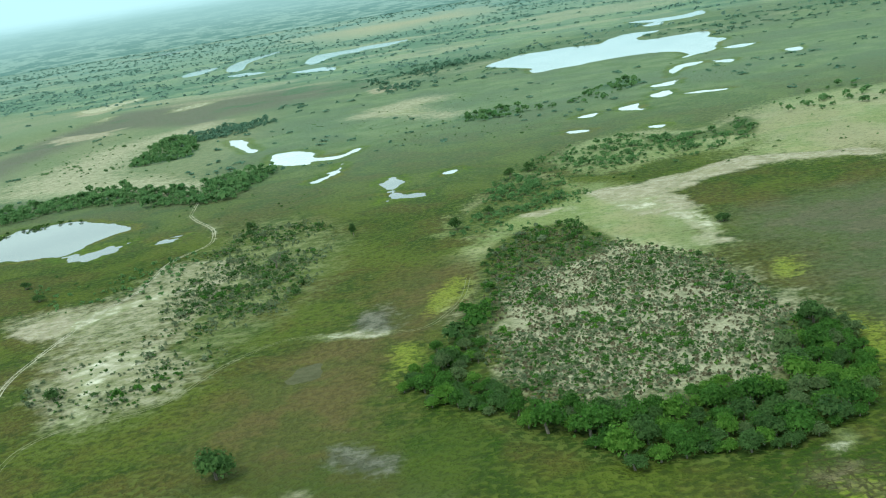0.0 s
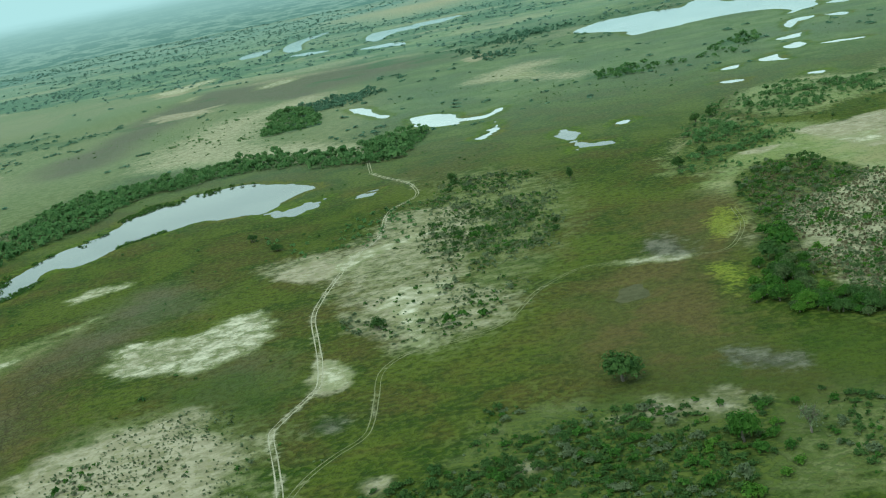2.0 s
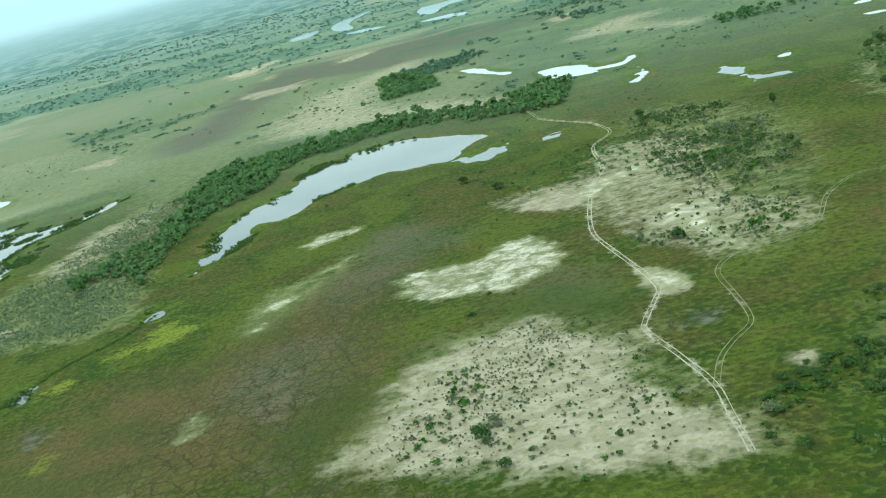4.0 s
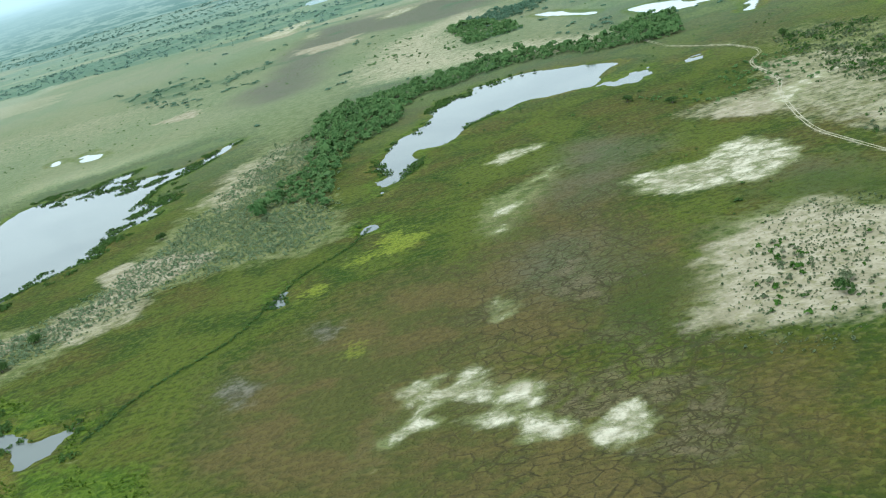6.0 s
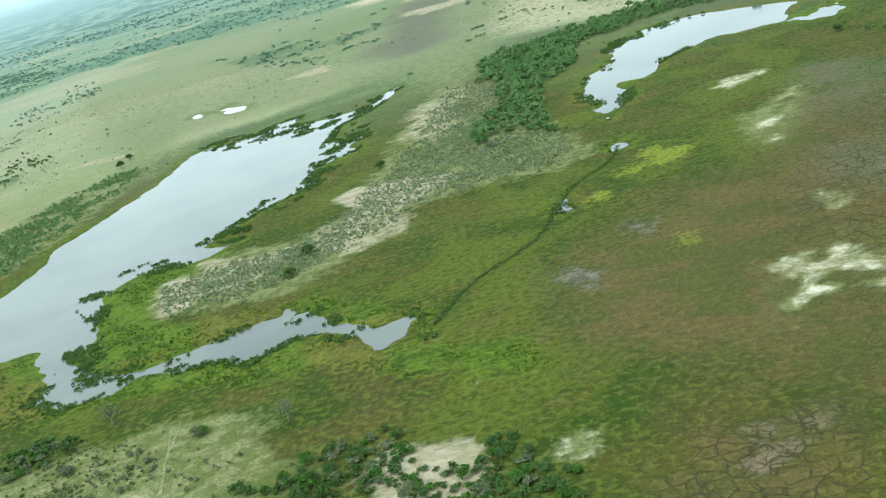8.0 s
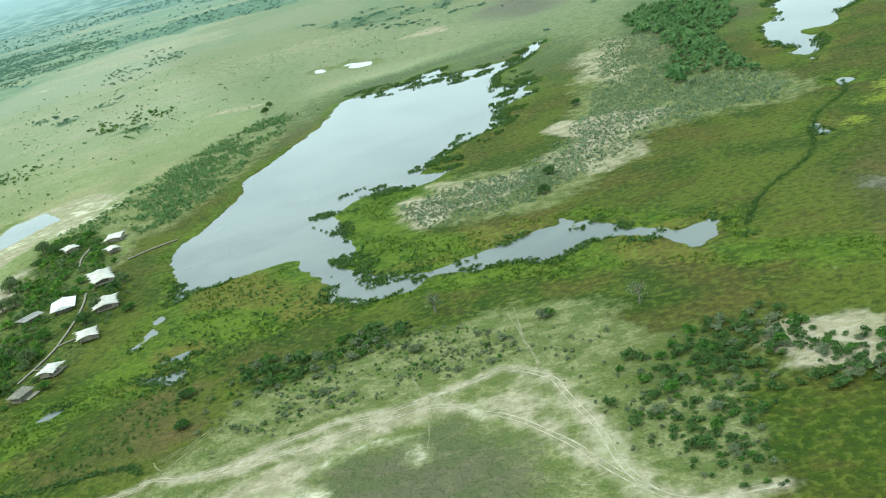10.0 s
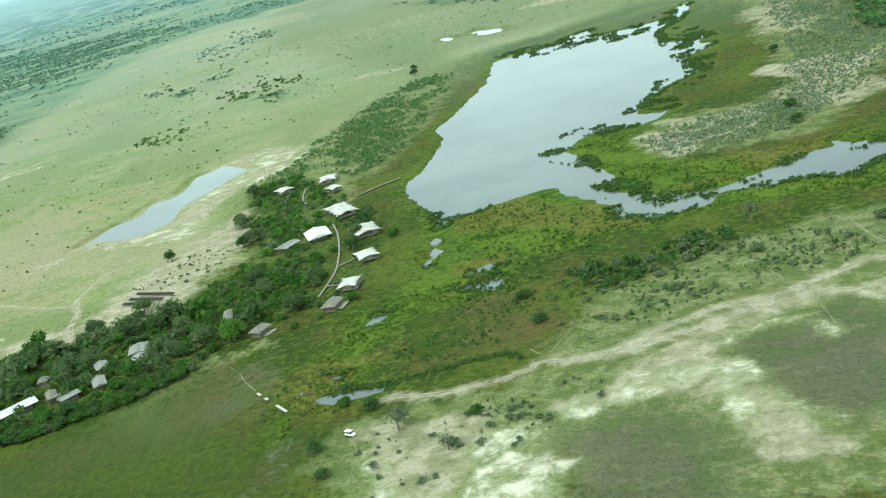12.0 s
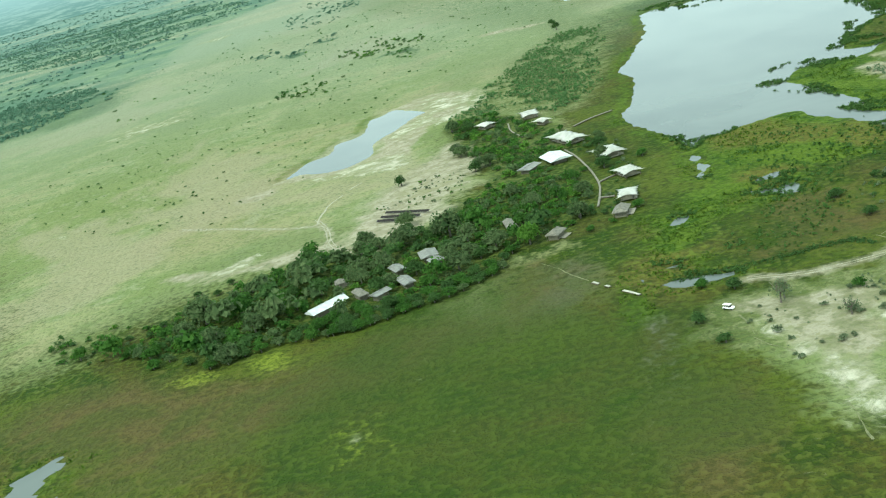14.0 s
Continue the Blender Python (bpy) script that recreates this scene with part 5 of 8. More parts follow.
zone("chalk", 1.3, [(-136.4, 253.5), (-130.2, 248.2), (-128.3, 232.4), (-131.7, 230.8), (-134.2, 240.4)])
grove(1.2, 0.48, "dead", [(-8.9, 327.5), (1.1, 358.5), (17.8, 372.2), (33.2, 343), (51.7, 307.1), (56.5, 252.3), (50.9, 229.2), (40.4, 209.4), (29.1, 205.1), (19.4, 209.6), (-2.4, 213.2), (-14.5, 228.5), (-18.3, 261.5), (-14.6, 294.1)])
grove(1.5, 0.48, "grey", [(-8.9, 327.5), (1.1, 358.5), (17.8, 372.2), (33.2, 343), (51.7, 307.1), (56.5, 252.3), (50.9, 229.2), (40.4, 209.4), (29.1, 205.1), (19.4, 209.6), (-2.4, 213.2), (-14.5, 228.5), (-18.3, 261.5), (-14.6, 294.1)])
grove(2.6, 0.48, "sage", [(-425.7, 292.1), (-419.2, 313.9), (-397, 318.2), (-379.5, 314.3), (-368.6, 323.7), (-360.2, 360.4), (-350, 404.9), (-334.1, 483.6), (-320.6, 546.6), (-312.2, 448.4), (-288.2, 352.4), (-292.6, 321.4), (-310.9, 327.4), (-329.8, 333.7), (-349.4, 325), (-366.8, 290.2), (-379.4, 274.2), (-400, 276.3), (-417.5, 278.1)])
grove(3.4, 0.48, "grey", [(-569.7, 397.6), (-562.1, 425.9), (-540.8, 497.2), (-515.6, 557.2), (-488.9, 566), (-490.8, 488.4), (-512.9, 378.9), (-523.7, 363.1), (-532.8, 363.3)])
grove(2.5, 0.48, "grey", [(-102.4, 448.4), (-68.6, 452.7), (-56.2, 412.4), (-61.7, 339.6), (-72.8, 309.1), (-96.4, 266.4), (-111, 247.8), (-108, 276.1), (-97.8, 304.6), (-108.5, 329.6), (-108.5, 394.1)])
grove(2.2, 0.46, "dark", [(-108.9, 182.9), (-97.5, 203.1), (-81.6, 196.2), (-63.9, 194.3), (-57.6, 177.4), (-82.4, 125), (-136.6, 148.5), (-128.9, 173.5)])
REEDBEDS.append([(-346.5, 215.1), (-339.7, 207.9), (-329.9, 200.7), (-326.1, 192.3), (-335.8, 196.2), (-342.2, 202.1)])
REEDBEDS.append([(-373.9, 244.6), (-367, 236), (-362.8, 226.1), (-368.6, 233.6)])
grove(3.8, 0.49, "reed", [(-489.7, 253.8), (-476.7, 259.2), (-456.4, 259), (-443.7, 237.9), (-441.6, 217.1), (-453.4, 204.7), (-464.5, 196.9), (-471.4, 174.4), (-482.9, 163.6), (-497.3, 160.5), (-512.7, 163.2), (-505.1, 175.7), (-494.8, 194.9), (-489.5, 221.6)])
grove(5.1, 0.49, "reed", [(-443, 259.4), (-432.3, 268.7), (-412.5, 254.1), (-388.5, 221.6), (-378.3, 207.8), (-385.3, 199.7), (-403.6, 211.4), (-427.2, 226.6)])
zone("chalk", 1.8, [(-608.8, 334.8), (-591, 332.8), (-588.4, 345.3), (-593.1, 369.6), (-594, 346.5), (-602.6, 340.9), (-613.9, 341.5)])
zone("sand", 2.6, [(-601.4, 354.1), (-598.1, 414), (-591.4, 437.2), (-570, 443.5), (-559.5, 416), (-579.5, 391.9), (-587.4, 348.9), (-591.1, 334.7)])
grove(3.8, 0.92, "dark", [(-41.3, 180.6), (-32.3, 180.6), (-31.4, 162.9), (-37.1, 145.9), (-45.4, 148.7)])
grove(3, 0.46, "dark", [(-41.3, 180.6), (-32.3, 180.6), (-31.4, 162.9), (-37.1, 145.9), (-45.4, 148.7)])
zone("pale_green", 5.3, [(-45.9, 177.6), (-31.9, 181.7), (-29.9, 164.5), (-36.4, 145.6), (-47.7, 149.5)])
zone("sand", 3.5, [(-74.1, 187.9), (-64.6, 192.8), (-50.5, 189.8), (-49.2, 180.8), (-60.8, 178.7)], 0.6)
zone("peat", 2.5, [(-437.9, 139.1), (-431, 141.7), (-423.5, 141.2), (-415.7, 146.3), (-411.2, 146.8), (-407.5, 140.9), (-402.9, 135.1), (-398.6, 129.7), (-398.5, 121.9), (-400.1, 113.5), (-403.2, 106.6), (-409.2, 104.8), (-417.2, 102.1), (-420.4, 100), (-425.5, 100.6), (-429.9, 104.6), (-434.1, 110.6), (-436.1, 120.1), (-436.4, 129.5)])
zone("peat", 3, [(-471, 118.8), (-465.9, 120.4), (-460.9, 120), (-455, 119.1), (-450.5, 114.9), (-447.7, 107.6), (-446.4, 97.7), (-471.1, 108.9)])
zone("sand", 3, [(-452.9, 141.3), (-442.1, 148.4), (-430.3, 151.2), (-418.7, 152.7), (-409.9, 151.5), (-399.2, 153.7), (-394.6, 141.1), (-392.3, 128.3), (-395.5, 120.1), (-398.3, 130.8), (-403.9, 138.6), (-411, 147.6), (-419.5, 144.3), (-430.8, 142.9), (-438.9, 139.7), (-439, 126.2), (-435.9, 115.7), (-431, 99.7), (-428.7, 91.7), (-440.3, 97), (-442.5, 110.9), (-446.8, 121.3), (-460.5, 126.2), (-467.9, 123.4), (-470.9, 127.1), (-462.2, 132.8)], 0.8)
zone("sand", 2.5, [(-387.5, 132.3), (-384.9, 126.3), (-383.5, 113), (-381.4, 104.5), (-375.6, 101.3), (-375.7, 95.7), (-383.9, 98.7), (-386.8, 107.1), (-389.2, 117.9)])
zone("chalk", 0.9, [(-469.9, 124.5), (-465.7, 125.6), (-460.4, 128.4), (-457.1, 130.1), (-450.9, 129.2), (-446.2, 125.5), (-442.2, 125.6), (-437.7, 122.1), (-434.3, 121.4), (-434.7, 127.3), (-440.2, 131.6), (-449.5, 133.1), (-457, 132.4), (-462.4, 129.5), (-467.7, 128.8)])
zone("chalk", 0.9, [(-438.9, 139.7), (-433, 142.8), (-426.1, 144.2), (-420.3, 143.4), (-420.3, 141.1), (-426.7, 141.2), (-432.4, 139.8), (-437.2, 136.9)])
zone("chalk", 0.9, [(-442.6, 119.2), (-440.8, 118.2), (-440, 103.9), (-441.5, 102.8)])
zone("chalk", 0.9, [(-435.7, 116.7), (-434, 115.8), (-430.2, 99.3), (-432, 99.2)])
zone("chalk", 0.9, [(-431.3, 106.3), (-428.2, 103.8), (-427.5, 99.8), (-430.6, 101.3)])
zone("chalk", 0.9, [(-421.2, 100.3), (-416.9, 102.9), (-409.8, 103.1), (-404.9, 104.5), (-401.4, 104.6), (-403.3, 99.7), (-409.4, 99.1), (-414.9, 98.1), (-419.4, 97.6)])
zone("chalk", 0.9, [(-420.6, 137.5), (-418.1, 137), (-418.2, 131.8), (-421, 131.5)])
zone("chalk", 0.9, [(-410.6, 148.9), (-404.7, 142.9), (-402.2, 137.4), (-397.9, 131.9), (-398.5, 130.1), (-403.6, 136.1), (-408, 142.7)])
zone("chalk", 0.9, [(-387.5, 130), (-385.8, 124.6), (-385, 110.8), (-382.1, 102.1), (-384, 101.3), (-387, 110), (-388.2, 120.5)])
zone("pale_green", 3, [(-274.4, 183.5), (-269, 191.8), (-263.1, 190.7), (-255.5, 194.1), (-247, 187.6), (-238.6, 168.4), (-239.1, 162), (-249.1, 164.8), (-259.2, 168.3), (-265.6, 169.3), (-270.7, 161.4), (-275.2, 158.3), (-275.6, 170.7)], 0.8)
zone("chalk", 0.5, [(-504.7, 113.6), (-500.8, 112.9), (-500.1, 107.9), (-504, 108.9)])
zone("chalk", 0.6, [(-501.3, 106.2), (-497.3, 105.1), (-497, 101.4), (-500.2, 100.3), (-500.2, 94.5), (-497.6, 95.3), (-494, 95.6), (-498.3, 83.8), (-500.1, 88.2), (-502.2, 89.9), (-501.6, 97), (-501.2, 102.5)])
zone("mud", 3, [(-526.7, 137.4), (-523.1, 141.4), (-524.9, 124.8), (-526.4, 107.9), (-528.2, 106.5), (-528.1, 118.7)], 0.6)
zone("rust", 8, [(-533.4, 96.1), (-523.7, 96.5), (-518.2, 81.1), (-524.7, 72), (-533.8, 77.6)])
zone("rust", 8, [(-299.8, 131), (-290.2, 129.3), (-275.9, 126.6), (-287.6, 98.7), (-304.1, 107.3), (-303.5, 121.2)])
zone("paths", 6, [(-299.8, 131), (-290.2, 129.3), (-275.9, 126.6), (-287.6, 98.7), (-304.1, 107.3), (-303.5, 121.2)])
track(1.2, [(-503.7, 150.7), (-492.7, 146.1), (-483.5, 145.8), (-475.1, 146.8), (-472.4, 149.6), (-464.9, 146.7), (-459.2, 146.7), (-453.4, 148.2), (-447.4, 151.6), (-441.4, 153.7), (-435.4, 155), (-429.7, 154.4), (-423.9, 154.6), (-417.8, 156.2), (-411.7, 157.6), (-406.6, 159.6), (-401.5, 161.1), (-393.5, 152.6), (-391.3, 144), (-389.1, 134.4), (-387.3, 126.5), (-386.3, 116.4), (-384.1, 107.6), (-380.6, 101.4), (-374.9, 98.2), (-369.9, 98.5), (-364.5, 97.9)], 3.6)
track(1.1, [(-459.3, 144.9), (-452.6, 145), (-446.8, 147), (-441, 147.8), (-435.1, 149.8), (-425.9, 150.7), (-418.8, 151.9), (-411.6, 149.5), (-407.4, 144.6), (-403.2, 140.9), (-398.8, 135.2), (-392.9, 125.1), (-389.4, 117), (-386.1, 110.1), (-382.5, 103.6)], 3.6)
track(1, [(-472.4, 157.3), (-466.7, 161.8), (-462.6, 167.6)])
trail(0.7, [(-420.4, 168.7), (-419.6, 163), (-418.4, 158.9), (-416.6, 155.4)])
trail(0.6, [(-416.7, 152.3), (-416.8, 144.1), (-417.4, 138.8), (-417.9, 133.7)])
trail(0.6, [(-502.2, 89.9), (-502.2, 87.2), (-502.3, 82.9), (-502.5, 77.5)])
trail(0.6, [(-509.3, 121.7), (-507.7, 117.5), (-506, 114.4), (-504.3, 111.3)])
trail(0.6, [(-509.8, 133), (-509.3, 128.2), (-508.7, 122.1)])
ditch(0.97, [(-517.1, 159.6), (-512.2, 159.1), (-507.3, 158.6), (-498.6, 158.3), (-491.3, 158.2), (-486.2, 159), (-481.3, 158.8), (-478, 157.5), (-475.3, 154.3)])
grove(3.2, 0.8, "dark", [(-381.4, 141.1), (-370.9, 157.1), (-358.8, 159.9), (-342.2, 154.5), (-363.9, 99.3), (-373.5, 102.4), (-379.9, 113.1)])
grove(3.0, 0.5, "grey", [(-463.4, 197.3), (-448.4, 198.3), (-422.5, 199.4), (-401.5, 183), (-397.1, 162.1), (-409.7, 164), (-420.6, 159.1), (-439.2, 158.8), (-455.5, 157.3), (-468.6, 175.2)])
zone("wood", 6, [(-97.8, 206.7), (-84.6, 212.2), (-77.1, 193.2), (-65, 191.7), (-86.3, 139.8), (-135.9, 163.3), (-130.2, 179), (-113.5, 175.1)], 0.62)
zone("sand", 2, [(-121.7, 180.8), (-117.5, 181.1), (-117.9, 176.2), (-120.9, 176.6)])
zone("sand", 2, [(-94.7, 176.2), (-91.8, 175.8), (-92.6, 171.7), (-95.2, 172.6)])
zone("dry", 5, [(-405.4, 290.2), (-393.9, 310.2), (-368.2, 346.4), (-362, 368.3), (-327.1, 437.6), (-321.8, 520.6), (-299.1, 533.3), (-284, 383.6), (-286.7, 335.2), (-311.3, 325.1), (-340, 314.5), (-362.5, 290.4), (-383.7, 274.5), (-396.3, 263)], 0.45)
zone("rust", 6, [(-569.4, 157), (-559, 159), (-550, 158.5), (-541.5, 167.2), (-535.8, 170.9), (-540.2, 182), (-548.2, 187.8), (-557.3, 174), (-564.2, 167.4)])
zone("rust", 7, [(-680, 166.7), (-666.9, 178.7), (-637.9, 169.8), (-609.4, 151.6), (-597.1, 136.9), (-614, 134.9), (-635.1, 134.8), (-656.5, 134.7)])
zone("yellow", 3, [(-592, 124.3), (-584.9, 122.1), (-579.8, 112.7), (-587.1, 109.6), (-592.1, 115.1)], 0.4)
zone("chalk", 1, [(-585.8, 430.2), (-578.4, 454.9), (-561.8, 454.2), (-556.6, 439.6), (-569.9, 422.9), (-579.8, 401.5), (-594.4, 392.3), (-597.8, 407.6)])
zone("chalk", 0.8, [(-603.1, 346.7), (-592.2, 354), (-587.2, 344.1), (-593.2, 332.4), (-604.6, 337.7)])
zone("chalk", 1, [(-653.1, 249.8), (-643.4, 256.1), (-635.7, 264.3), (-629.8, 262.7), (-633.3, 251.5), (-643.6, 248.4)])
zone("chalk", 1, [(-787.1, 603.9), (-777.3, 634.5), (-757.3, 646.2), (-753.3, 670.1), (-734.1, 582.8), (-759.1, 596), (-772.4, 579.7)], 0.7)
grove(22, 1.7, "dark", [(-690, 624.5), (-658.5, 623.9), (-647.5, 624.3), (-646.9, 587), (-662.1, 571.3), (-681.5, 584.8)])
grove(30, 1.5, "green", [(-658.8, 726.2), (-641.5, 767.3), (-614.6, 753.6), (-588.7, 743.9), (-587.3, 689.3), (-610.6, 682.6), (-633.6, 675.9)])
grove(22, 1.7, "dark", [(-748.7, 868.9), (-733.1, 894.3), (-728.1, 927.6), (-713.5, 834.1), (-738.4, 839.3)])
grove(22, 1.7, "dark", [(-714.9, 842.7), (-694.3, 907.8), (-672.3, 942.1), (-665.3, 873.3), (-684.5, 830.4), (-697.9, 792.3)])
grove(22, 1.7, "dark", [(-628.2, 657.1), (-602.7, 681.8), (-593.4, 639.3), (-610.8, 621.4)])
grove(60, 1.5, "dark", [(-751.1, 1074.2), (-774, 1312.9), (-750.7, 1355.5), (-679.1, 1204.8), (-682.8, 1046.1), (-706.6, 1005.1)])
zone("far_tan", 2, [(-589.9, 404.5), (-582.8, 425.4), (-588.4, 446.6), (-585.3, 463.9), (-575.4, 475.6), (-556, 448), (-561.8, 424.6), (-570, 406.2), (-579.3, 400.5)])
zone("far_tan", 2, [(-609.2, 344.3), (-597.7, 353.5), (-599.9, 390.2), (-593, 392.9), (-585.9, 350.8), (-586.3, 334), (-598.4, 334.9)], 0.8)
zone("far_tan", 1.5, [(-640.5, 363.2), (-629.8, 391.2), (-623.3, 418), (-612, 427.2), (-605.3, 465.6), (-589.5, 453.8), (-580.8, 429.9), (-594, 398.7), (-600.8, 381.9), (-605, 356.1), (-620.6, 354)], 0.7)
zone("chalk", 0.7, [(-581.5, 398.8), (-571.9, 411.4), (-562.2, 428.5), (-554.3, 443.4), (-558.4, 416.2), (-567.2, 403.1), (-576.1, 395.2)])
zone("chalk", 0.7, [(-601.1, 337.2), (-594.9, 339.4), (-589, 349.7), (-587.9, 337), (-595.8, 332.7)])
zone("far_tan", 4, [(-68.2, 828.6), (-34.8, 879.6), (-8.2, 881.2), (1.3, 846.7), (-18.4, 819.6), (9.6, 739.5), (-12.8, 738.4), (-38.9, 775.7)], 0.9)
zone("chalk", 1.5, [(-55.1, 798.7), (-39, 804.5), (-22.6, 818.1), (-11.7, 771.3), (-35, 784.1)], 0.8)
REEDBEDS.append([(-445.3, 263.8), (-440.2, 263.5), (-435.1, 252.3), (-431.8, 245), (-438.3, 250.2), (-442.5, 255.6)])
REEDBEDS.append([(-435, 242.5), (-429.6, 234.4), (-430.7, 231.5), (-435.3, 237.9)])
zone("peat", 2.5, [(-474.6, 88.1), (-471.5, 101.5), (-467, 111.6), (-459.4, 119), (-452.5, 115.1), (-448.4, 106.1), (-448.5, 92.2), (-451.7, 78)])
zone("chalk", 0.8, [(-470.8, 125.4), (-465.4, 126.1), (-463.8, 122.7), (-469.5, 121.2)])
zone("chalk", 0.8, [(-462.2, 126.7), (-456.7, 130), (-452, 125.9), (-457.3, 123.4)])
zone("chalk", 0.8, [(-443.4, 122.1), (-440.1, 120.1), (-440, 110.4), (-443.7, 102.5), (-444.2, 110.5)])
zone("chalk", 0.8, [(-500.9, 103.9), (-497.1, 104), (-496.7, 97.9), (-500.2, 99.5)])
zone("chalk", 0.8, [(-490.4, 95.1), (-487.8, 109.5), (-483.4, 121.4), (-477.2, 121.6), (-474.2, 106.9), (-474.8, 93.8), (-477.4, 89.4)])
grove(1.9, 0.5, "sage", [(-405.4, 290.2), (-393.9, 310.2), (-368.2, 346.4), (-349.8, 387.3), (-327.1, 437.6), (-321.8, 520.6), (-299.1, 533.3), (-284, 383.6), (-286.7, 335.2), (-311.3, 325.1), (-340, 314.5), (-362.5, 290.4), (-383.7, 274.5), (-396.3, 263)])
grove(1.5, 0.5, "sage", [(-426, 300.9), (-416.2, 313.3), (-399.2, 311.1), (-377.7, 316.2), (-365.7, 298.2), (-370.6, 280.5), (-390.6, 273.1), (-408, 267.5), (-421.4, 273.5)])
REEDBEDS.append([(-442.4, 226.7), (-426.1, 219.5), (-414.1, 225.1), (-399.5, 223.4), (-381.7, 213), (-375.3, 220.6), (-364.4, 218.5), (-357.2, 208.2), (-353, 201.7), (-356.2, 212.1), (-363.2, 223.6), (-375, 226.3), (-381.5, 218.5), (-399.7, 228.8), (-415.2, 231.7), (-427.5, 224.5)])
REEDBEDS.append([(-441.5, 248.6), (-425.7, 234.7), (-409.7, 234.1), (-393.8, 240.3), (-386.2, 245), (-378.6, 253.2), (-372.9, 249.5), (-365.9, 238.1), (-359.3, 228), (-353.8, 221.2), (-346.8, 223.2), (-343.5, 224.5), (-343.3, 213), (-345.4, 212.4), (-345.7, 219.5), (-352.9, 216.7), (-360.7, 221.9), (-367.2, 232), (-376.4, 238.9), (-386.7, 241.6), (-402.6, 236.8), (-422.6, 235.7)])
REEDBEDS.append([(-274.2, 415), (-268.5, 438.5), (-259.9, 458.1), (-250.4, 477.1), (-245, 510.3), (-237.7, 535.1), (-221.9, 545.6), (-201.6, 552.3), (-202.6, 535.6), (-222.4, 529.1), (-239.1, 514.1), (-244.9, 492.3), (-251.1, 467.4), (-263.7, 444.6), (-269.1, 414.9)])
grove(2.6, 0.9, "dark", [(-83.7, 407.7), (-62.1, 374.6), (-63.4, 344.3), (-71, 316.1), (-75.9, 291.2), (-83.5, 275.9), (-89.5, 265.7), (-95.1, 256.3), (-101.6, 255.4), (-107.7, 274.4), (-100.6, 294), (-99.4, 320.4), (-102, 354.1), (-97.7, 381.8)])
grove(2.6, 0.5, "grey", [(-83.7, 407.7), (-62.1, 374.6), (-63.4, 344.3), (-71, 316.1), (-75.9, 291.2), (-83.5, 275.9), (-89.5, 265.7), (-97.9, 257.6), (-100.6, 294), (-99.4, 320.4), (-102, 354.1), (-97.7, 381.8)])
grove(7, 0.75, "dark", [(-18.4, 388.1), (5.6, 448.4), (39.8, 458.2), (37.8, 406.3), (18, 389.6), (11.4, 374.7), (-6.6, 369.8)])
grove(1, 0.42, "reed", [(-62.7, 253), (-61.6, 264.1), (-56, 270.3), (-51.5, 268), (-51.7, 255.8), (-54.7, 249.2), (-58.6, 247.9)])
grove(4, 0.85, "dark", [(-184.6, 215.4), (-176.9, 210), (-179.9, 187.8), (-188, 170), (-197, 175.3), (-192.1, 194.9)])
grove(2.2, 0.3, "grey", [(-203.9, 183.5), (-190.7, 214.6), (-178.5, 231.5), (-163.8, 237.5), (-151.2, 222.5), (-182, 154), (-198.2, 155.4), (-206.6, 167.1)])
grove(3, 0.3, "grey", [(-177, 215.1), (-167.9, 229.6), (-147.5, 220.8), (-138.1, 183.2), (-137.8, 164.1), (-188.8, 188.3)])
zone("far_tan", 1.2, [(-598.9, 260.8), (-594.6, 277.3), (-588.3, 283.9), (-569.8, 264.9), (-573.2, 254.1), (-582.2, 255.5), (-588.2, 251)])
zone("sand", 1.2, [(-598, 261.3), (-593.4, 274.3), (-588, 279.6), (-574.3, 265), (-579.7, 259.5), (-586.7, 255)], 0.7)
# here the mask only darkens the near grass
zone("wet", 6, [(-82.4, 203.5), (-63.5, 212.7), (-12, 218.9), (-44.1, 143), (-97.2, 165.1)], 0.6)
zone("chalk", 0.35, [(-270.6, 165.4), (-267.6, 171.2), (-264.7, 174.1), (-262.6, 180.5), (-260.4, 184), (-257.4, 184.9), (-254.5, 190.7), (-252.3, 195), (-249.6, 199.9), (-250.6, 194.3), (-249.8, 188.4), (-252.4, 186.6), (-255.2, 181.8), (-258.4, 177.6), (-262.1, 175.1), (-264.9, 171), (-267.5, 166.7)])
zone("chalk", 0.35, [(-251.3, 189.9), (-248.2, 187.2), (-248.3, 185.4), (-251.5, 186.5)], 0.8)
zone("chalk", 0.4, [(-247.8, 177.1), (-244.5, 179.4), (-242.7, 179.9), (-241.8, 173.6), (-239.6, 166.6), (-241.9, 163.4), (-245.3, 165.1), (-245.4, 169.6), (-248.3, 171.6)])
zone("chalk", 0.35, [(-270.4, 189.7), (-267.8, 192.4), (-262.8, 193.6), (-257.5, 187.8), (-259.6, 181.4), (-266.4, 182.1)], 0.75)
zone("chalk", 0.35, [(-254.9, 185.9), (-247.4, 179.2), (-247.1, 171.9), (-252, 172), (-256.1, 178.3)], 0.75)
zone("chalk", 0.35, [(-266.8, 173.3), (-261.8, 173.7), (-258.6, 172.7), (-254.8, 169), (-251, 168.6), (-247, 164.2), (-242.2, 162), (-242.8, 157.3), (-247.7, 161.1), (-251.7, 162.2), (-255.2, 166.6), (-259.4, 167.3), (-265.1, 169)])
zone("chalk", 0.25, [(-248.5, 167.4), (-245.8, 167.7), (-245.6, 165.9), (-248.1, 164.2)], 0.8)
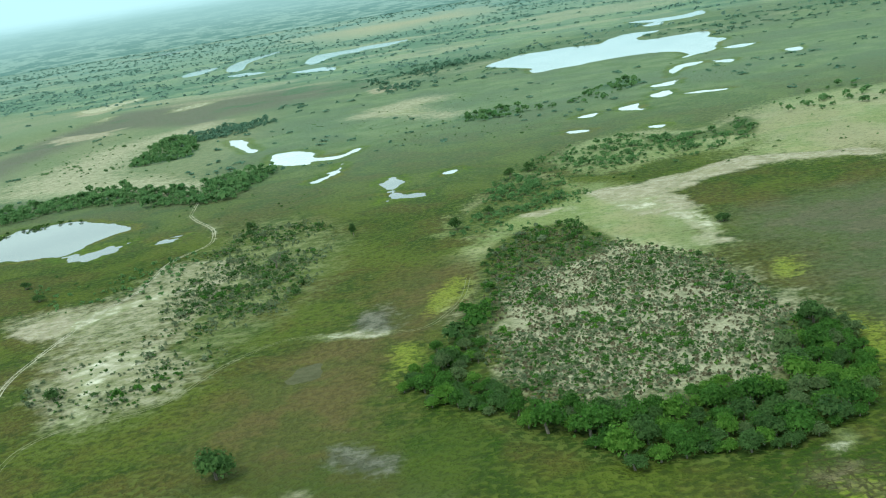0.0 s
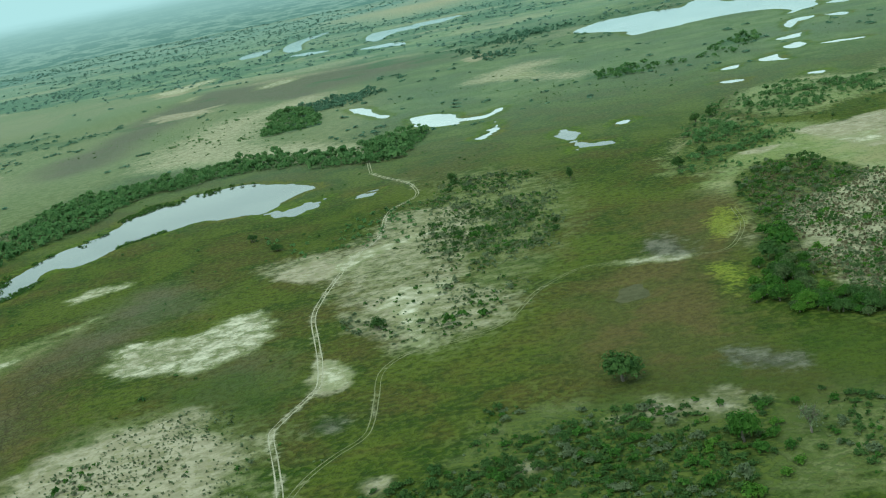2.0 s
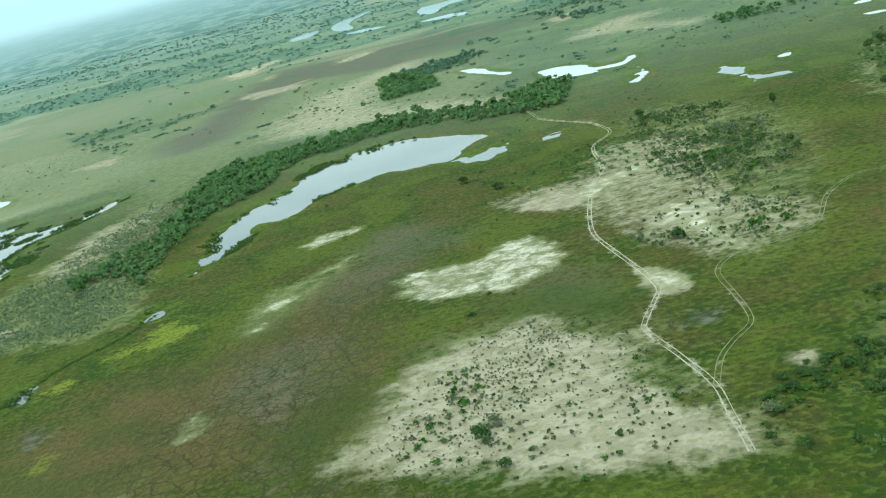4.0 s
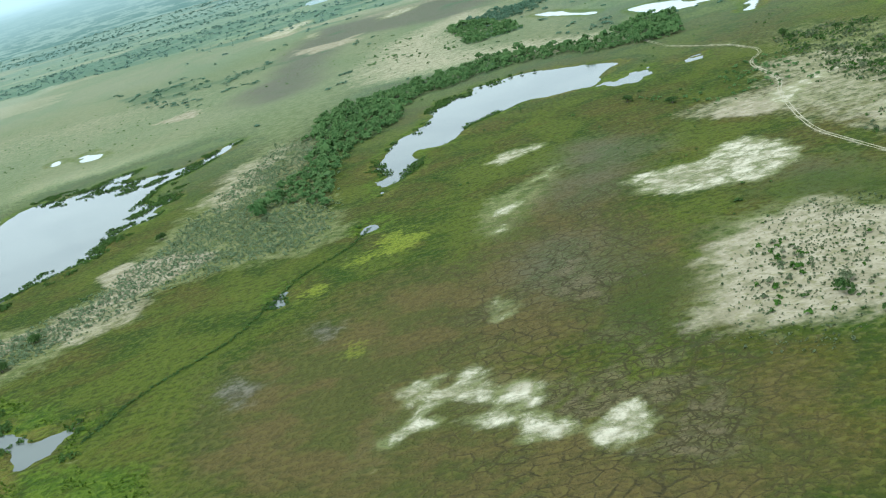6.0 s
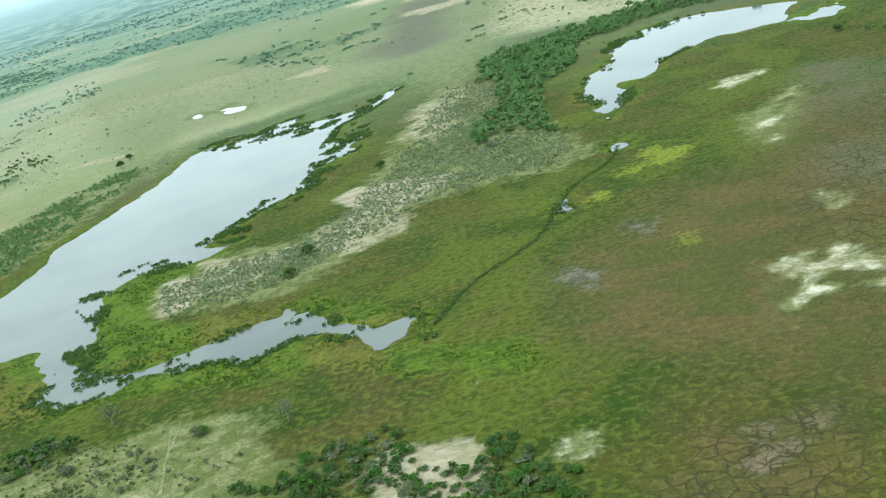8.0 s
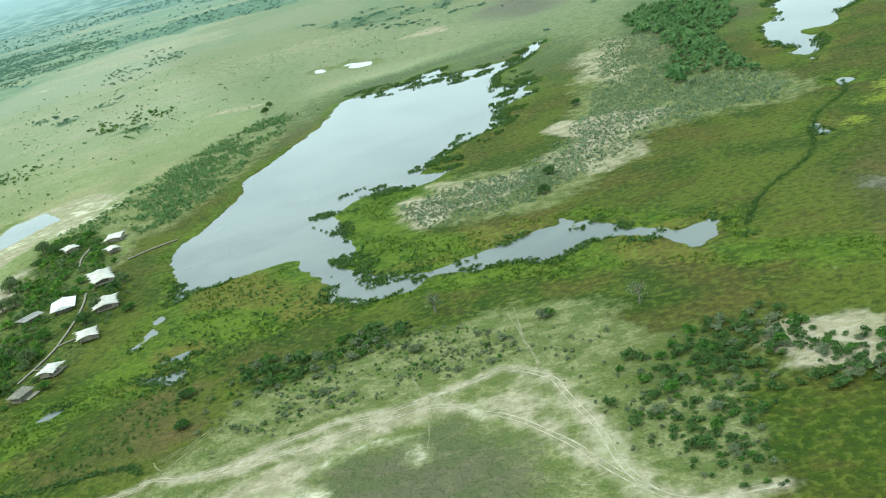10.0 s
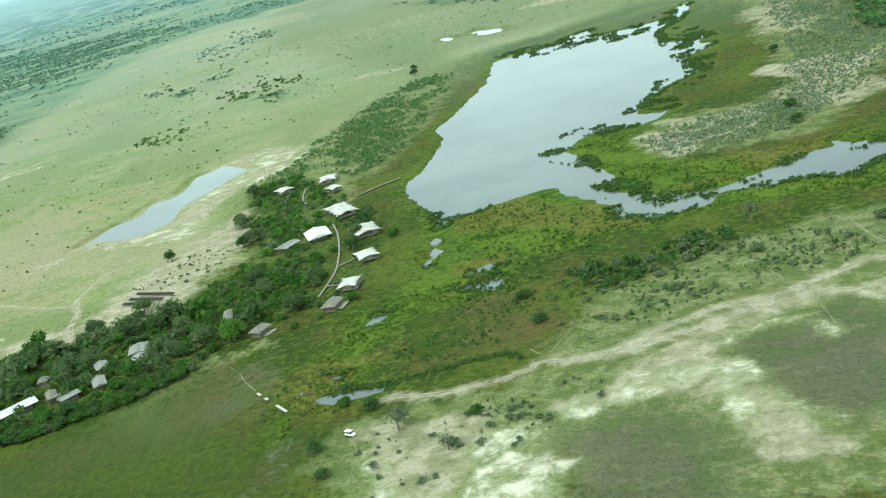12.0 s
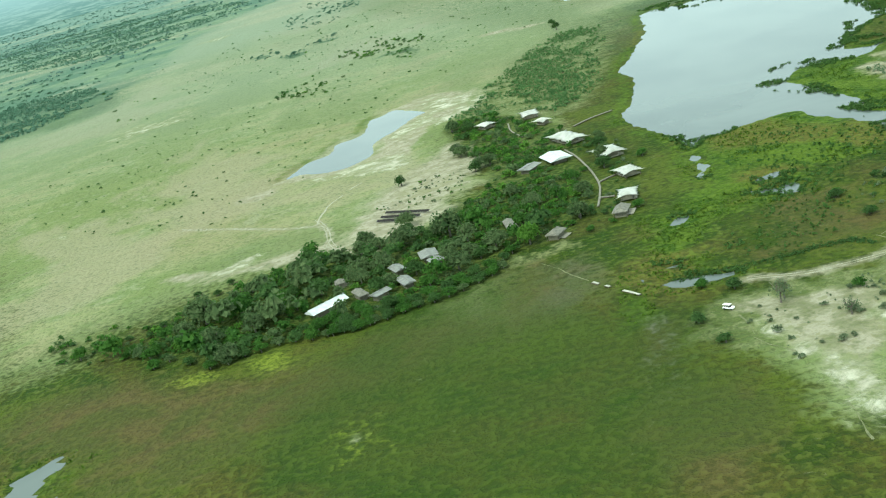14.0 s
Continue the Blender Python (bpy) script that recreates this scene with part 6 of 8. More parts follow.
zone("chalk", 0.35, [(-245, 155.3), (-241.9, 159.2), (-238.8, 159.1), (-234.3, 158.6), (-232.7, 155), (-229.8, 157.1), (-225.3, 159.2), (-224.9, 153.4), (-227.2, 145.2), (-232.1, 142.2), (-235.2, 146.1), (-236.7, 149.8), (-240.6, 151.9)])
zone("chalk", 0.35, [(-243.3, 228.2), (-241.8, 226.9), (-243.3, 214.4), (-245.5, 212.3)], 0.72)
zone("chalk", 0.35, [(-242.5, 223.1), (-239.6, 224), (-238.4, 217.7), (-241.4, 212), (-244.6, 211.5), (-243.2, 216.1), (-240.9, 217.3), (-241.2, 219.8), (-243.1, 218.4)], 0.72)
zone("pale_green", 2, [(-275.2, 181.2), (-271.8, 187.6), (-269, 179.8), (-271.2, 167.8), (-273, 159.3), (-276.1, 160)], 0.55)
zone("wood", 5, [(-100.6, 189.2), (-89, 198.8), (-73.3, 191.4), (-61.6, 179.1), (-48.3, 180), (-68.4, 132.3), (-118.8, 153.2), (-110.1, 181.1)], 0.8)
grove(5, 0.8, "dark", [(-101, 186.7), (-89.6, 196.1), (-73.7, 190.2), (-62.8, 175.8), (-49.3, 177.7), (-68.4, 132.3), (-117.1, 152.5), (-109.1, 180.6)])
grove(3, 0.42, "dark", [(-101, 186.7), (-89.6, 196.1), (-73.7, 190.2), (-62.8, 175.8), (-49.3, 177.7), (-68.4, 132.3), (-117.1, 152.5), (-109.1, 180.6)])
grove(9, 1.7, "dark", [(-56.6, 181.9), (-47.4, 182.3), (-68.4, 132.3), (-81.3, 137.7), (-73.2, 154.3), (-63, 160.1)])
zone("sand", 2, [(-418.7, 329.7), (-399.7, 317.4), (-382.1, 313.9), (-383.1, 296.8), (-393.9, 286.3), (-403.5, 284.4)], 0.55)
zone("sand", 2, [(-380.8, 323.9), (-368.4, 327.8), (-352.9, 326.1), (-341.4, 298.7), (-353.5, 288.1), (-371.6, 292.7)], 0.55)
zone("sand", 2, [(-350, 466.2), (-333.4, 522.6), (-314.3, 549.3), (-307.3, 514), (-318.6, 461.3), (-334.9, 415.9)], 0.55)
zone("sand", 1.5, [(-371.5, 363.1), (-362, 368.3), (-354.3, 346.8), (-363.4, 342)], 0.8)
zone("sand", 1.2, [(-598.7, 260.6), (-594, 276.8), (-590, 280), (-572.5, 263.4), (-574.2, 258.6), (-582.7, 247.8)])
track(1.3, [(-615.7, 287.2), (-610.8, 272.9), (-608, 258.6), (-603.8, 246.4), (-595.9, 237.2), (-590.9, 234.4)], 2.0)
zone("rust", 4, [(-589.8, 165.8), (-582, 171.4), (-568.2, 171.8), (-555.2, 158.3), (-546.8, 167.1), (-540.9, 174.4), (-543.4, 161.2), (-555.6, 148.8), (-568.1, 146.8), (-583.5, 152.5)], 0.8)
zone("pale_green", 3, [(-574.3, 193.4), (-561, 192.7), (-547.9, 191.9), (-548.1, 167.9), (-559, 162.4), (-568.2, 166.4)], 0.5)
zone("yellow", 2, [(-616.9, 171.3), (-610.2, 173.6), (-607.7, 166.1), (-612.9, 164.2)], 0.8)
zone("dry", 3, [(-556.2, 204.8), (-544.3, 202.8), (-538.1, 205.2), (-539.1, 194.2), (-553.8, 191.8)], 0.5)
grove(6, 1.55, "dark", [(-648.6, 182.2), (-641.9, 185.5), (-624.9, 175.9), (-611.4, 181.3), (-593.6, 177.1), (-579.8, 183), (-564, 187.2), (-553.5, 198.2), (-556.1, 209.5), (-568.4, 202.3), (-583.6, 199.8), (-592, 190.9), (-606.9, 190.5), (-625.7, 194.4), (-645.3, 198.4)])
grove(5, 1.2, "green", [(-648.6, 182.2), (-641.9, 185.5), (-624.9, 175.9), (-611.4, 181.3), (-593.6, 177.1), (-579.8, 183), (-564, 187.2), (-553.5, 198.2), (-556.1, 209.5), (-568.4, 202.3), (-583.6, 199.8), (-592, 190.9), (-606.9, 190.5), (-625.7, 194.4), (-645.3, 198.4)])
grove(7, 0.8, "green", [(-648.6, 182.2), (-641.9, 185.5), (-624.9, 175.9), (-611.4, 181.3), (-593.6, 177.1), (-579.8, 183), (-564, 187.2), (-553.5, 198.2), (-556.1, 209.5), (-568.4, 202.3), (-583.6, 199.8), (-592, 190.9), (-606.9, 190.5), (-625.7, 194.4), (-645.3, 198.4)])
grove(9, 1.1, "green", [(-596.4, 242.9), (-575.5, 237.4), (-555, 243.4), (-540.9, 249.4), (-536.1, 227.2), (-543.9, 207.4), (-559.3, 204.8), (-574.6, 204.5), (-589.3, 195.2), (-604.1, 192.7), (-611.3, 223.4)])
zone("wood", 3, [(-648.6, 182.2), (-641.9, 185.5), (-624.9, 175.9), (-611.4, 181.3), (-593.6, 177.1), (-579.8, 183), (-564, 187.2), (-553.5, 198.2), (-556.1, 209.5), (-568.4, 202.3), (-583.6, 199.8), (-592, 190.9), (-606.9, 190.5), (-625.7, 194.4), (-645.3, 198.4)], 0.9)
zone("wood", 3, [(-596.4, 242.9), (-575.5, 237.4), (-555, 243.4), (-540.9, 249.4), (-536.1, 227.2), (-543.9, 207.4), (-559.3, 204.8), (-574.6, 204.5), (-589.3, 195.2), (-604.1, 192.7), (-611.3, 223.4)], 0.9)
zone("far_tan", 1, [(-597.7, 258.1), (-595.2, 272.6), (-590.2, 282.8), (-570.7, 265.7), (-573.2, 254.1), (-581.9, 248.2), (-586.2, 245.9)])
zone("sand", 1, [(-510.9, 138.4), (-506.4, 130.9), (-503.8, 116.5), (-501.2, 104.9), (-498.9, 100.1), (-496.1, 89.8), (-480.7, 132.7), (-493.1, 134.7), (-503.4, 138.3)], 0.62)
zone("chalk", 0.4, [(-501.2, 106.6), (-498, 104.3), (-497.4, 98.8), (-494, 95.6), (-498.5, 83), (-500.9, 83.2), (-500.4, 89.9), (-501.5, 94.8)])
zone("chalk", 0.4, [(-504.3, 114.9), (-501.3, 111.1), (-500.8, 107.8), (-503.8, 109.5)], 0.9)
zone("chalk", 0.3, [(-507.9, 131.8), (-506.4, 129), (-503.5, 117.7), (-504.8, 116.8), (-507.7, 125.8)], 0.8)
zone("rust", 1.5, [(-526.6, 134.4), (-522.5, 137.9), (-522.5, 129), (-527.2, 118.1), (-530, 123.7)])
zone("rust", 4, [(-531.4, 108.2), (-523.2, 108.6), (-514.8, 101.8), (-515.6, 87.5), (-523.7, 83.7), (-533.5, 90.1)], 0.8)
zone("peat", 2, [(-544.5, 189.4), (-535.2, 189.1), (-532.5, 176.5), (-539.4, 162.1), (-546.7, 159.8)], 0.7)

# ---------- the ground sheet ----------
def far_growth(x, y):
    """Where trees stand on the far plain: above 0 they do."""
    return rough(x / 1.7, y, 150, 41, 5) + rough(x / 1.5, y, 46, 43, 3) * 0.65 - 0.05


FAR_BANDS = far_growth(GX, GY)
# haze mask for the ground colours, rising with distance along y
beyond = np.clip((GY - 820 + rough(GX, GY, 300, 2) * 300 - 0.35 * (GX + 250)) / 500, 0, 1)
MASKS["haze_tint"] = np.maximum(beyond, np.clip((GY - 430) / 480, 0, 0.62))
MASKS["wood"] = np.maximum(MASKS["wood"], np.clip(FAR_BANDS * 5 + 0.35, 0, 1) * np.clip((GY - 900 - 0.25 * GX) / 350, 0, 1) * (MASKS["far_tan"] < 0.3) * (MASKS["dry"] < 0.4))
MASKS["far_tan"] = np.maximum(MASKS["far_tan"], np.clip(rough(GX / 2.2, GY, 110, 91, 4) * 3.2 - 0.35, 0, 0.5) * np.clip((GY - 800 - 0.25 * GX) / 400, 0, 1))
MASKS["lush"] = np.maximum(MASKS["lush"], np.clip(0.62 - np.abs(DEPTH + 3.0) / 12, 0, 0.62) * (MASKS["sand"] < 0.3))
MASKS["wet"] = np.maximum(MASKS["wet"], np.clip(0.9 - np.abs(DITCH) / 1.4, 0, 1))
for clear in ("sand", "chalk", "track"):
    MASKS[clear] = MASKS[clear] * np.clip(0.5 - DEPTH / 3, 0, 1)
HIGH = np.clip(MASKS["dry"] * 0.25 + MASKS["sand"] * 0.2, 0, 0.4) * np.clip(-DEPTH / 8, 0, 1)
HIGH = HIGH + 0.10 + rough(GX, GY, 7, 12, 3) * 0.16
HIGH = np.where(DEPTH > -6, HIGH * np.clip(-DEPTH / 6, 0, 1), HIGH)
HIGH = HIGH - 0.22 - np.clip(DEPTH, -2.0, 4.0) * 0.11
HIGH = HIGH - np.clip(DITCH, 0, 1.2) * 0.10
WATER_LEVEL = -0.22


def at_plan(field, x, y):
    """A field's value at places of the plan."""
    x, y = np.asarray(x, float), np.asarray(y, float)
    c = np.clip(np.searchsorted(COLUMNS, x) - 1, 0, len(COLUMNS) - 2)
    r = np.clip(np.searchsorted(LINES, y) - 1, 0, len(LINES) - 2)
    u = np.clip((x - COLUMNS[c]) / (COLUMNS[c + 1] - COLUMNS[c]), 0, 1)
    v = np.clip((y - LINES[r]) / (LINES[r + 1] - LINES[r]), 0, 1)
    return (field[r, c] * (1 - u) + field[r, c + 1] * u) * (1 - v) + (field[r + 1, c] * (1 - u) + field[r + 1, c + 1] * u) * v


def mesh_from(name, points, faces, material, smooth=True):
    """A mesh from arrays: points (n, 3) and faces (m, corners)."""
    data = bpy.data.meshes.new(name)
    points, faces = np.ascontiguousarray(points, np.float32), np.ascontiguousarray(faces, np.int32)
    data.vertices.add(len(points))
    data.vertices.foreach_set("co", points.ravel())
    data.loops.add(faces.size)
    data.loops.foreach_set("vertex_index", faces.ravel())
    data.polygons.add(len(faces))
    data.polygons.foreach_set("loop_start", np.arange(0, faces.size, faces.shape[1], dtype=np.int32))
    data.polygons.foreach_set("use_smooth", np.full(len(faces), smooth))
    data.materials.append(material)
    data.update(calc_edges=True)
    return data


def sheet_faces(rows, columns):
    a = (np.arange(rows - 1)[:, None] * columns + np.arange(columns - 1)[None, :]).ravel()
    return np.stack([a, a + 1, a + columns + 1, a + columns], 1)


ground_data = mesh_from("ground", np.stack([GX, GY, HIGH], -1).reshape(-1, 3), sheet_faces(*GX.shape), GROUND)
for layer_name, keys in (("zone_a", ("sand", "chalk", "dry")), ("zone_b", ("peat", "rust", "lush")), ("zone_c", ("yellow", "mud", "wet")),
                         ("zone_d", ("pale_green", "far_tan", "paths")), ("zone_e", ("wood", "haze_tint", "track"))):
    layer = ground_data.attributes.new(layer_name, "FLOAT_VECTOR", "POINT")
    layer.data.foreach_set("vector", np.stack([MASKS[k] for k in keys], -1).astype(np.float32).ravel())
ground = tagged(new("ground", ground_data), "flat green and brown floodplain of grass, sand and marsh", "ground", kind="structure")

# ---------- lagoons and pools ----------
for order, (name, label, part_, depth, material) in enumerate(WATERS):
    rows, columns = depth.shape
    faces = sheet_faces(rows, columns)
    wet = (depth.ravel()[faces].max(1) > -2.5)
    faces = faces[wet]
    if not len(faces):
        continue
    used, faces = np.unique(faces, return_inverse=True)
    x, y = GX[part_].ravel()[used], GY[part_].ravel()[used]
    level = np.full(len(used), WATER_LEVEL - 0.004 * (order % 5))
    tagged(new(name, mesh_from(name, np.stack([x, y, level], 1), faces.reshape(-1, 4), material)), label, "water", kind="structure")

# ---------- wheel tracks ----------
for width, curve, soil in TRACKS:
    way = np.gradient(curve, axis=0)
    way /= np.linalg.norm(way, axis=1)[:, None] + 1e-9
    side = np.stack([-way[:, 1], way[:, 0]], 1)
    points, faces = [], []
    n = len(curve)
    for rut in (-1, 1):
        wobble = rough(curve[:, 0], curve[:, 1], 12, 60 + rut)[:, None] * 0.5
        middle = curve + side * (rut * 0.55 + wobble * 0.5)
        half = np.clip(0.06 + 0.11 * width * (0.45 + 1.4 * rough(curve[:, 0], curve[:, 1], 7, 70 + rut)), 0.05, 0.3)[:, None]
        for edge in (middle - side * half, middle + side * half):
            z = at_plan(HIGH, edge[:, 0], edge[:, 1]) + 0.05
            points.append(np.column_stack([edge, z]))
        base = (0 if rut < 0 else 2) * n
        i = np.arange(n - 1) + base
        faces.append(np.stack([i, i + n, i + n + 1, i + 1], 1))
    data = mesh_from("wheel_track", np.concatenate(points), np.concatenate(faces), soil)
    tagged(new("wheel_track", data), "pair of pale sandy wheel ruts across the grass", "track", kind="structure")

for width, curve in TRAILS:
    way = np.gradient(curve, axis=0)
    way /= np.linalg.norm(way, axis=1)[:, None] + 1e-9
    side = np.stack([-way[:, 1], way[:, 0]], 1)
    middle = curve + side * rough(curve[:, 0], curve[:, 1], 8, 61)[:, None] * 1.2
    half = np.clip(width * 0.3 * (0.9 + 2.2 * rough(curve[:, 0], curve[:, 1], 6, 71)), 0.05, 0.5)[:, None]
    edges = [middle - side * half, middle + side * half]
    n = len(curve)
    i = np.arange(n - 1)[rough(curve[:-1, 0], curve[:-1, 1], 7, 78, 3) > -0.24]
    points = np.concatenate([np.column_stack([e, at_plan(HIGH, e[:, 0], e[:, 1]) + 0.05]) for e in edges])
    tagged(new("footpath", mesh_from("footpath", points, np.stack([i, i + n, i + n + 1, i + 1], 1), RUT if width > 1.0 else FAINT_RUT)), "narrow trodden path of pale soil", "path", kind="structure")

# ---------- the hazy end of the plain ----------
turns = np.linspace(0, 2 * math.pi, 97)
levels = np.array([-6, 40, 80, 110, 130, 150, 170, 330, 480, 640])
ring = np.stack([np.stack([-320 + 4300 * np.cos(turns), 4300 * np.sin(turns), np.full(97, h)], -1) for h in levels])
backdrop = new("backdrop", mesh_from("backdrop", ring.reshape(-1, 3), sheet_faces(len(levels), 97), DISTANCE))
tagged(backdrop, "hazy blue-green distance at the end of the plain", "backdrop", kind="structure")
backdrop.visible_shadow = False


# ---------- plants ----------
def part(name, data, parent, label="", where=None):
    """One mesh under a thing or a part."""
    made = new(name, data)
    made.parent = parent
    if where is not None:
        made.matrix_basis = where
    if label:
        made["label"] = label
    return made


def sprays(rng, count, lobes, size, flat=0.8, low=-0.25):
    """Leaf sprays as bent quads on the upper sides of several lobes: (count, 4, 3), in units of the crown's radius."""
    centers, radii = lobes
    pick = rng.integers(0, len(radii), count)
    way = rng.normal(size=(count, 3))
    way[:, 2] = np.abs(way[:, 2]) * 1.0 + low * rng.random(count) * 2
    way /= np.linalg.norm(way, axis=1)[:, None]
    spot = centers[pick] + way * radii[pick][:, None] * (0.80 + 0.28 * rng.random(count))[:, None] * np.array([1, 1, flat])
    normal = way + rng.normal(size=(count, 3)) * 0.55 + np.array([0, 0, 0.8])
    normal /= np.linalg.norm(normal, axis=1)[:, None]
    across = np.cross(normal, rng.normal(size=(count, 3)))
    across /= np.linalg.norm(across, axis=1)[:, None]
    along = np.cross(normal, across)
    s = size * (0.6 + 0.8 * rng.random(count))[:, None]
    a, b = across * s, along * s * (0.6 + 0.5 * rng.random(count))[:, None]
    droop = normal * s * 0.35
    return np.stack([spot - a - droop, spot - b, spot + a - droop, spot + b], 1)


def lobed(rng, count, spread_out, height):
    """Where the lobes of one crown sit, and how wide they are."""
    turn = rng.random(count) * 2 * math.pi
    out = spread_out * np.sqrt(rng.random(count))
    centers = np.stack([np.cos(turn) * out, np.sin(turn) * out, height * (0.75 + 0.5 * rng.random(count))], 1)
    centers[:, 2] *= 1.12 - 0.35 * (out / spread_out) ** 2
    centers[0] = (0, 0, height * 1.2)
    radii = (0.30 + 0.24 * rng.random(count)) * (1.0 if count > 3 else 1.35)
    return centers, radii


def cores(lobes, flat=0.8, shrink=0.66):
    """Rough dark middles of the lobes, eight faces each, as quads with a doubled corner."""
    made = []
    for c, r in zip(*lobes):
        r = r * shrink
        tips = [c + r * np.array(v) * np.array([1, 1, flat]) for v in ((1, 0, 0), (0, 1, 0), (-1, 0, 0), (0, -1, 0))]
        up, down = c + np.array([0, 0, r * flat]), c - np.array([0, 0, r * flat])
        for i in range(4):
            a, b = tips[i], tips[(i + 1) % 4]
            m = (a + b) / 2 + (a + b - 2 * c) * 0.18
            made.append([a, m, b, up])
    return np.array(made)


def quads_mesh(name, quads, material, tints):
    data = mesh_from(name, quads.reshape(-1, 3), np.arange(len(quads) * 4).reshape(-1, 4), material, False)
    layer = data.attributes.new("tint", "FLOAT", "FACE")
    layer.data.foreach_set("value", np.asarray(tints, np.float32))
    return data


def crown_quads(seed, lobes, leaves, size, spread_out=0.6, height=0.62, flat=0.8):
    rng = np.random.default_rng(seed)
    shape = lobed(rng, lobes, spread_out, height)
    return np.concatenate([cores(shape, flat), sprays(rng, leaves, shape, size, flat)])


TREE_CROWNS = [crown_quads(100 + i, 18, 780, 0.074, 0.62, 0.72, 0.95) for i in range(6)]
WOOD_CROWNS = [crown_quads(200 + i, 8, 110, 0.135, 0.58, 0.70, 0.95) for i in range(6)]
BUSH_CROWNS = [crown_quads(300 + i, 5, 46, 0.18, 0.62, 0.45, 0.85) for i in range(6)]
SMALL_CROWNS = [crown_quads(400 + i, 2, 10, 0.34, 0.5, 0.40, 0.85) for i in range(6)]
TUFT_CROWNS = [sprays(np.random.default_rng(700 + i), 6, lobed(np.random.default_rng(720 + i), 2, 0.5, 0.4), 0.5, 0.8) for i in range(6)]
NEAR_CROWNS = [crown_quads(800 + i, 7, 100, 0.125, 0.64, 0.5, 0.85) for i in range(6)]
REED_CROWNS = [sprays(np.random.default_rng(450 + i), 11, lobed(np.random.default_rng(470 + i), 3, 0.7, 0.4), 0.34, 0.8) for i in range(6)]
MID_CROWNS = [crown_quads(600 + i, 4, 26, 0.27, 0.6, 0.55, 0.85) for i in range(6)]
REMOTE_CROWNS = [sprays(np.random.default_rng(750 + i), 5, lobed(np.random.default_rng(770 + i), 2, 0.7, 0.3), 0.55, 0.6) for i in range(6)]
FAR_CROWNS = [crown_quads(500 + i, 3, 12, 0.36, 0.7, 0.35, 0.5) for i in range(6)]


def mass(name, label, category, shapes, spots, material, seed):
    """Many plants that nobody would count, in one mesh. spots: x, y, radius, height factor."""
    rng = np.random.default_rng(seed)
    spots = np.asarray(spots, float)
    if not len(spots):
        return
    ground_z = np.maximum(at_plan(HIGH, spots[:, 0], spots[:, 1]), WATER_LEVEL - 0.1)
    kinds, turns_ = rng.integers(0, len(shapes), len(spots)), rng.random(len(spots)) * 2 * math.pi
    all_quads, all_tints = [], []
    for k, shape in enumerate(shapes):
        here = np.where(kinds == k)[0]
        if not len(here):
            continue
        c, s = np.cos(turns_[here])[:, None, None], np.sin(turns_[here])[:, None, None]
        x, y, z = shape[None, :, :, 0], shape[None, :, :, 1], shape[None, :, :, 2]
        r, h = spots[here, 2][:, None, None], spots[here, 3][:, None, None]
        quads = np.stack([(x * c - y * s) * r + spots[here, 0][:, None, None], (x * s + y * c) * r + spots[here, 1][:, None, None],
                          z * r * h + ground_z[here][:, None, None]], -1)
        all_quads.append(quads.reshape(-1, 4, 3))
        all_tints.append(np.repeat(rng.random(len(here)), shape.shape[0]))
    data = quads_mesh(name, np.concatenate(all_quads), material, np.concatenate(all_tints))
    return tagged(new(name, data), label, category, kind="stuff")


def tube(bm, start, end, r0, r1, sides=6):
    """A tapered limb between two places."""
    start, end = Vector(start), Vector(end)
    turn = (end - start).to_track_quat("Z", "Y")
    rings = []
    for at, r in ((start, r0), (end, r1)):
        rings.append([bm.verts.new(at + turn @ Vector((math.cos(a) * r, math.sin(a) * r, 0))) for a in [2 * math.pi * i / sides for i in range(sides)]])
    for i in range(sides):
        bm.faces.new((rings[0][i], rings[0][(i + 1) % sides], rings[1][(i + 1) % sides], rings[1][i]))
    bm.faces.new(rings[1])
    return rings


def bm_mesh(name, bm, material):
    data = bpy.data.meshes.new(name)
    bm.to_mesh(data)
    bm.free()
    data.materials.append(material)
    return data


def trunk_mesh(seed, limbs=6, bare=False):
    """A forked trunk in units of the crown's radius."""
    rng, bm = random.Random(seed), bmesh.new()
    lean = Vector((rng.uniform(-0.1, 0.1), rng.uniform(-0.1, 0.1), 0.45))
    tube(bm, (0, 0, -0.12), lean, 0.085, 0.06, 7)
    for i in range(limbs):
        a = 2 * math.pi * i / limbs + rng.uniform(-0.4, 0.4)
        reach = rng.uniform(0.35, 0.6)
        elbow = lean + Vector((math.cos(a) * reach * 0.5, math.sin(a) * reach * 0.5, rng.uniform(0.15, 0.3)))
        tip = elbow + Vector((math.cos(a) * reach * 0.5, math.sin(a) * reach * 0.5, rng.uniform(0.12, 0.4)))
        tube(bm, lean, elbow, 0.04, 0.028, 5)
        tube(bm, elbow, tip, 0.028, 0.008, 4)
        if bare:
            for j in range(4):
                twig = tip + Vector((rng.uniform(-0.25, 0.25), rng.uniform(-0.25, 0.25), rng.uniform(0.05, 0.3)))
                tube(bm, elbow.lerp(tip, rng.uniform(0.3, 1)), twig, 0.014, 0.004, 3)
    return bm_mesh("trunk", bm, BARK)


TRUNKS = [trunk_mesh(i) for i in range(4)]
BARE_TRUNKS = [trunk_mesh(20 + i, 8, True) for i in range(2)]
CROWN_DATA = {}


def tree_crown(leaves, k):
    if (leaves, k) not in CROWN_DATA:
        quads = TREE_CROWNS[k]
        CROWN_DATA[leaves, k] = quads_mesh("crown", quads, LEAF[leaves], np.zeros(len(quads)))
    return CROWN_DATA[leaves, k]


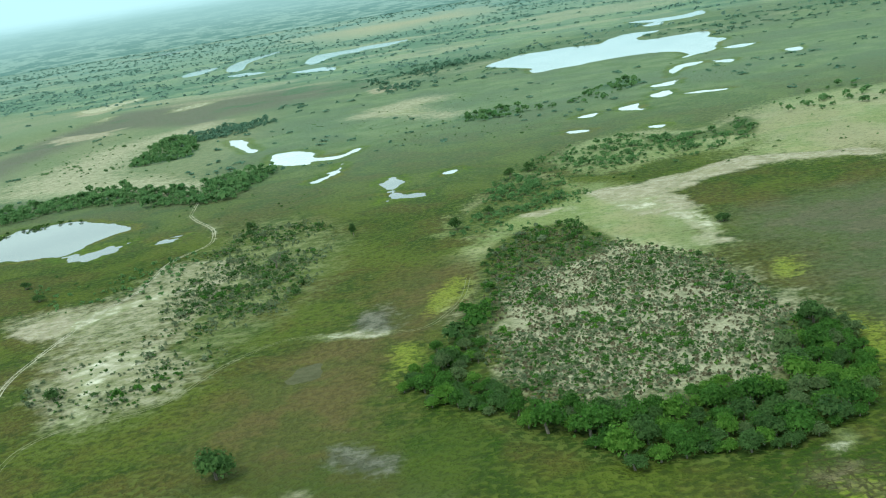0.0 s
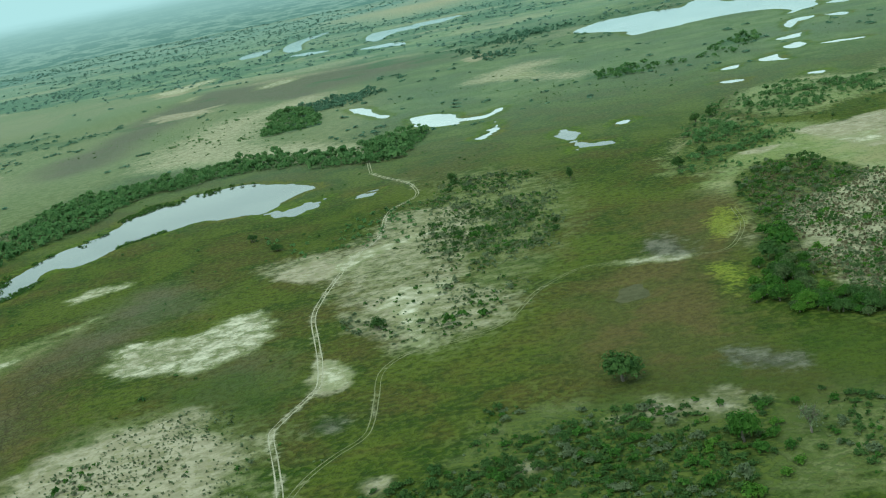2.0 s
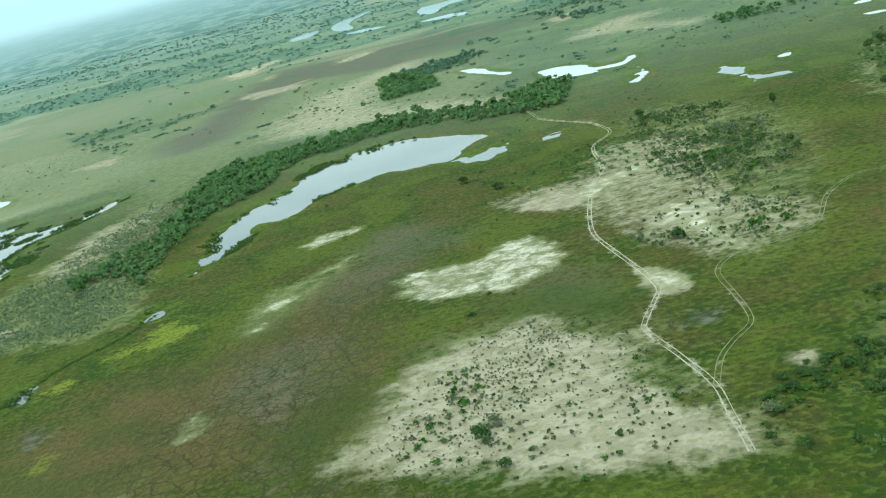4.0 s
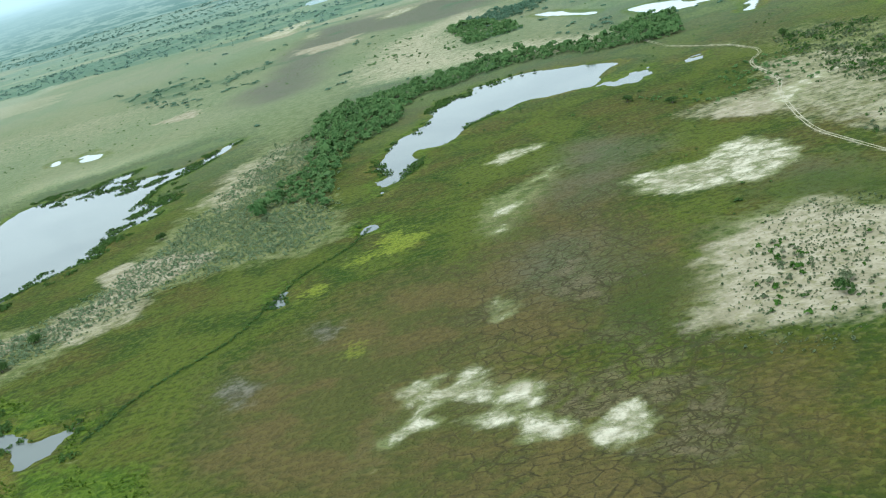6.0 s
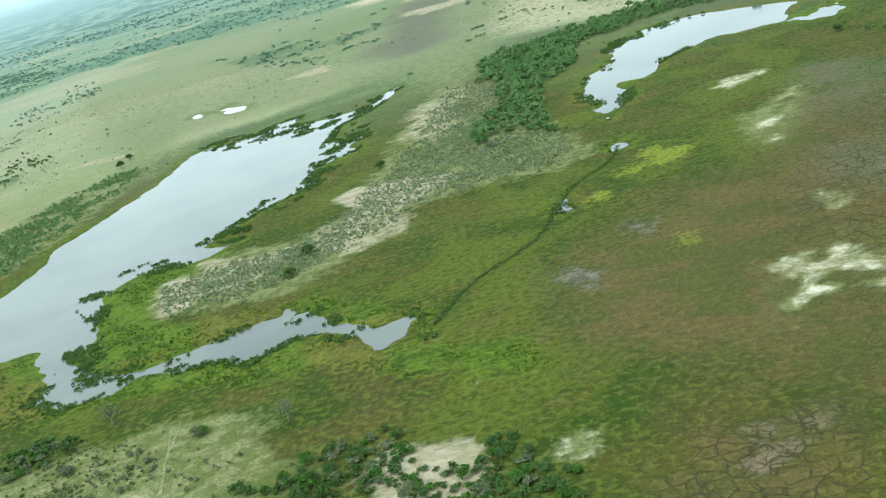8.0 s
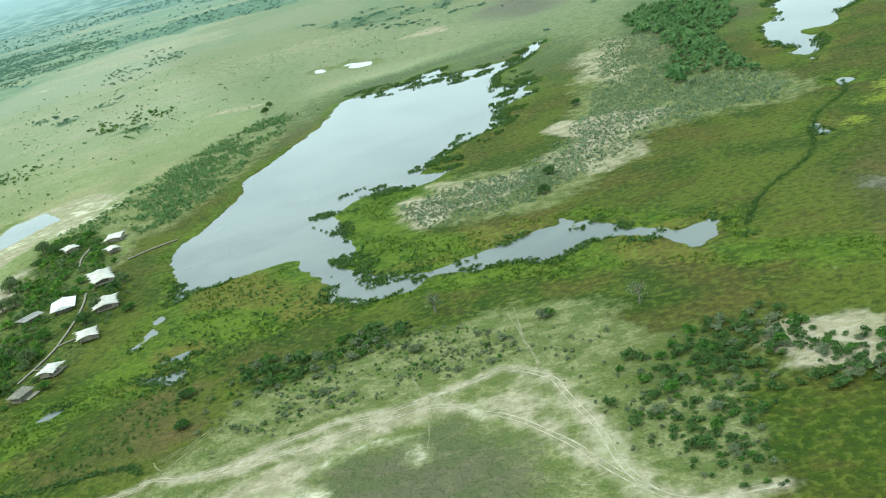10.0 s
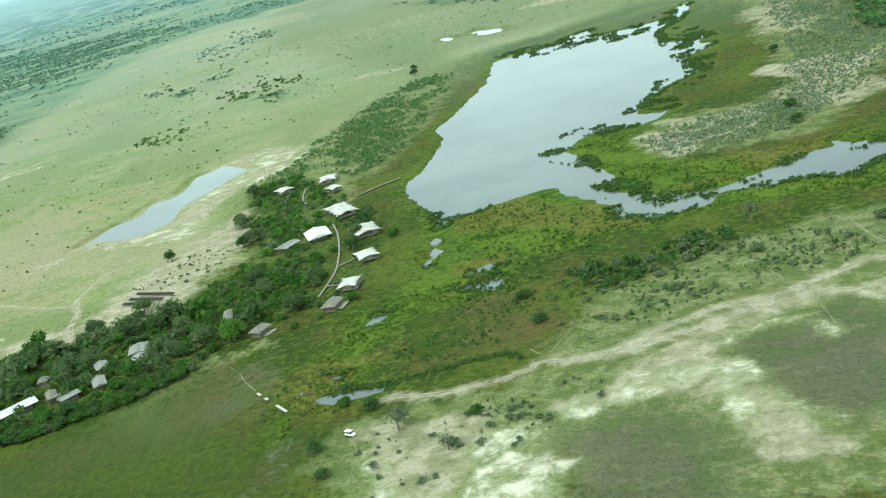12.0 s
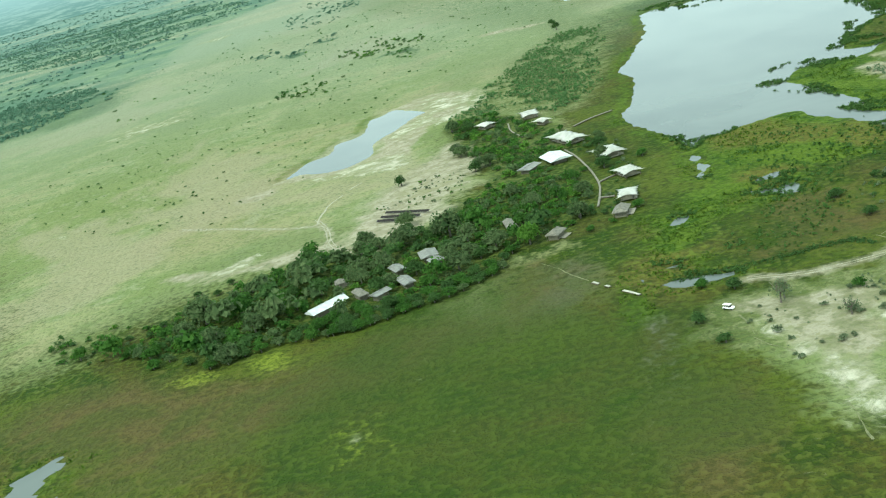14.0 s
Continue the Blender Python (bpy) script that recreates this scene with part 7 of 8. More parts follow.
def tree(x, y, radius, leaves, k, label, tall=1.0, group="", bare=False, name="tree"):
    z = float(at_plan(HIGH, x, y))
    root = new(name)
    root.empty_display_size = 0.5
    root.matrix_basis = Matrix.LocRotScale((x, y, z), Euler((0, 0, k * 1.7 + x)), (radius, radius, radius * tall))
    tagged(root, label, "tree", group)
    part("trunk", (BARE_TRUNKS[k % 2] if bare else TRUNKS[k % 4]), root)
    if not bare:
        part("crown", tree_crown(leaves, k), root)
    else:
        thin = TREE_CROWNS[k][len(TREE_CROWNS[k]) // 8::5]
        if ("bare", k) not in CROWN_DATA:
            CROWN_DATA["bare", k] = quads_mesh("crown", thin, LEAF["grey"], np.zeros(len(thin)))
        part("crown", CROWN_DATA["bare", k], root, "thin grey-green crown")
    return root


def scattered(area, size, leaves, curve, rng, taken, keep_off=()):
    """Places in a patch, none too near to another, none in the water or on a building."""
    lo, hi = curve.min(0), curve.max(0)
    count = int((hi[0] - lo[0]) * (hi[1] - lo[1]) / area * (2.0 if size > 1.5 and area < 20 else 1.0))
    x, y = lo[0] + rng.random(count) * (hi[0] - lo[0]), lo[1] + rng.random(count) * (hi[1] - lo[1])
    edge = inward(curve, x, y) + rough(x, y, 16, 21) * 9
    far = np.median(curve[:, 1]) > 520 and leaves != "green"
    patch = rough(x / 1.4, y, 42, 88, 4) if far else rough(x, y, 13, 88, 3) + (rough(x, y, 34, 89, 3) * 0.8 if size < 1.8 and leaves == "dark" else 0)
    good = (edge > rng.random(count) * (3 if size > 1.8 else 8)) & (patch > (0.0 if far else -0.42 if size > 1.8 else -0.3 if leaves == "dead" or leaves == "sage" or leaves == "grey" and size < 0.47 else -0.12) + 0.3 * (rng.random(count) - 0.5)) & (at_plan(DEPTH, x, y) < -1.5) & (at_plan(MASKS["track"], x, y) < 0.45)
    made = []
    for px, py in zip(x[good], y[good]):
        r = size * math.exp(min(max(rng.normal() * 0.36, -0.8), 0.6))
        if any((px - bx) ** 2 + (py - by) ** 2 < (br + r * 0.5) ** 2 for bx, by, br in keep_off):
            continue
        cell = (int(px // 8), int(py // 8))
        close = False
        for i in (-1, 0, 1):
            for j in (-1, 0, 1):
                for ox, oy, orad in taken.get((cell[0] + i, cell[1] + j), ()):
                    if (px - ox) ** 2 + (py - oy) ** 2 < (0.55 * (r + orad)) ** 2:
                        close = True
        if not close:
            taken.setdefault(cell, []).append((px, py, r))
            made.append((px, py, r, 0.8 + 0.5 * rng.random()))
    return made



def MASKS_AT(key, x, y):
    return at_plan(MASKS[key], x, y)


LEAF_SHADES = {"green": ("green", "dark", "green", "bright", "green", "dark", "camp", "bright", "green"), "dark": ("dark", "dark", "grey", "dark", "green"), "camp": ("camp", "dark", "green")}
LONE_TREES = []
LONE_TREES.append(("shade", 4.31, "dark", 1.15, [(-70.4, 204.9)]))
LONE_TREES.append(("round", 2.29, "dark", 1.0, [(-171.1, 405.3), (-120.8, 269.1)]))
LONE_TREES.append(("tall", 1.67, "dark", 2.6, [(-51.1, 405.9)]))
LONE_TREES.append(("round", 2.64, "dark", 1.3, [(22.9, 484.1), (-14.3, 389.5), (-94, 448.5), (13.4, 473.9)]))
LONE_TREES.append(("bush", 2.64, "dark", 0.8, [(-1.3, 407.4), (66.1, 340.4), (-159.3, 382.5)]))
LONE_TREES.append(("thin", 3.7, "grey", 1.2, [(-76.4, 375.8)]))
LONE_TREES.append(("round", 3.17, "green", 1.5, [(-57, 168.8)]))
LONE_TREES.append(("thin", 2.82, "grey", 1.5, [(-46.1, 167.5)]))
LONE_TREES.append(("thin", 2.55, "grey", 1.6, [(-415.2, 202.8), (-371, 177.9)]))
LONE_TREES.append(("round", 2.29, "dark", 1.0, [(-376.9, 299.6), (-380.7, 279.6), (-355.5, 393.5)]))
LONE_TREES.append(("bush", 1.94, "grey", 0.8, [(-391.4, 183), (-313.4, 375), (-419.7, 181.6)]))
LONE_TREES.append(("thin", 2.55, "grey", 1.6, [(-500.9, 133.9)]))
LONE_TREES.append(("thin", 2.11, "grey", 1.5, [(-499.6, 135.7), (-491, 121.1)]))
LONE_TREES.append(("round", 2.82, "dark", 1.3, [(-508.5, 583.2)]))
LONE_TREES.append(("bush", 1.67, "green", 0.9, [(-390.1, 183), (-472.3, 188.8), (-470.2, 171.6), (-485.5, 133.1), (-507.3, 270.4), (-506.9, 148.5)]))
LONE_TREES.append(("round", 2.64, "dark", 1.2, [(-587, 304.5), (-509.1, 606)]))
LONE_TREES.append(("bush", 1.94, "dark", 0.9, [(-472.9, 187.7), (-470.5, 171.1), (-517.2, 134), (-514.5, 122.3), (-507.1, 146.8)]))
LONE_TREES.append(("shade", 3.7, "camp", 1.1, [(-623.5, 174.3), (-613.8, 228.9), (-619.7, 190.7), (-594.1, 216), (-587.7, 216.1), (-563.7, 222.8), (-556, 211.8), (-582.9, 251.9), (-594.6, 241.5)]))
LONE_TREES.append(("shade", 2.82, "green", 1.0, [(-653.8, 195.1), (-647.3, 188.5), (-671.1, 201.9)]))
LONE_TREES.append(("thin", 2.64, "camp", 1.3, [(-566.7, 331.3), (-559.1, 306.6)]))
LONE_TREES.append(("shade", 2.82, "camp", 1.2, [(-567.2, 332.1), (-559.1, 302.4), (-517.6, 300.3), (-519.1, 275.6), (-550.1, 257.7), (-528.9, 241.5), (-532.6, 221.4)]))
# bushes added in the far shallows to stand in for dark reflections
LONE_TREES.append(("bush", 1.32, "reed", 0.8, [(-233.8, 534.2), (-223, 539.4), (-216.7, 543.8), (-200.7, 549.4), (-195, 547), (-188.8, 543.9)]))
LONE_TREES.append(("round", 2.29, "dark", 1.2, [(-56.8, 170.6)]))
LONE_TREES.append(("thin", 1.94, "grey", 1.5, [(-45.1, 171.1)]))
LONE_TREES.append(("round", 1.23, "dark", 1.2, [(22.1, 481.8), (14.7, 481.5), (66.3, 341.1)]))
LONE_TREES.append(("shade", 2.9, "dark", 1.1, [(-518.2, 291.4), (-520.2, 264.6), (-562, 367.2), (-560.5, 298.6), (-582.2, 242.4), (-587.9, 199), (-578, 205.3), (-583.7, 183.8), (-594.3, 178.3), (-574, 232.4)]))
LONE_TREES.append(("shade", 3.3, "camp", 1.1, [(-569.3, 373.8), (-565.5, 326.1), (-555.3, 303.8), (-532.4, 220.1), (-544, 241.6), (-595.4, 232.6), (-611.2, 227.5), (-593.3, 209), (-563.1, 208.3), (-568.7, 212.6)]))
LONE_TREES.append(("shade", 2.7, "green", 1, [(-530.7, 259.4), (-536.8, 244.5), (-548.1, 227), (-573.8, 193.9), (-601.9, 180.9), (-609.9, 200.2)]))
LONE_TREES.append(("bush", 1.9, "green", 0.9, [(-507.8, 268.1), (-528.4, 247), (-513.1, 151.8), (-516.4, 217.9)]))
LONE_TREES.append(("bush", 2.2, "green", 0.9, [(-644.9, 182.1), (-628, 172.7), (-615.7, 175.9), (-602.9, 176), (-591, 176), (-579.9, 180.2), (-568.9, 183), (-557.9, 190.3)]))
LONE_TREES.append(("bush", 1.8, "camp", 0.9, [(-641.3, 184.3), (-623.7, 173), (-611.7, 177.8), (-598.9, 175.8), (-587.4, 177.4), (-576.3, 180.9), (-565.2, 184.5), (-554.9, 194.1)]))
LONE_TREES.append(("bush", 2, "dark", 0.9, [(-634.8, 179.2), (-620, 175.6), (-607.3, 177.3), (-594.9, 175.5), (-583.5, 178.7), (-572.6, 181.5), (-561.4, 187.7)]))
LONE_TREES.append(("bush", 1.5, "green", 0.9, [(-534.4, 243.7), (-530.1, 252.7), (-530.8, 206.8), (-535.1, 215.5), (-539.2, 216.3), (-526.5, 266.6), (-522.7, 217.5), (-539.5, 279.6), (-553.1, 293.4), (-556.6, 274.4), (-549.4, 267.6)]))
LONE_TREES.append(("bush", 1.4, "dark", 0.9, [(-645.5, 234.1), (-638.6, 230.4), (-640.6, 209.6), (-650.6, 213.7), (-643.8, 209.5), (-652.9, 206.9), (-659.1, 208.6), (-654.4, 198.1), (-635.9, 238.2), (-619, 231.4), (-662.7, 208.8)]))
LONE_TREES.append(("shade", 2.4, "green", 1, [(-614.1, 229.5), (-608.3, 230.3), (-615.6, 211.8), (-598.1, 183.9), (-590.9, 185.1)]))
LONE_TREES.append(("shade", 2.3, "green", 0.9, [(-596.2, 178.7), (-589.3, 181.1), (-581.6, 184.6), (-573.7, 187), (-565.8, 191), (-558.4, 197), (-552.1, 204.4)]))
LONE_TREES.append(("shade", 2.1, "dark", 0.9, [(-592.7, 179.5), (-585.1, 182.6), (-577.3, 184.9), (-569.4, 188.1), (-562.1, 194.4), (-554.5, 200.6)]))
LONE_TREES.append(("bush", 1.9, "green", 0.9, [(-588.4, 176.3), (-580.5, 179.5), (-572.1, 182.5), (-564.4, 187.8), (-556.4, 194.1), (-597.5, 175.4)]))
LONE_TREES.append(("bush", 1.7, "dark", 0.9, [(-584.2, 177.4), (-576.6, 180.8), (-568.1, 185.4), (-560.1, 190.7), (-592.5, 175.2)]))

# ---------- the camp: kind, x, y, length, width, turn ----------
CAMP = []
CAMP.append(("safari_tent", -537.7, 364.6, 9.3, 5.7, 94))
CAMP.append(("safari_tent", -533.6, 346.0, 6.1, 4.0, 125))
CAMP.append(("safari_tent", -555.4, 364.5, 7.0, 5.0, 124))
CAMP.append(("great_tent", -527.5, 309.7, 15.6, 6.6, 113))
CAMP.append(("sheet_roof", -533.4, 287.1, 10.2, 6.4, 106))
CAMP.append(("great_tent", -516.9, 277.5, 10.4, 6.5, 107))
CAMP.append(("safari_tent", -514.7, 250.5, 8.0, 5.2, 108))
CAMP.append(("safari_tent", -517.9, 227.6, 7.2, 4.6, 81))
CAMP.append(("thatch", -521.5, 214.6, 7.0, 4.7, 73))
CAMP.append(("shed", -542.7, 281.9, 6.7, 4.5, 55))
CAMP.append(("thatch", -539.9, 208.3, 5.8, 4.4, 58))
CAMP.append(("thatch", -551.7, 225.8, 8.4, 3.1, 98))
CAMP.append(("shed", -574.8, 216.3, 6.4, 4.2, 101))
CAMP.append(("shed", -572.5, 209.8, 3.9, 3.6, 108))
CAMP.append(("shed", -583.2, 210.4, 5.6, 2.9, 116))
CAMP.append(("shed", -580.3, 198.7, 6.7, 2.9, 113))
CAMP.append(("longshed", -601.0, 193.8, 8.2, 4.2, 41))
CAMP.append(("thatch", -599.3, 210.4, 3.6, 3.2, 102))
CAMP.append(("thatch", -592.5, 197.6, 7.1, 3.1, 116))
CAMP.append(("shed", -586.9, 194.2, 4.8, 2.9, 44))
CAMP_CLEAR = [(cx, cy, 0.33 * (cl + cw)) for ck, cx, cy, cl, cw, ct in CAMP] + [(cx, cy - 4.5, 0.30 * cl) for ck, cx, cy, cl, cw, ct in CAMP if "tent" in ck or ck in ("sheet_roof", "longshed")]
CAMP_CLEAR += [(cx + k * 3.0, cy - 3.5 + k * 2.2, 3.4) for ck, cx, cy, cl, cw, ct in CAMP if ck == "longshed" for k in (-1, 0, 1)] + [(cx, cy - 3.0, 2.2) for ck, cx, cy, cl, cw, ct in CAMP if ck in ("shed", "thatch")]
CAMP_CLEAR += [(px, py - 1.5, 1.6) for wn, ww, wp in WALKWAYS for px, py in rounded(wp, False, 3)]
CAMP_CLEAR += [(-583 + 5 * k, 268 - 4.2 * k, 4.5) for k in range(-1, 3)] + [(-591, 258, 4), (-510, 137.5, 2.5), (-584, 262, 5)]

# ---------- planting ----------
LABELS = {
    "shade": "broad dark-green shade tree with a dense crown", "round": "round-crowned dark green tree standing in the grass",
    "tall": "tall narrow dark-green tree standing alone on the floodplain", "bush": "low spreading green bush on pale grass",
    "thin": "half-bare grey tree with thin branches",
}
rng_plan = np.random.default_rng(7)
taken_spots = {}
KEEP_OFF = [(bx, by, br) for bx, by, br in CAMP_CLEAR]
tree_count = 0
for kind, radius, leaves, tall, spots in LONE_TREES:
    for tx, ty in spots:
        tree_count += 1
        tree(tx, ty, radius * (0.92 + 0.16 * rng_plan.random()), leaves, tree_count % 6, LABELS[kind], tall, bare=(kind == "thin"),
             name="bush" if kind == "bush" else "tree")
        taken_spots.setdefault((int(tx // 8), int(ty // 8)), []).append((tx, ty, radius * 0.8))

heaps = {}
for area, size, leaves, curve in GROVES:
    spots = scattered(area, size, leaves, curve, rng_plan, taken_spots, KEEP_OFF)
    near_ = [s for s in spots if size >= 1.9 and (s[1] < 262 and s[0] > -100 or leaves == "camp")]
    for n, (tx, ty, r, h) in enumerate(near_):
        if tree_count >= 430:
            break
        tree_count += 1
        where = "in the camp's grove" if leaves == "camp" else "on the rim of the wooded island"
        shade = ("camp", "dark", "green", "camp", "dark", "bright", "camp")[n % 7] if leaves == "camp" else LEAF_SHADES[leaves][n % len(LEAF_SHADES[leaves])]
        tree(tx, ty, r, shade, n % 6, {"green": "fresh green", "dark": "dark green", "camp": "dull olive-green", "bright": "bright yellow-green"}[shade] + " broadleaf tree " + where, h,
             "trees of the camp" if leaves == "camp" else "trees of the island")
        spots.remove((tx, ty, r, h))
    family = "wood" if size >= 1.9 else "bush" if size >= 1.0 else "scrub" if size >= 0.5 else "tuft"
    if family in ("bush", "scrub") and size > 0.7 and np.median(curve[:, 1]) < 190:
        family = "near"
    if family == "wood" and np.median(curve[:, 1]) > 400:
        family = "mid"
    # farther groves switch to the leaf colours with haze mixed in
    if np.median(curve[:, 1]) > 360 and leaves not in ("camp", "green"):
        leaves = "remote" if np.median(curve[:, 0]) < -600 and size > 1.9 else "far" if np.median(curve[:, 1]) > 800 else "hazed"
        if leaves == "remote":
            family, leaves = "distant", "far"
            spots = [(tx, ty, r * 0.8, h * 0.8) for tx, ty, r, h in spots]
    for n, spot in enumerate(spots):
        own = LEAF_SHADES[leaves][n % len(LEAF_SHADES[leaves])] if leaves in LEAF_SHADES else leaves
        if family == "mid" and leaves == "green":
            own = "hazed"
        if family == "scrub":
            own = ("grey", "dark", "grey", "green")[n % 4] if own in ("dark", "grey") else own
        heaps.setdefault((family, own), []).append(spot)

# single shrubs, thinly strewn over grass and sand
count = 5200
sx, sy = -800 + rng_plan.random(count) * 1060, 70 + rng_plan.random(count) ** 1.3 * 1000
lone = rough(sx, sy, 90, 77) + MASKS_AT("dry", sx, sy) * 0.22 - MASKS_AT("rust", sx, sy) * 0.4 - MASKS_AT("lush", sx, sy) * 0.3 - MASKS_AT("paths", sx, sy) * 0.3
ok = (lone > 0.13) & (at_plan(DEPTH, sx, sy) < -5) & (MASKS_AT("track", sx, sy) < 0.35) & (MASKS_AT("chalk", sx, sy) < 0.4)
ok &= np.array([all((px - bx) ** 2 + (py - by) ** 2 > (br + 2) ** 2 for bx, by, br in KEEP_OFF) for px, py in zip(sx, sy)])
heaps.setdefault(("scrub", "dark"), []).extend([(px, py, 0.55 + 0.7 * rng_plan.random() ** 2, 0.9) for px, py in zip(sx[ok], sy[ok])])

NAMES = {"wood": ("woodland", WOOD_CROWNS), "mid": ("woodland", MID_CROWNS), "distant": ("woodland", REMOTE_CROWNS), "bush": ("thicket", BUSH_CROWNS), "scrub": ("scrub", SMALL_CROWNS), "near": ("thicket", NEAR_CROWNS), "tuft": ("brush", TUFT_CROWNS)}
TONES = {"green": "fresh green", "bright": "bright yellow-green", "dark": "dark green", "grey": "grey-green", "sage": "pale grey-green", "camp": "olive-green", "dead": "dry brown", "reed": "rank green", "far": "haze-tinted distant", "hazed": "soft green hazy", "remote": "haze-paled remote"}
for n, ((family, leaves), spots) in enumerate(sorted(heaps.items())):
    name, shapes = NAMES[family]
    mass(name, TONES[leaves] + " " + {"woodland": "trees crowded along the water and islands", "thicket": "bushes standing close together on sandy ground", "scrub": "low shrubs strewn over sand and grass", "brush": "low tussocks and brush on open ground"}[name],
         name, shapes, spots, LEAF[leaves], 900 + n)

# tussocks of coarse grass on the nearer marsh
TUSSOCKS = [sprays(np.random.default_rng(860 + i), 4, lobed(np.random.default_rng(880 + i), 2, 0.5, 0.35), 0.55, 0.9) for i in range(6)]
count = 150000
gx, gy = -700 + rng_plan.random(count) * 770, 92 + rng_plan.random(count) ** 1.25 * 230
bare = sum(MASKS_AT(k, gx, gy) for k in ("sand", "chalk", "dry", "pale_green", "track", "wood", "far_tan"))
clumped = rough(gx, gy, 11, 83, 4) + rough(gx, gy, 45, 84, 3) * 0.8 + MASKS_AT("lush", gx, gy) * 0.12
ok = (bare < 0.3) & (MASKS_AT("lush", gx, gy) > 0.45) & (clumped > 0.06 + 0.14 * rng_plan.random(count)) & (at_plan(DEPTH, gx, gy) < -1.2)
tufts = [(px, py, 0.26 + 0.30 * rng_plan.random() ** 2, 0.8 + 0.5 * rng_plan.random()) for px, py in zip(gx[ok], gy[ok])]
mass("tussocks", "bright green tussocks of marsh grass beside the water", "grass", TUSSOCKS, tufts, LEAF["tussock"], 952)

# reeds along the water's edge and in its shallows
count = 230000
rx, ry = -560 + rng_plan.random(count) * 520, 150 + rng_plan.random(count) * 440
deep = at_plan(DEPTH, rx, ry)
reedy = rough(rx, ry, 15, 55, 3)
edge_ok = (deep > -2.6) & (deep < 0.6 + 7.0 * np.clip(reedy, 0, 1)) & (reedy > 0.03) & (rx < -215) & ~((rx < -458) & (ry > 285))
reeds = [(px, py, 0.40 + 0.45 * rng_plan.random(), 1.0) for px, py in zip(rx[edge_ok], ry[edge_ok])][:22000]
for bed in REEDBEDS:
    curve = rounded(bed, True, 3)
    lo, hi = curve.min(0), curve.max(0)
    n = int((hi - lo).prod() / 0.9)
    bx, by = lo[0] + rng_plan.random(n) * (hi[0] - lo[0]), lo[1] + rng_plan.random(n) * (hi[1] - lo[1])
    inner = (inward(curve, bx, by) + rough(bx, by, 9, 14) * 8 > 0) & (rough(bx, by, 7, 15, 4) > 0.09)
    reeds += [(px, py, 0.4 + 0.45 * rng_plan.random(), 1.0) for px, py in zip(bx[inner], by[inner])]
mass("reeds", "dark green reeds fringing the lagoons and pools", "reeds", REED_CROWNS, reeds, LEAF["reed"], 950)
# rank growth along the ditches
line_spots = []
for curve in DITCHES:
    for cx, cy in curve:
        for k in range(9):
            line_spots.append((cx + rng_plan.normal() * 0.4, cy + rng_plan.normal() * 0.75, 0.22 + 0.3 * rng_plan.random(), 0.9))
mass("ditch_reeds", "rank green growth along a narrow ditch", "reeds", REED_CROWNS, line_spots, LEAF["dark"], 951)

# the far plain: groves in bands, fewer and larger with distance
count = 36000
far_u = rng_plan.random(count)
fy = 600 + 3750 * far_u ** 1.9
fx = -320 + (rng_plan.random(count) - 0.5) * (1500 + fy * 1.15)
band = far_growth(fx, fy)
clear = np.maximum(MASKS_AT("dry", fx, fy), MASKS_AT("far_tan", fx, fy)) + MASKS_AT("peat", fx, fy) + MASKS_AT("sand", fx, fy)
want = np.clip((fy - 600) / 1100, 0, 1) * 0.12 - 0.04
ok = (band > 0.05 - want - rng_plan.random(count) ** 6 * 0.4) & (at_plan(DEPTH, fx, fy) < -5) & (clear < 0.35) & ((fy > 950 + 0.25 * fx) | (rng_plan.random(count) < 0.15))
far_spots = [(px, py, (0.9 + 1.4 * rng_plan.random()) * (1 + py / 1700), 0.7) for px, py in zip(fx[ok], fy[ok])]
mass("far_woodland", "distant woods in bands across the plain, tinted with haze", "woodland", FAR_CROWNS, [s for s in far_spots if s[1] < 1250], LEAF["far"], 960)
mass("remote_woodland", "remote woods near the horizon, paled with haze", "woodland", REMOTE_CROWNS, [s for s in far_spots if s[1] >= 1250], LEAF["remote"], 961)


# ---------- the camp ----------
CANVAS = plain_material("white_canvas", (0.56, 0.55, 0.50), (0.72, 0.71, 0.66), 1.6, 0.8)
# khaki with the shade of eaves and trees darkened into its colour
SHADED_KHAKI = plain_material("shaded_khaki_canvas", (0.085, 0.080, 0.055), (0.140, 0.130, 0.092), 0.8, 0.9)
DECKING = plain_material("weathered_decking", (0.150, 0.135, 0.100), (0.255, 0.235, 0.185), 0.7, 0.85)
THATCH = plain_material("grey_thatch", (0.105, 0.098, 0.078), (0.180, 0.170, 0.136), 0.6, 0.95, relief=0.8)
SHEET = plain_material("white_roof_sheet", (0.38, 0.40, 0.39), (0.54, 0.56, 0.55), 1.2, 0.6)
DULL_SHEET = plain_material("dull_grey_roof_sheet", (0.125, 0.126, 0.112), (0.205, 0.205, 0.184), 1.0, 0.75)
TIMBER = plain_material("dark_timber", (0.07, 0.055, 0.04), (0.14, 0.11, 0.08), 0.4, 0.8)
PANEL = plain_material("dark_solar_glass", (0.014, 0.012, 0.011), (0.028, 0.024, 0.021), 0.5, 0.75)
PANEL.node_tree.nodes["Principled BSDF"].inputs["Specular IOR Level"].default_value = 0.15
ALLOY = plain_material("grey_alloy_rail", (0.42, 0.43, 0.44), (0.55, 0.56, 0.57), 0.5, 0.4, 0.8)
WHITE_PAINT = plain_material("white_vehicle_paint", (0.72, 0.72, 0.70), (0.80, 0.80, 0.78), 0.6, 0.35)
RUBBER = plain_material("black_rubber", (0.018, 0.018, 0.018), (0.035, 0.034, 0.032), 0.2, 0.8)
DARK_GLASS = plain_material("dark_window_glass", (0.012, 0.014, 0.015), (0.02, 0.022, 0.024), 0.3, 0.1)
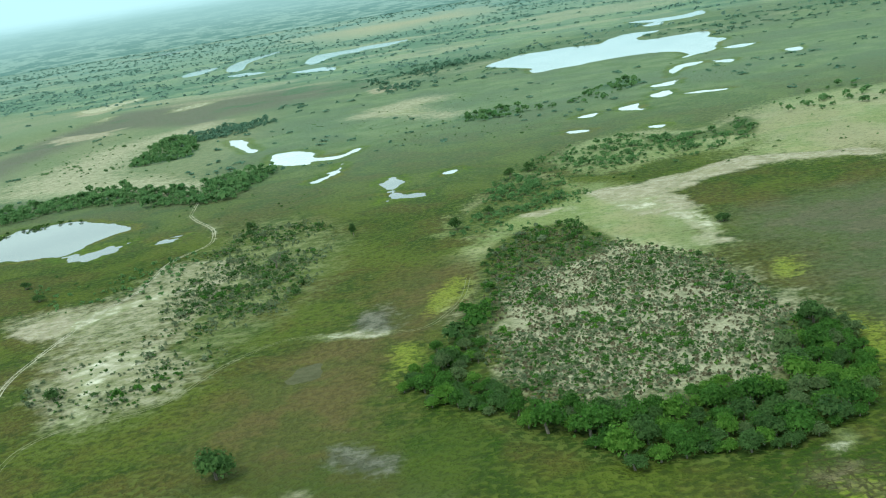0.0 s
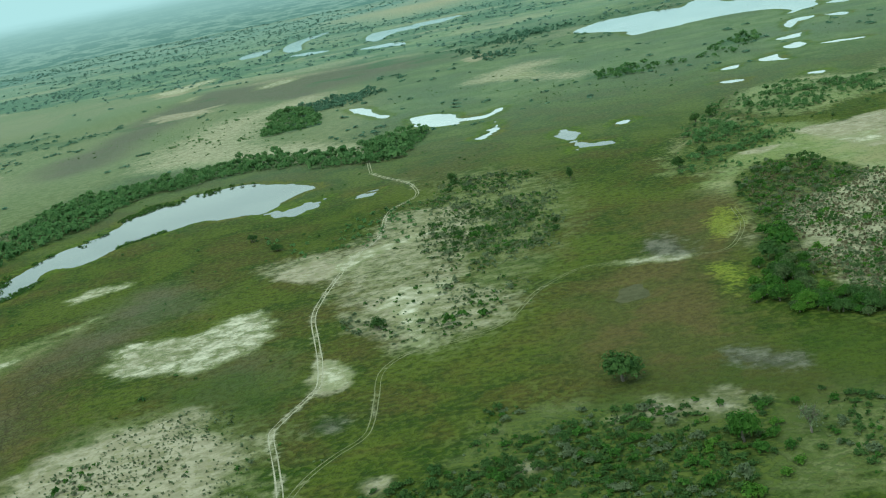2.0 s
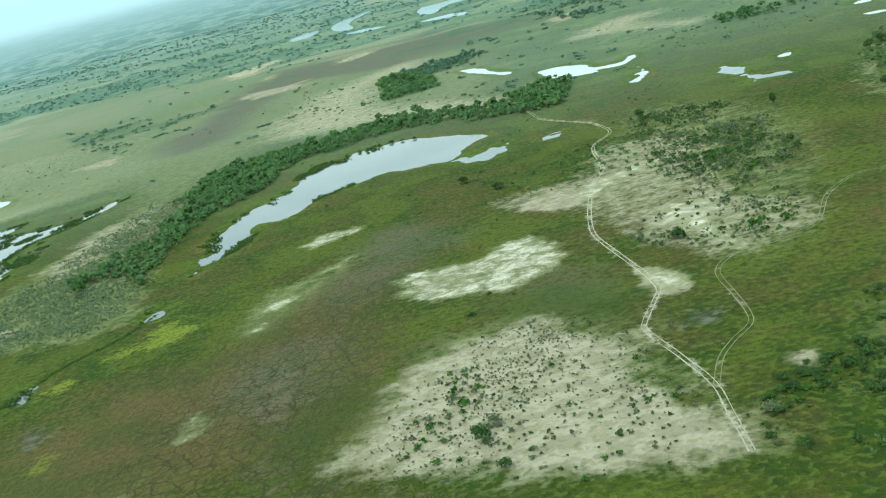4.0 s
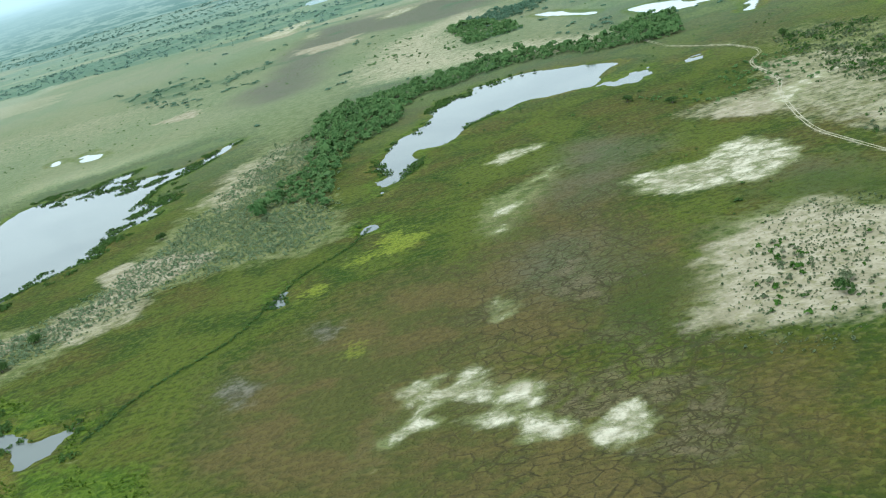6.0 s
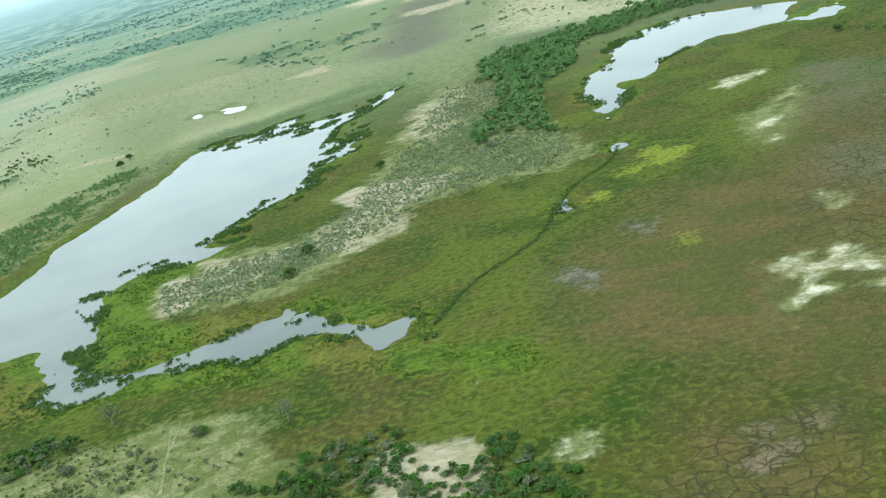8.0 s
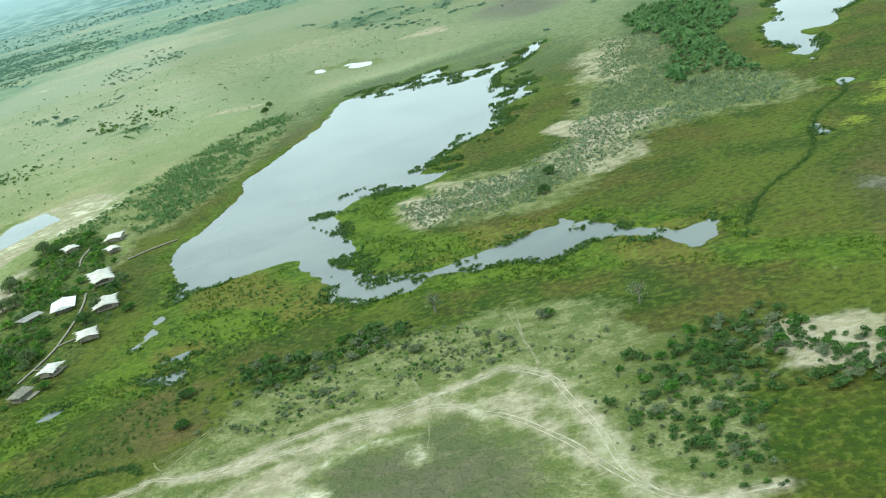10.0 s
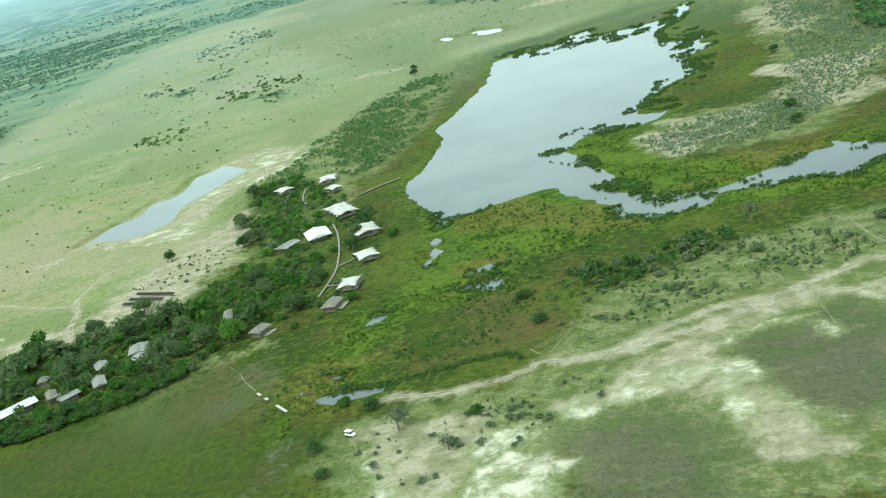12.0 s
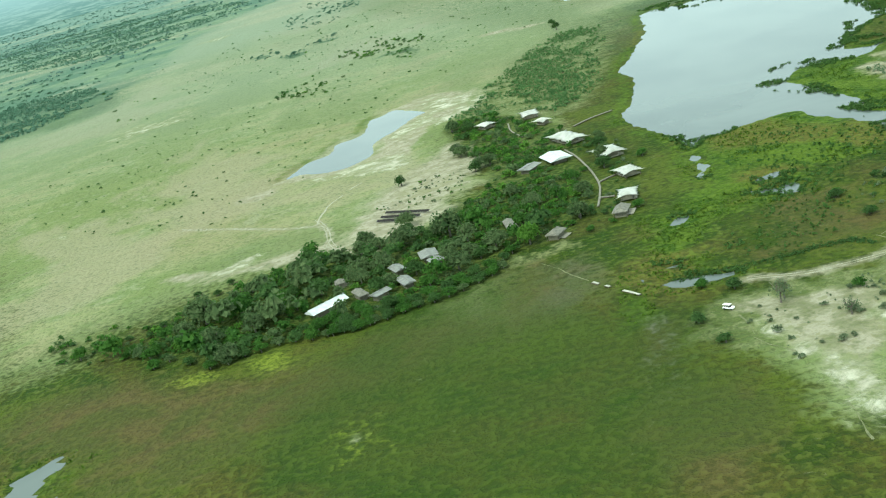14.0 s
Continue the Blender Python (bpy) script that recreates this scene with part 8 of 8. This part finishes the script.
BOARDS = plain_material("grey_walkway_boards", (0.115, 0.106, 0.080), (0.195, 0.182, 0.142), 0.7, 0.9)
BLEACHED = plain_material("bleached_planks", (0.27, 0.26, 0.20), (0.40, 0.385, 0.32), 0.5, 0.85)


def box(bm, cx, cy, cz, sx, sy, sz, tilt=0.0):
    made = bmesh.ops.create_cube(bm, size=1.0)["verts"]
    bmesh.ops.transform(bm, matrix=Matrix.Translation((cx, cy, cz)) @ Matrix.Rotation(tilt, 4, "X") @ Matrix.Diagonal((sx, sy, sz, 1)), verts=made)
    return made


def boxed(name, material, parent, label, *boxes):
    bm = bmesh.new()
    for b in boxes:
        box(bm, *b)
    return part(name, bm_mesh(name, bm, material), parent, label)


def posts(parent, spots, height, thick=0.14, base=0.0):
    bm = bmesh.new()
    tube(bm, (0, 0, base - 0.2), (0, 0, height), thick / 2, thick / 2, 6)
    data = bm_mesh("post", bm, TIMBER)
    for px, py in spots:
        part("post", data, parent, where=Matrix.Translation((px, py, 0)))


def standing(name, x, y, turn, label, category, group=""):
    root = new(name)
    root.empty_display_size = 0.5
    root.matrix_basis = pose(x, y, float(at_plan(HIGH, x, y)), 0, 0, turn)
    return tagged(root, label, category, group)


def stretched_roof(length, width, eaves, rise, poles, seed):
    """Canvas drawn over a ridge with one or two poles, its edge drawn out at the guy ropes."""
    rng, bm = random.Random(seed), bmesh.new()
    nu, nv = 18, 10
    rows = []
    for j in range(nv + 1):
        v = 2 * j / nv - 1
        row = []
        for i in range(nu + 1):
            u = 2 * i / nu - 1
            peak = max(math.exp(-((u - p) / 0.42) ** 2) for p in poles)
            z = eaves + rise * (1 - abs(v) ** 1.25) * (0.55 + 0.45 * peak) * (1 - abs(u) ** 5 * 0.75)
            scallop = 0.13 * math.cos(u * math.pi * 4) * abs(v) ** 4
            drawn = 1 + 0.24 * (abs(u) * abs(v)) ** 3
            side_in = 1 - 0.16 * (1 - abs(v)) * abs(u) ** 4
            row.append(bm.verts.new((u * length / 2 * drawn * side_in, v * width / 2 * (drawn + scallop), z - 0.12 * (abs(u) * abs(v)) ** 2 + rng.uniform(-0.02, 0.02))))
        rows.append(row)
    for j in range(nv):
        for i in range(nu):
            bm.faces.new((rows[j][i], rows[j][i + 1], rows[j + 1][i + 1], rows[j + 1][i])).smooth = True
    bmesh.ops.solidify(bm, geom=bm.faces[:], thickness=0.05)
    return bm_mesh("canvas_roof", bm, CANVAS)


def tent(x, y, length, width, turn, grand, seed):
    label = "large open-sided lounge tent with peaked white canvas roof" if grand else "white-roofed safari tent on a raised timber deck"
    root = standing("lounge_tent" if grand else "safari_tent", x, y, turn, label, "tent", "tents of the camp")
    floor_z, eaves = 0.5, 2.0 if grand else 1.85
    boxed("deck", DECKING, root, "weathered timber deck", (0.4, -0.3, floor_z - 0.06, length * 0.86, width * 0.98, 0.12))
    lw, ww = length * (0.42 if grand else 0.66), width * 0.62
    boxed("wall", SHADED_KHAKI, root, "khaki canvas walls", (-length * 0.08, 0.25, (floor_z + eaves) / 2, lw, ww, eaves - floor_z))
    part("canvas_roof", stretched_roof(length * 1.04, width * 1.16, eaves, 1.25 if grand else 0.95, (-0.45, 0.45) if grand else (0.0,), seed), root, "peaked white canvas roof")
    xs = [length * k for k in ((-0.46, -0.15, 0.15, 0.46) if grand else (-0.45, 0.0, 0.45))]
    posts(root, [(px, py) for px in xs for py in (-width * 0.45, width * 0.45)], eaves - 0.02)
    boxed("railing", TIMBER, root, "timber deck railing", (0.4, -0.3 - width * 0.48, floor_z + 0.9, length * 0.84, 0.06, 0.07), (0.4, -0.3 - width * 0.48, floor_z + 0.45, length * 0.84, 0.05, 0.05))


def pitched_roof(name, material, length, width, eaves, rise, hip, courses=7, thick=0.12):
    """A roof with two slopes, hipped by so many metres at its ends, built in stepped courses."""
    bm = bmesh.new()
    rings = []
    for k in range(courses + 1):
        f = k / courses
        hx, hy, z = length / 2 - hip * f, width / 2 * (1 - f), eaves + rise * f - 0.03 * math.sin(f * math.pi)
        rings.append([bm.verts.new((sx * hx, sy * max(hy, 0.05), z)) for sx, sy in ((-1, -1), (1, -1), (1, 1), (-1, 1))])
        if k < courses:
            f2 = (k + 0.96) / courses
            hx, hy = length / 2 - hip * f2, width / 2 * (1 - f2)
            rings.append([bm.verts.new((sx * hx, sy * hy, eaves + rise * f2 - thick * 0.25)) for sx, sy in ((-1, -1), (1, -1), (1, 1), (-1, 1))])
    for a, b in zip(rings, rings[1:]):
        for i in range(4):
            bm.faces.new((a[i], a[(i + 1) % 4], b[(i + 1) % 4], b[i]))
    bm.faces.new(rings[-1])
    low = [bm.verts.new(v.co + Vector((0, 0, -thick))) for v in rings[0]]
    for i in range(4):
        bm.faces.new((low[i], low[(i + 1) % 4], rings[0][(i + 1) % 4], rings[0][i]))
    bm.faces.new(low[::-1])
    return bm_mesh(name, bm, material)


def hut(x, y, length, width, turn):
    root = standing("thatched_hut", x, y, turn, "low hut with a weathered grey thatched roof", "hut", "huts of the camp")
    boxed("wall", SHADED_KHAKI, root, "", (0, 0, 0.9, length * 0.82, width * 0.8, 1.8))
    part("roof", pitched_roof("roof", THATCH, length * 1.08, width * 1.1, 1.7, width * 0.30, width * 0.35, thick=0.25), root, "grey thatch")
    posts(root, [(px, py) for px in (-length * 0.48, length * 0.48) for py in (-width * 0.48, width * 0.48)], 1.7)
    boxed("deck", DECKING, root, "weathered deck", (length * 0.15, -width * 0.62, 0.25, length * 0.8, width * 0.5, 0.12))


def shed(x, y, length, width, turn, material, label, rise=0.5, name="shed"):
    root = standing(name, x, y, turn, label, "shed", "sheds of the camp")
    boxed("wall", SHADED_KHAKI, root, "", (0, 0, 0.8, length * 0.80, width * 0.72, 1.6))
    boxed("door", TIMBER, root, "dark timber door", (length * 0.2, -width * 0.365, 0.75, 0.8, 0.05, 1.5))
    part("roof", pitched_roof("roof", material, length * 1.12, width * 1.22, 1.6, rise, 0.02, courses=2, thick=0.06), root)
    boxed("ridge_cap", material, root, "", (0, 0, 1.6 + rise + 0.03, length * 1.12, 0.3, 0.05))


for n, (ck, cx, cy, cl, cw, ct) in enumerate(CAMP):
    if ck == "safari_tent":
        tent(cx, cy, cl, cw, ct, False, n)
    elif ck == "great_tent":
        tent(cx, cy, cl, cw, ct, True, n)
    elif ck == "thatch":
        hut(cx, cy, cl * 0.82, cw * 0.82, ct)
    elif ck == "sheet_roof":
        shed(cx, cy, cl, cw, ct, SHEET, "kitchen building under a wide white sheet roof", 0.9, "kitchen_building")
    elif ck == "longshed":
        shed(cx, cy, cl + 2, cw * 0.85, ct, SHEET, "long shed with a bright white sheet roof", 1.0, "long_shed")
    else:
        shed(cx, cy, cl, cw, ct, DULL_SHEET, "small shed with a dull grey sheet roof among trees")


def solar_row(x0, y0, x1, y1):
    length, turn = math.hypot(x1 - x0, y1 - y0), math.degrees(math.atan2(y1 - y0, x1 - x0))
    root = standing("solar_panel_row", (x0 + x1) / 2, (y0 + y1) / 2, turn, "long row of dark tilted solar panels on bare soil", "solar panels", "solar panel rows")
    count = int(length / 1.05)
    bm = bmesh.new()
    box(bm, 0, 0, 0, 1.0, 1.1, 0.04)
    data = bm_mesh("panel", bm, PANEL)
    for k in range(count):
        part("panel", data, root, where=Matrix.Translation(((k - count / 2 + 0.5) * 1.05, 0, 0.75)) @ Matrix.Rotation(radians(22), 4, "X"))
    boxed("rail", ALLOY, root, "grey alloy rail", (0, -0.35, 0.57, length, 0.06, 0.06), (0, 0.35, 0.85, length, 0.06, 0.06))
    bm = bmesh.new()
    tube(bm, (0, 0, -0.2), (0, 0, 0.84), 0.05, 0.05, 6)
    leg = bm_mesh("leg", bm, ALLOY)
    for k in range(0, count + 1, 3):
        part("leg", leg, root, where=Matrix.Translation(((k - count / 2) * 1.05, 0.35, 0)))


solar_row(-590.8, 272.1, -575.7, 261.7)
solar_row(-591.9, 267.9, -578.7, 259.3)
solar_row(-593.1, 264.5, -584.0, 258.8)


def safari_vehicle(x, y, turn):
    root = standing("safari_vehicle", x, y, turn, "white open safari vehicle parked on sandy grass", "car")
    s = 0.55
    bm = bmesh.new()
    box(bm, 0, 0, 0.75 * s, 4.4 * s, 1.7 * s, 0.55 * s)
    box(bm, 1.55 * s, 0, 1.08 * s, 1.2 * s, 1.6 * s, 0.22 * s)
    bmesh.ops.bevel(bm, geom=bm.edges[:], offset=0.05, segments=2, affect="EDGES")
    part("body", bm_mesh("body", bm, WHITE_PAINT), root)
    boxed("canopy", CANVAS, root, "white canopy", (-0.5 * s, 0, 2.0 * s, 3.0 * s, 1.75 * s, 0.07))
    boxed("windscreen", DARK_GLASS, root, "", (0.95 * s, 0, 1.38 * s, 0.05, 1.5 * s, 0.5 * s))
    for k in range(3):
        boxed("seat", SHADED_KHAKI, root, "", ((0.4 - 0.85 * k) * s, 0, (1.15 + 0.12 * k) * s, 0.5 * s, 1.5 * s, 0.3 * s))
    posts(root, [(px * s, py * s) for px in (-1.95, 0.9) for py in (-0.8, 0.8)], 2.0 * s, 0.05, 1.0 * s)
    bm = bmesh.new()
    bmesh.ops.create_cone(bm, cap_ends=True, segments=16, radius1=0.40 * s, radius2=0.40 * s, depth=0.26 * s)
    bmesh.ops.bevel(bm, geom=[e for e in bm.edges if e.calc_face_angle(0) > 1], offset=0.04, segments=2, affect="EDGES")
    wheel = bm_mesh("wheel", bm, RUBBER)
    for px in (-1.4, 1.4):
        for py in (-0.82, 0.82):
            part("wheel", wheel, root, "black tyre", Matrix.Translation((px * s, py * s, 0.40 * s)) @ Matrix.Rotation(radians(90), 4, "X"))


safari_vehicle(-510.6, 136.8, -42)


def walkway(name, label, width, points, height):
    """A plank deck on posts along a curve of the plan."""
    curve = rounded(points, False, 6)
    way = np.gradient(curve, axis=0)
    way /= np.linalg.norm(way, axis=1)[:, None] + 1e-9
    side = np.stack([-way[:, 1], way[:, 0]], 1)
    z0 = np.maximum(at_plan(HIGH, curve[:, 0], curve[:, 1]), WATER_LEVEL) + height
    root = new(name)
    root.matrix_basis = Matrix.Translation((curve[0, 0], curve[0, 1], 0))
    tagged(root, label, "walkway", kind="")
    off = np.array([curve[0, 0], curve[0, 1], 0])

    def ribbon(half_in, half_out, low, high):
        edges = []
        for s, h in ((half_in, low), (half_out, low), (half_out, high), (half_in, high)):
            edges.append(np.column_stack([curve + side * s, z0 + h]) - off)
        n = len(curve)
        pts = np.concatenate(edges)
        i = np.arange(n - 1)
        faces = [np.stack([a * n + i, a * n + i + 1, b * n + i + 1, b * n + i], 1) for a, b in ((0, 1), (1, 2), (2, 3), (3, 0))]
        faces.append(np.array([[0, n, 2 * n, 3 * n], [n - 1, 4 * n - 1, 3 * n - 1, 2 * n - 1]]))
        return pts, np.concatenate(faces)

    part("deck", mesh_from("deck", *ribbon(-width, width, -0.1, 0.0), BOARDS if name != "plank_bridge" else BLEACHED, False), root)
    for s in (-1, 1):
        part("stringer", mesh_from("stringer", *ribbon(s * width * 0.8 - 0.05, s * width * 0.8 + 0.05, -0.28, -0.104), TIMBER, False), root, "dark timber stringer")
    bm = bmesh.new()
    tube(bm, (0, 0, -height - 0.5), (0, 0, 0.0), 0.06, 0.06, 6)
    data = bm_mesh("post", bm, TIMBER)
    for k in range(0, len(curve), 4):
        for s in (-1, 1):
            spot = curve[k] + side[k] * s * (width + 0.07)
            part("post", data, root, where=Matrix.Translation((spot[0] - off[0], spot[1] - off[1], z0[k])))


for name, width, points in WALKWAYS:
    if name == "plank_bridge":
        a, b, c = (np.array(p) for p in points)
        for f0, f1 in ((0.0, 0.13), (0.28, 0.37), (0.66, 1.0)):
            ends = [tuple(a + (c - a) * f) for f in (f0, (f0 + f1) / 2, f1)]
            walkway("plank_bridge", "short bleached plank footbridge across wet reeds", width, ends, 0.35)
    else:
        walkway(name, "curved raised boardwalk of weathered planks" if name == "boardwalk" else "straight timber jetty reaching into the lagoon", width, points, 0.45)


def water_tank(x, y):
    root = standing("water_tank", x, y, 20, "small white water tank beside a dirt road", "water tank")
    bm = bmesh.new()
    bmesh.ops.create_cone(bm, cap_ends=True, segments=20, radius1=0.7, radius2=0.7, depth=1.5, matrix=Matrix.Translation((0, 0, 0.85)))
    bmesh.ops.bevel(bm, geom=bm.edges[:], offset=0.06, segments=2, affect="EDGES")
    part("tank", bm_mesh("tank", bm, WHITE_PAINT), root)
    boxed("stand", TIMBER, root, "dark timber stand", (0, 0, 0.05, 1.6, 1.6, 0.2))


water_tank(-604.4, 237.0)
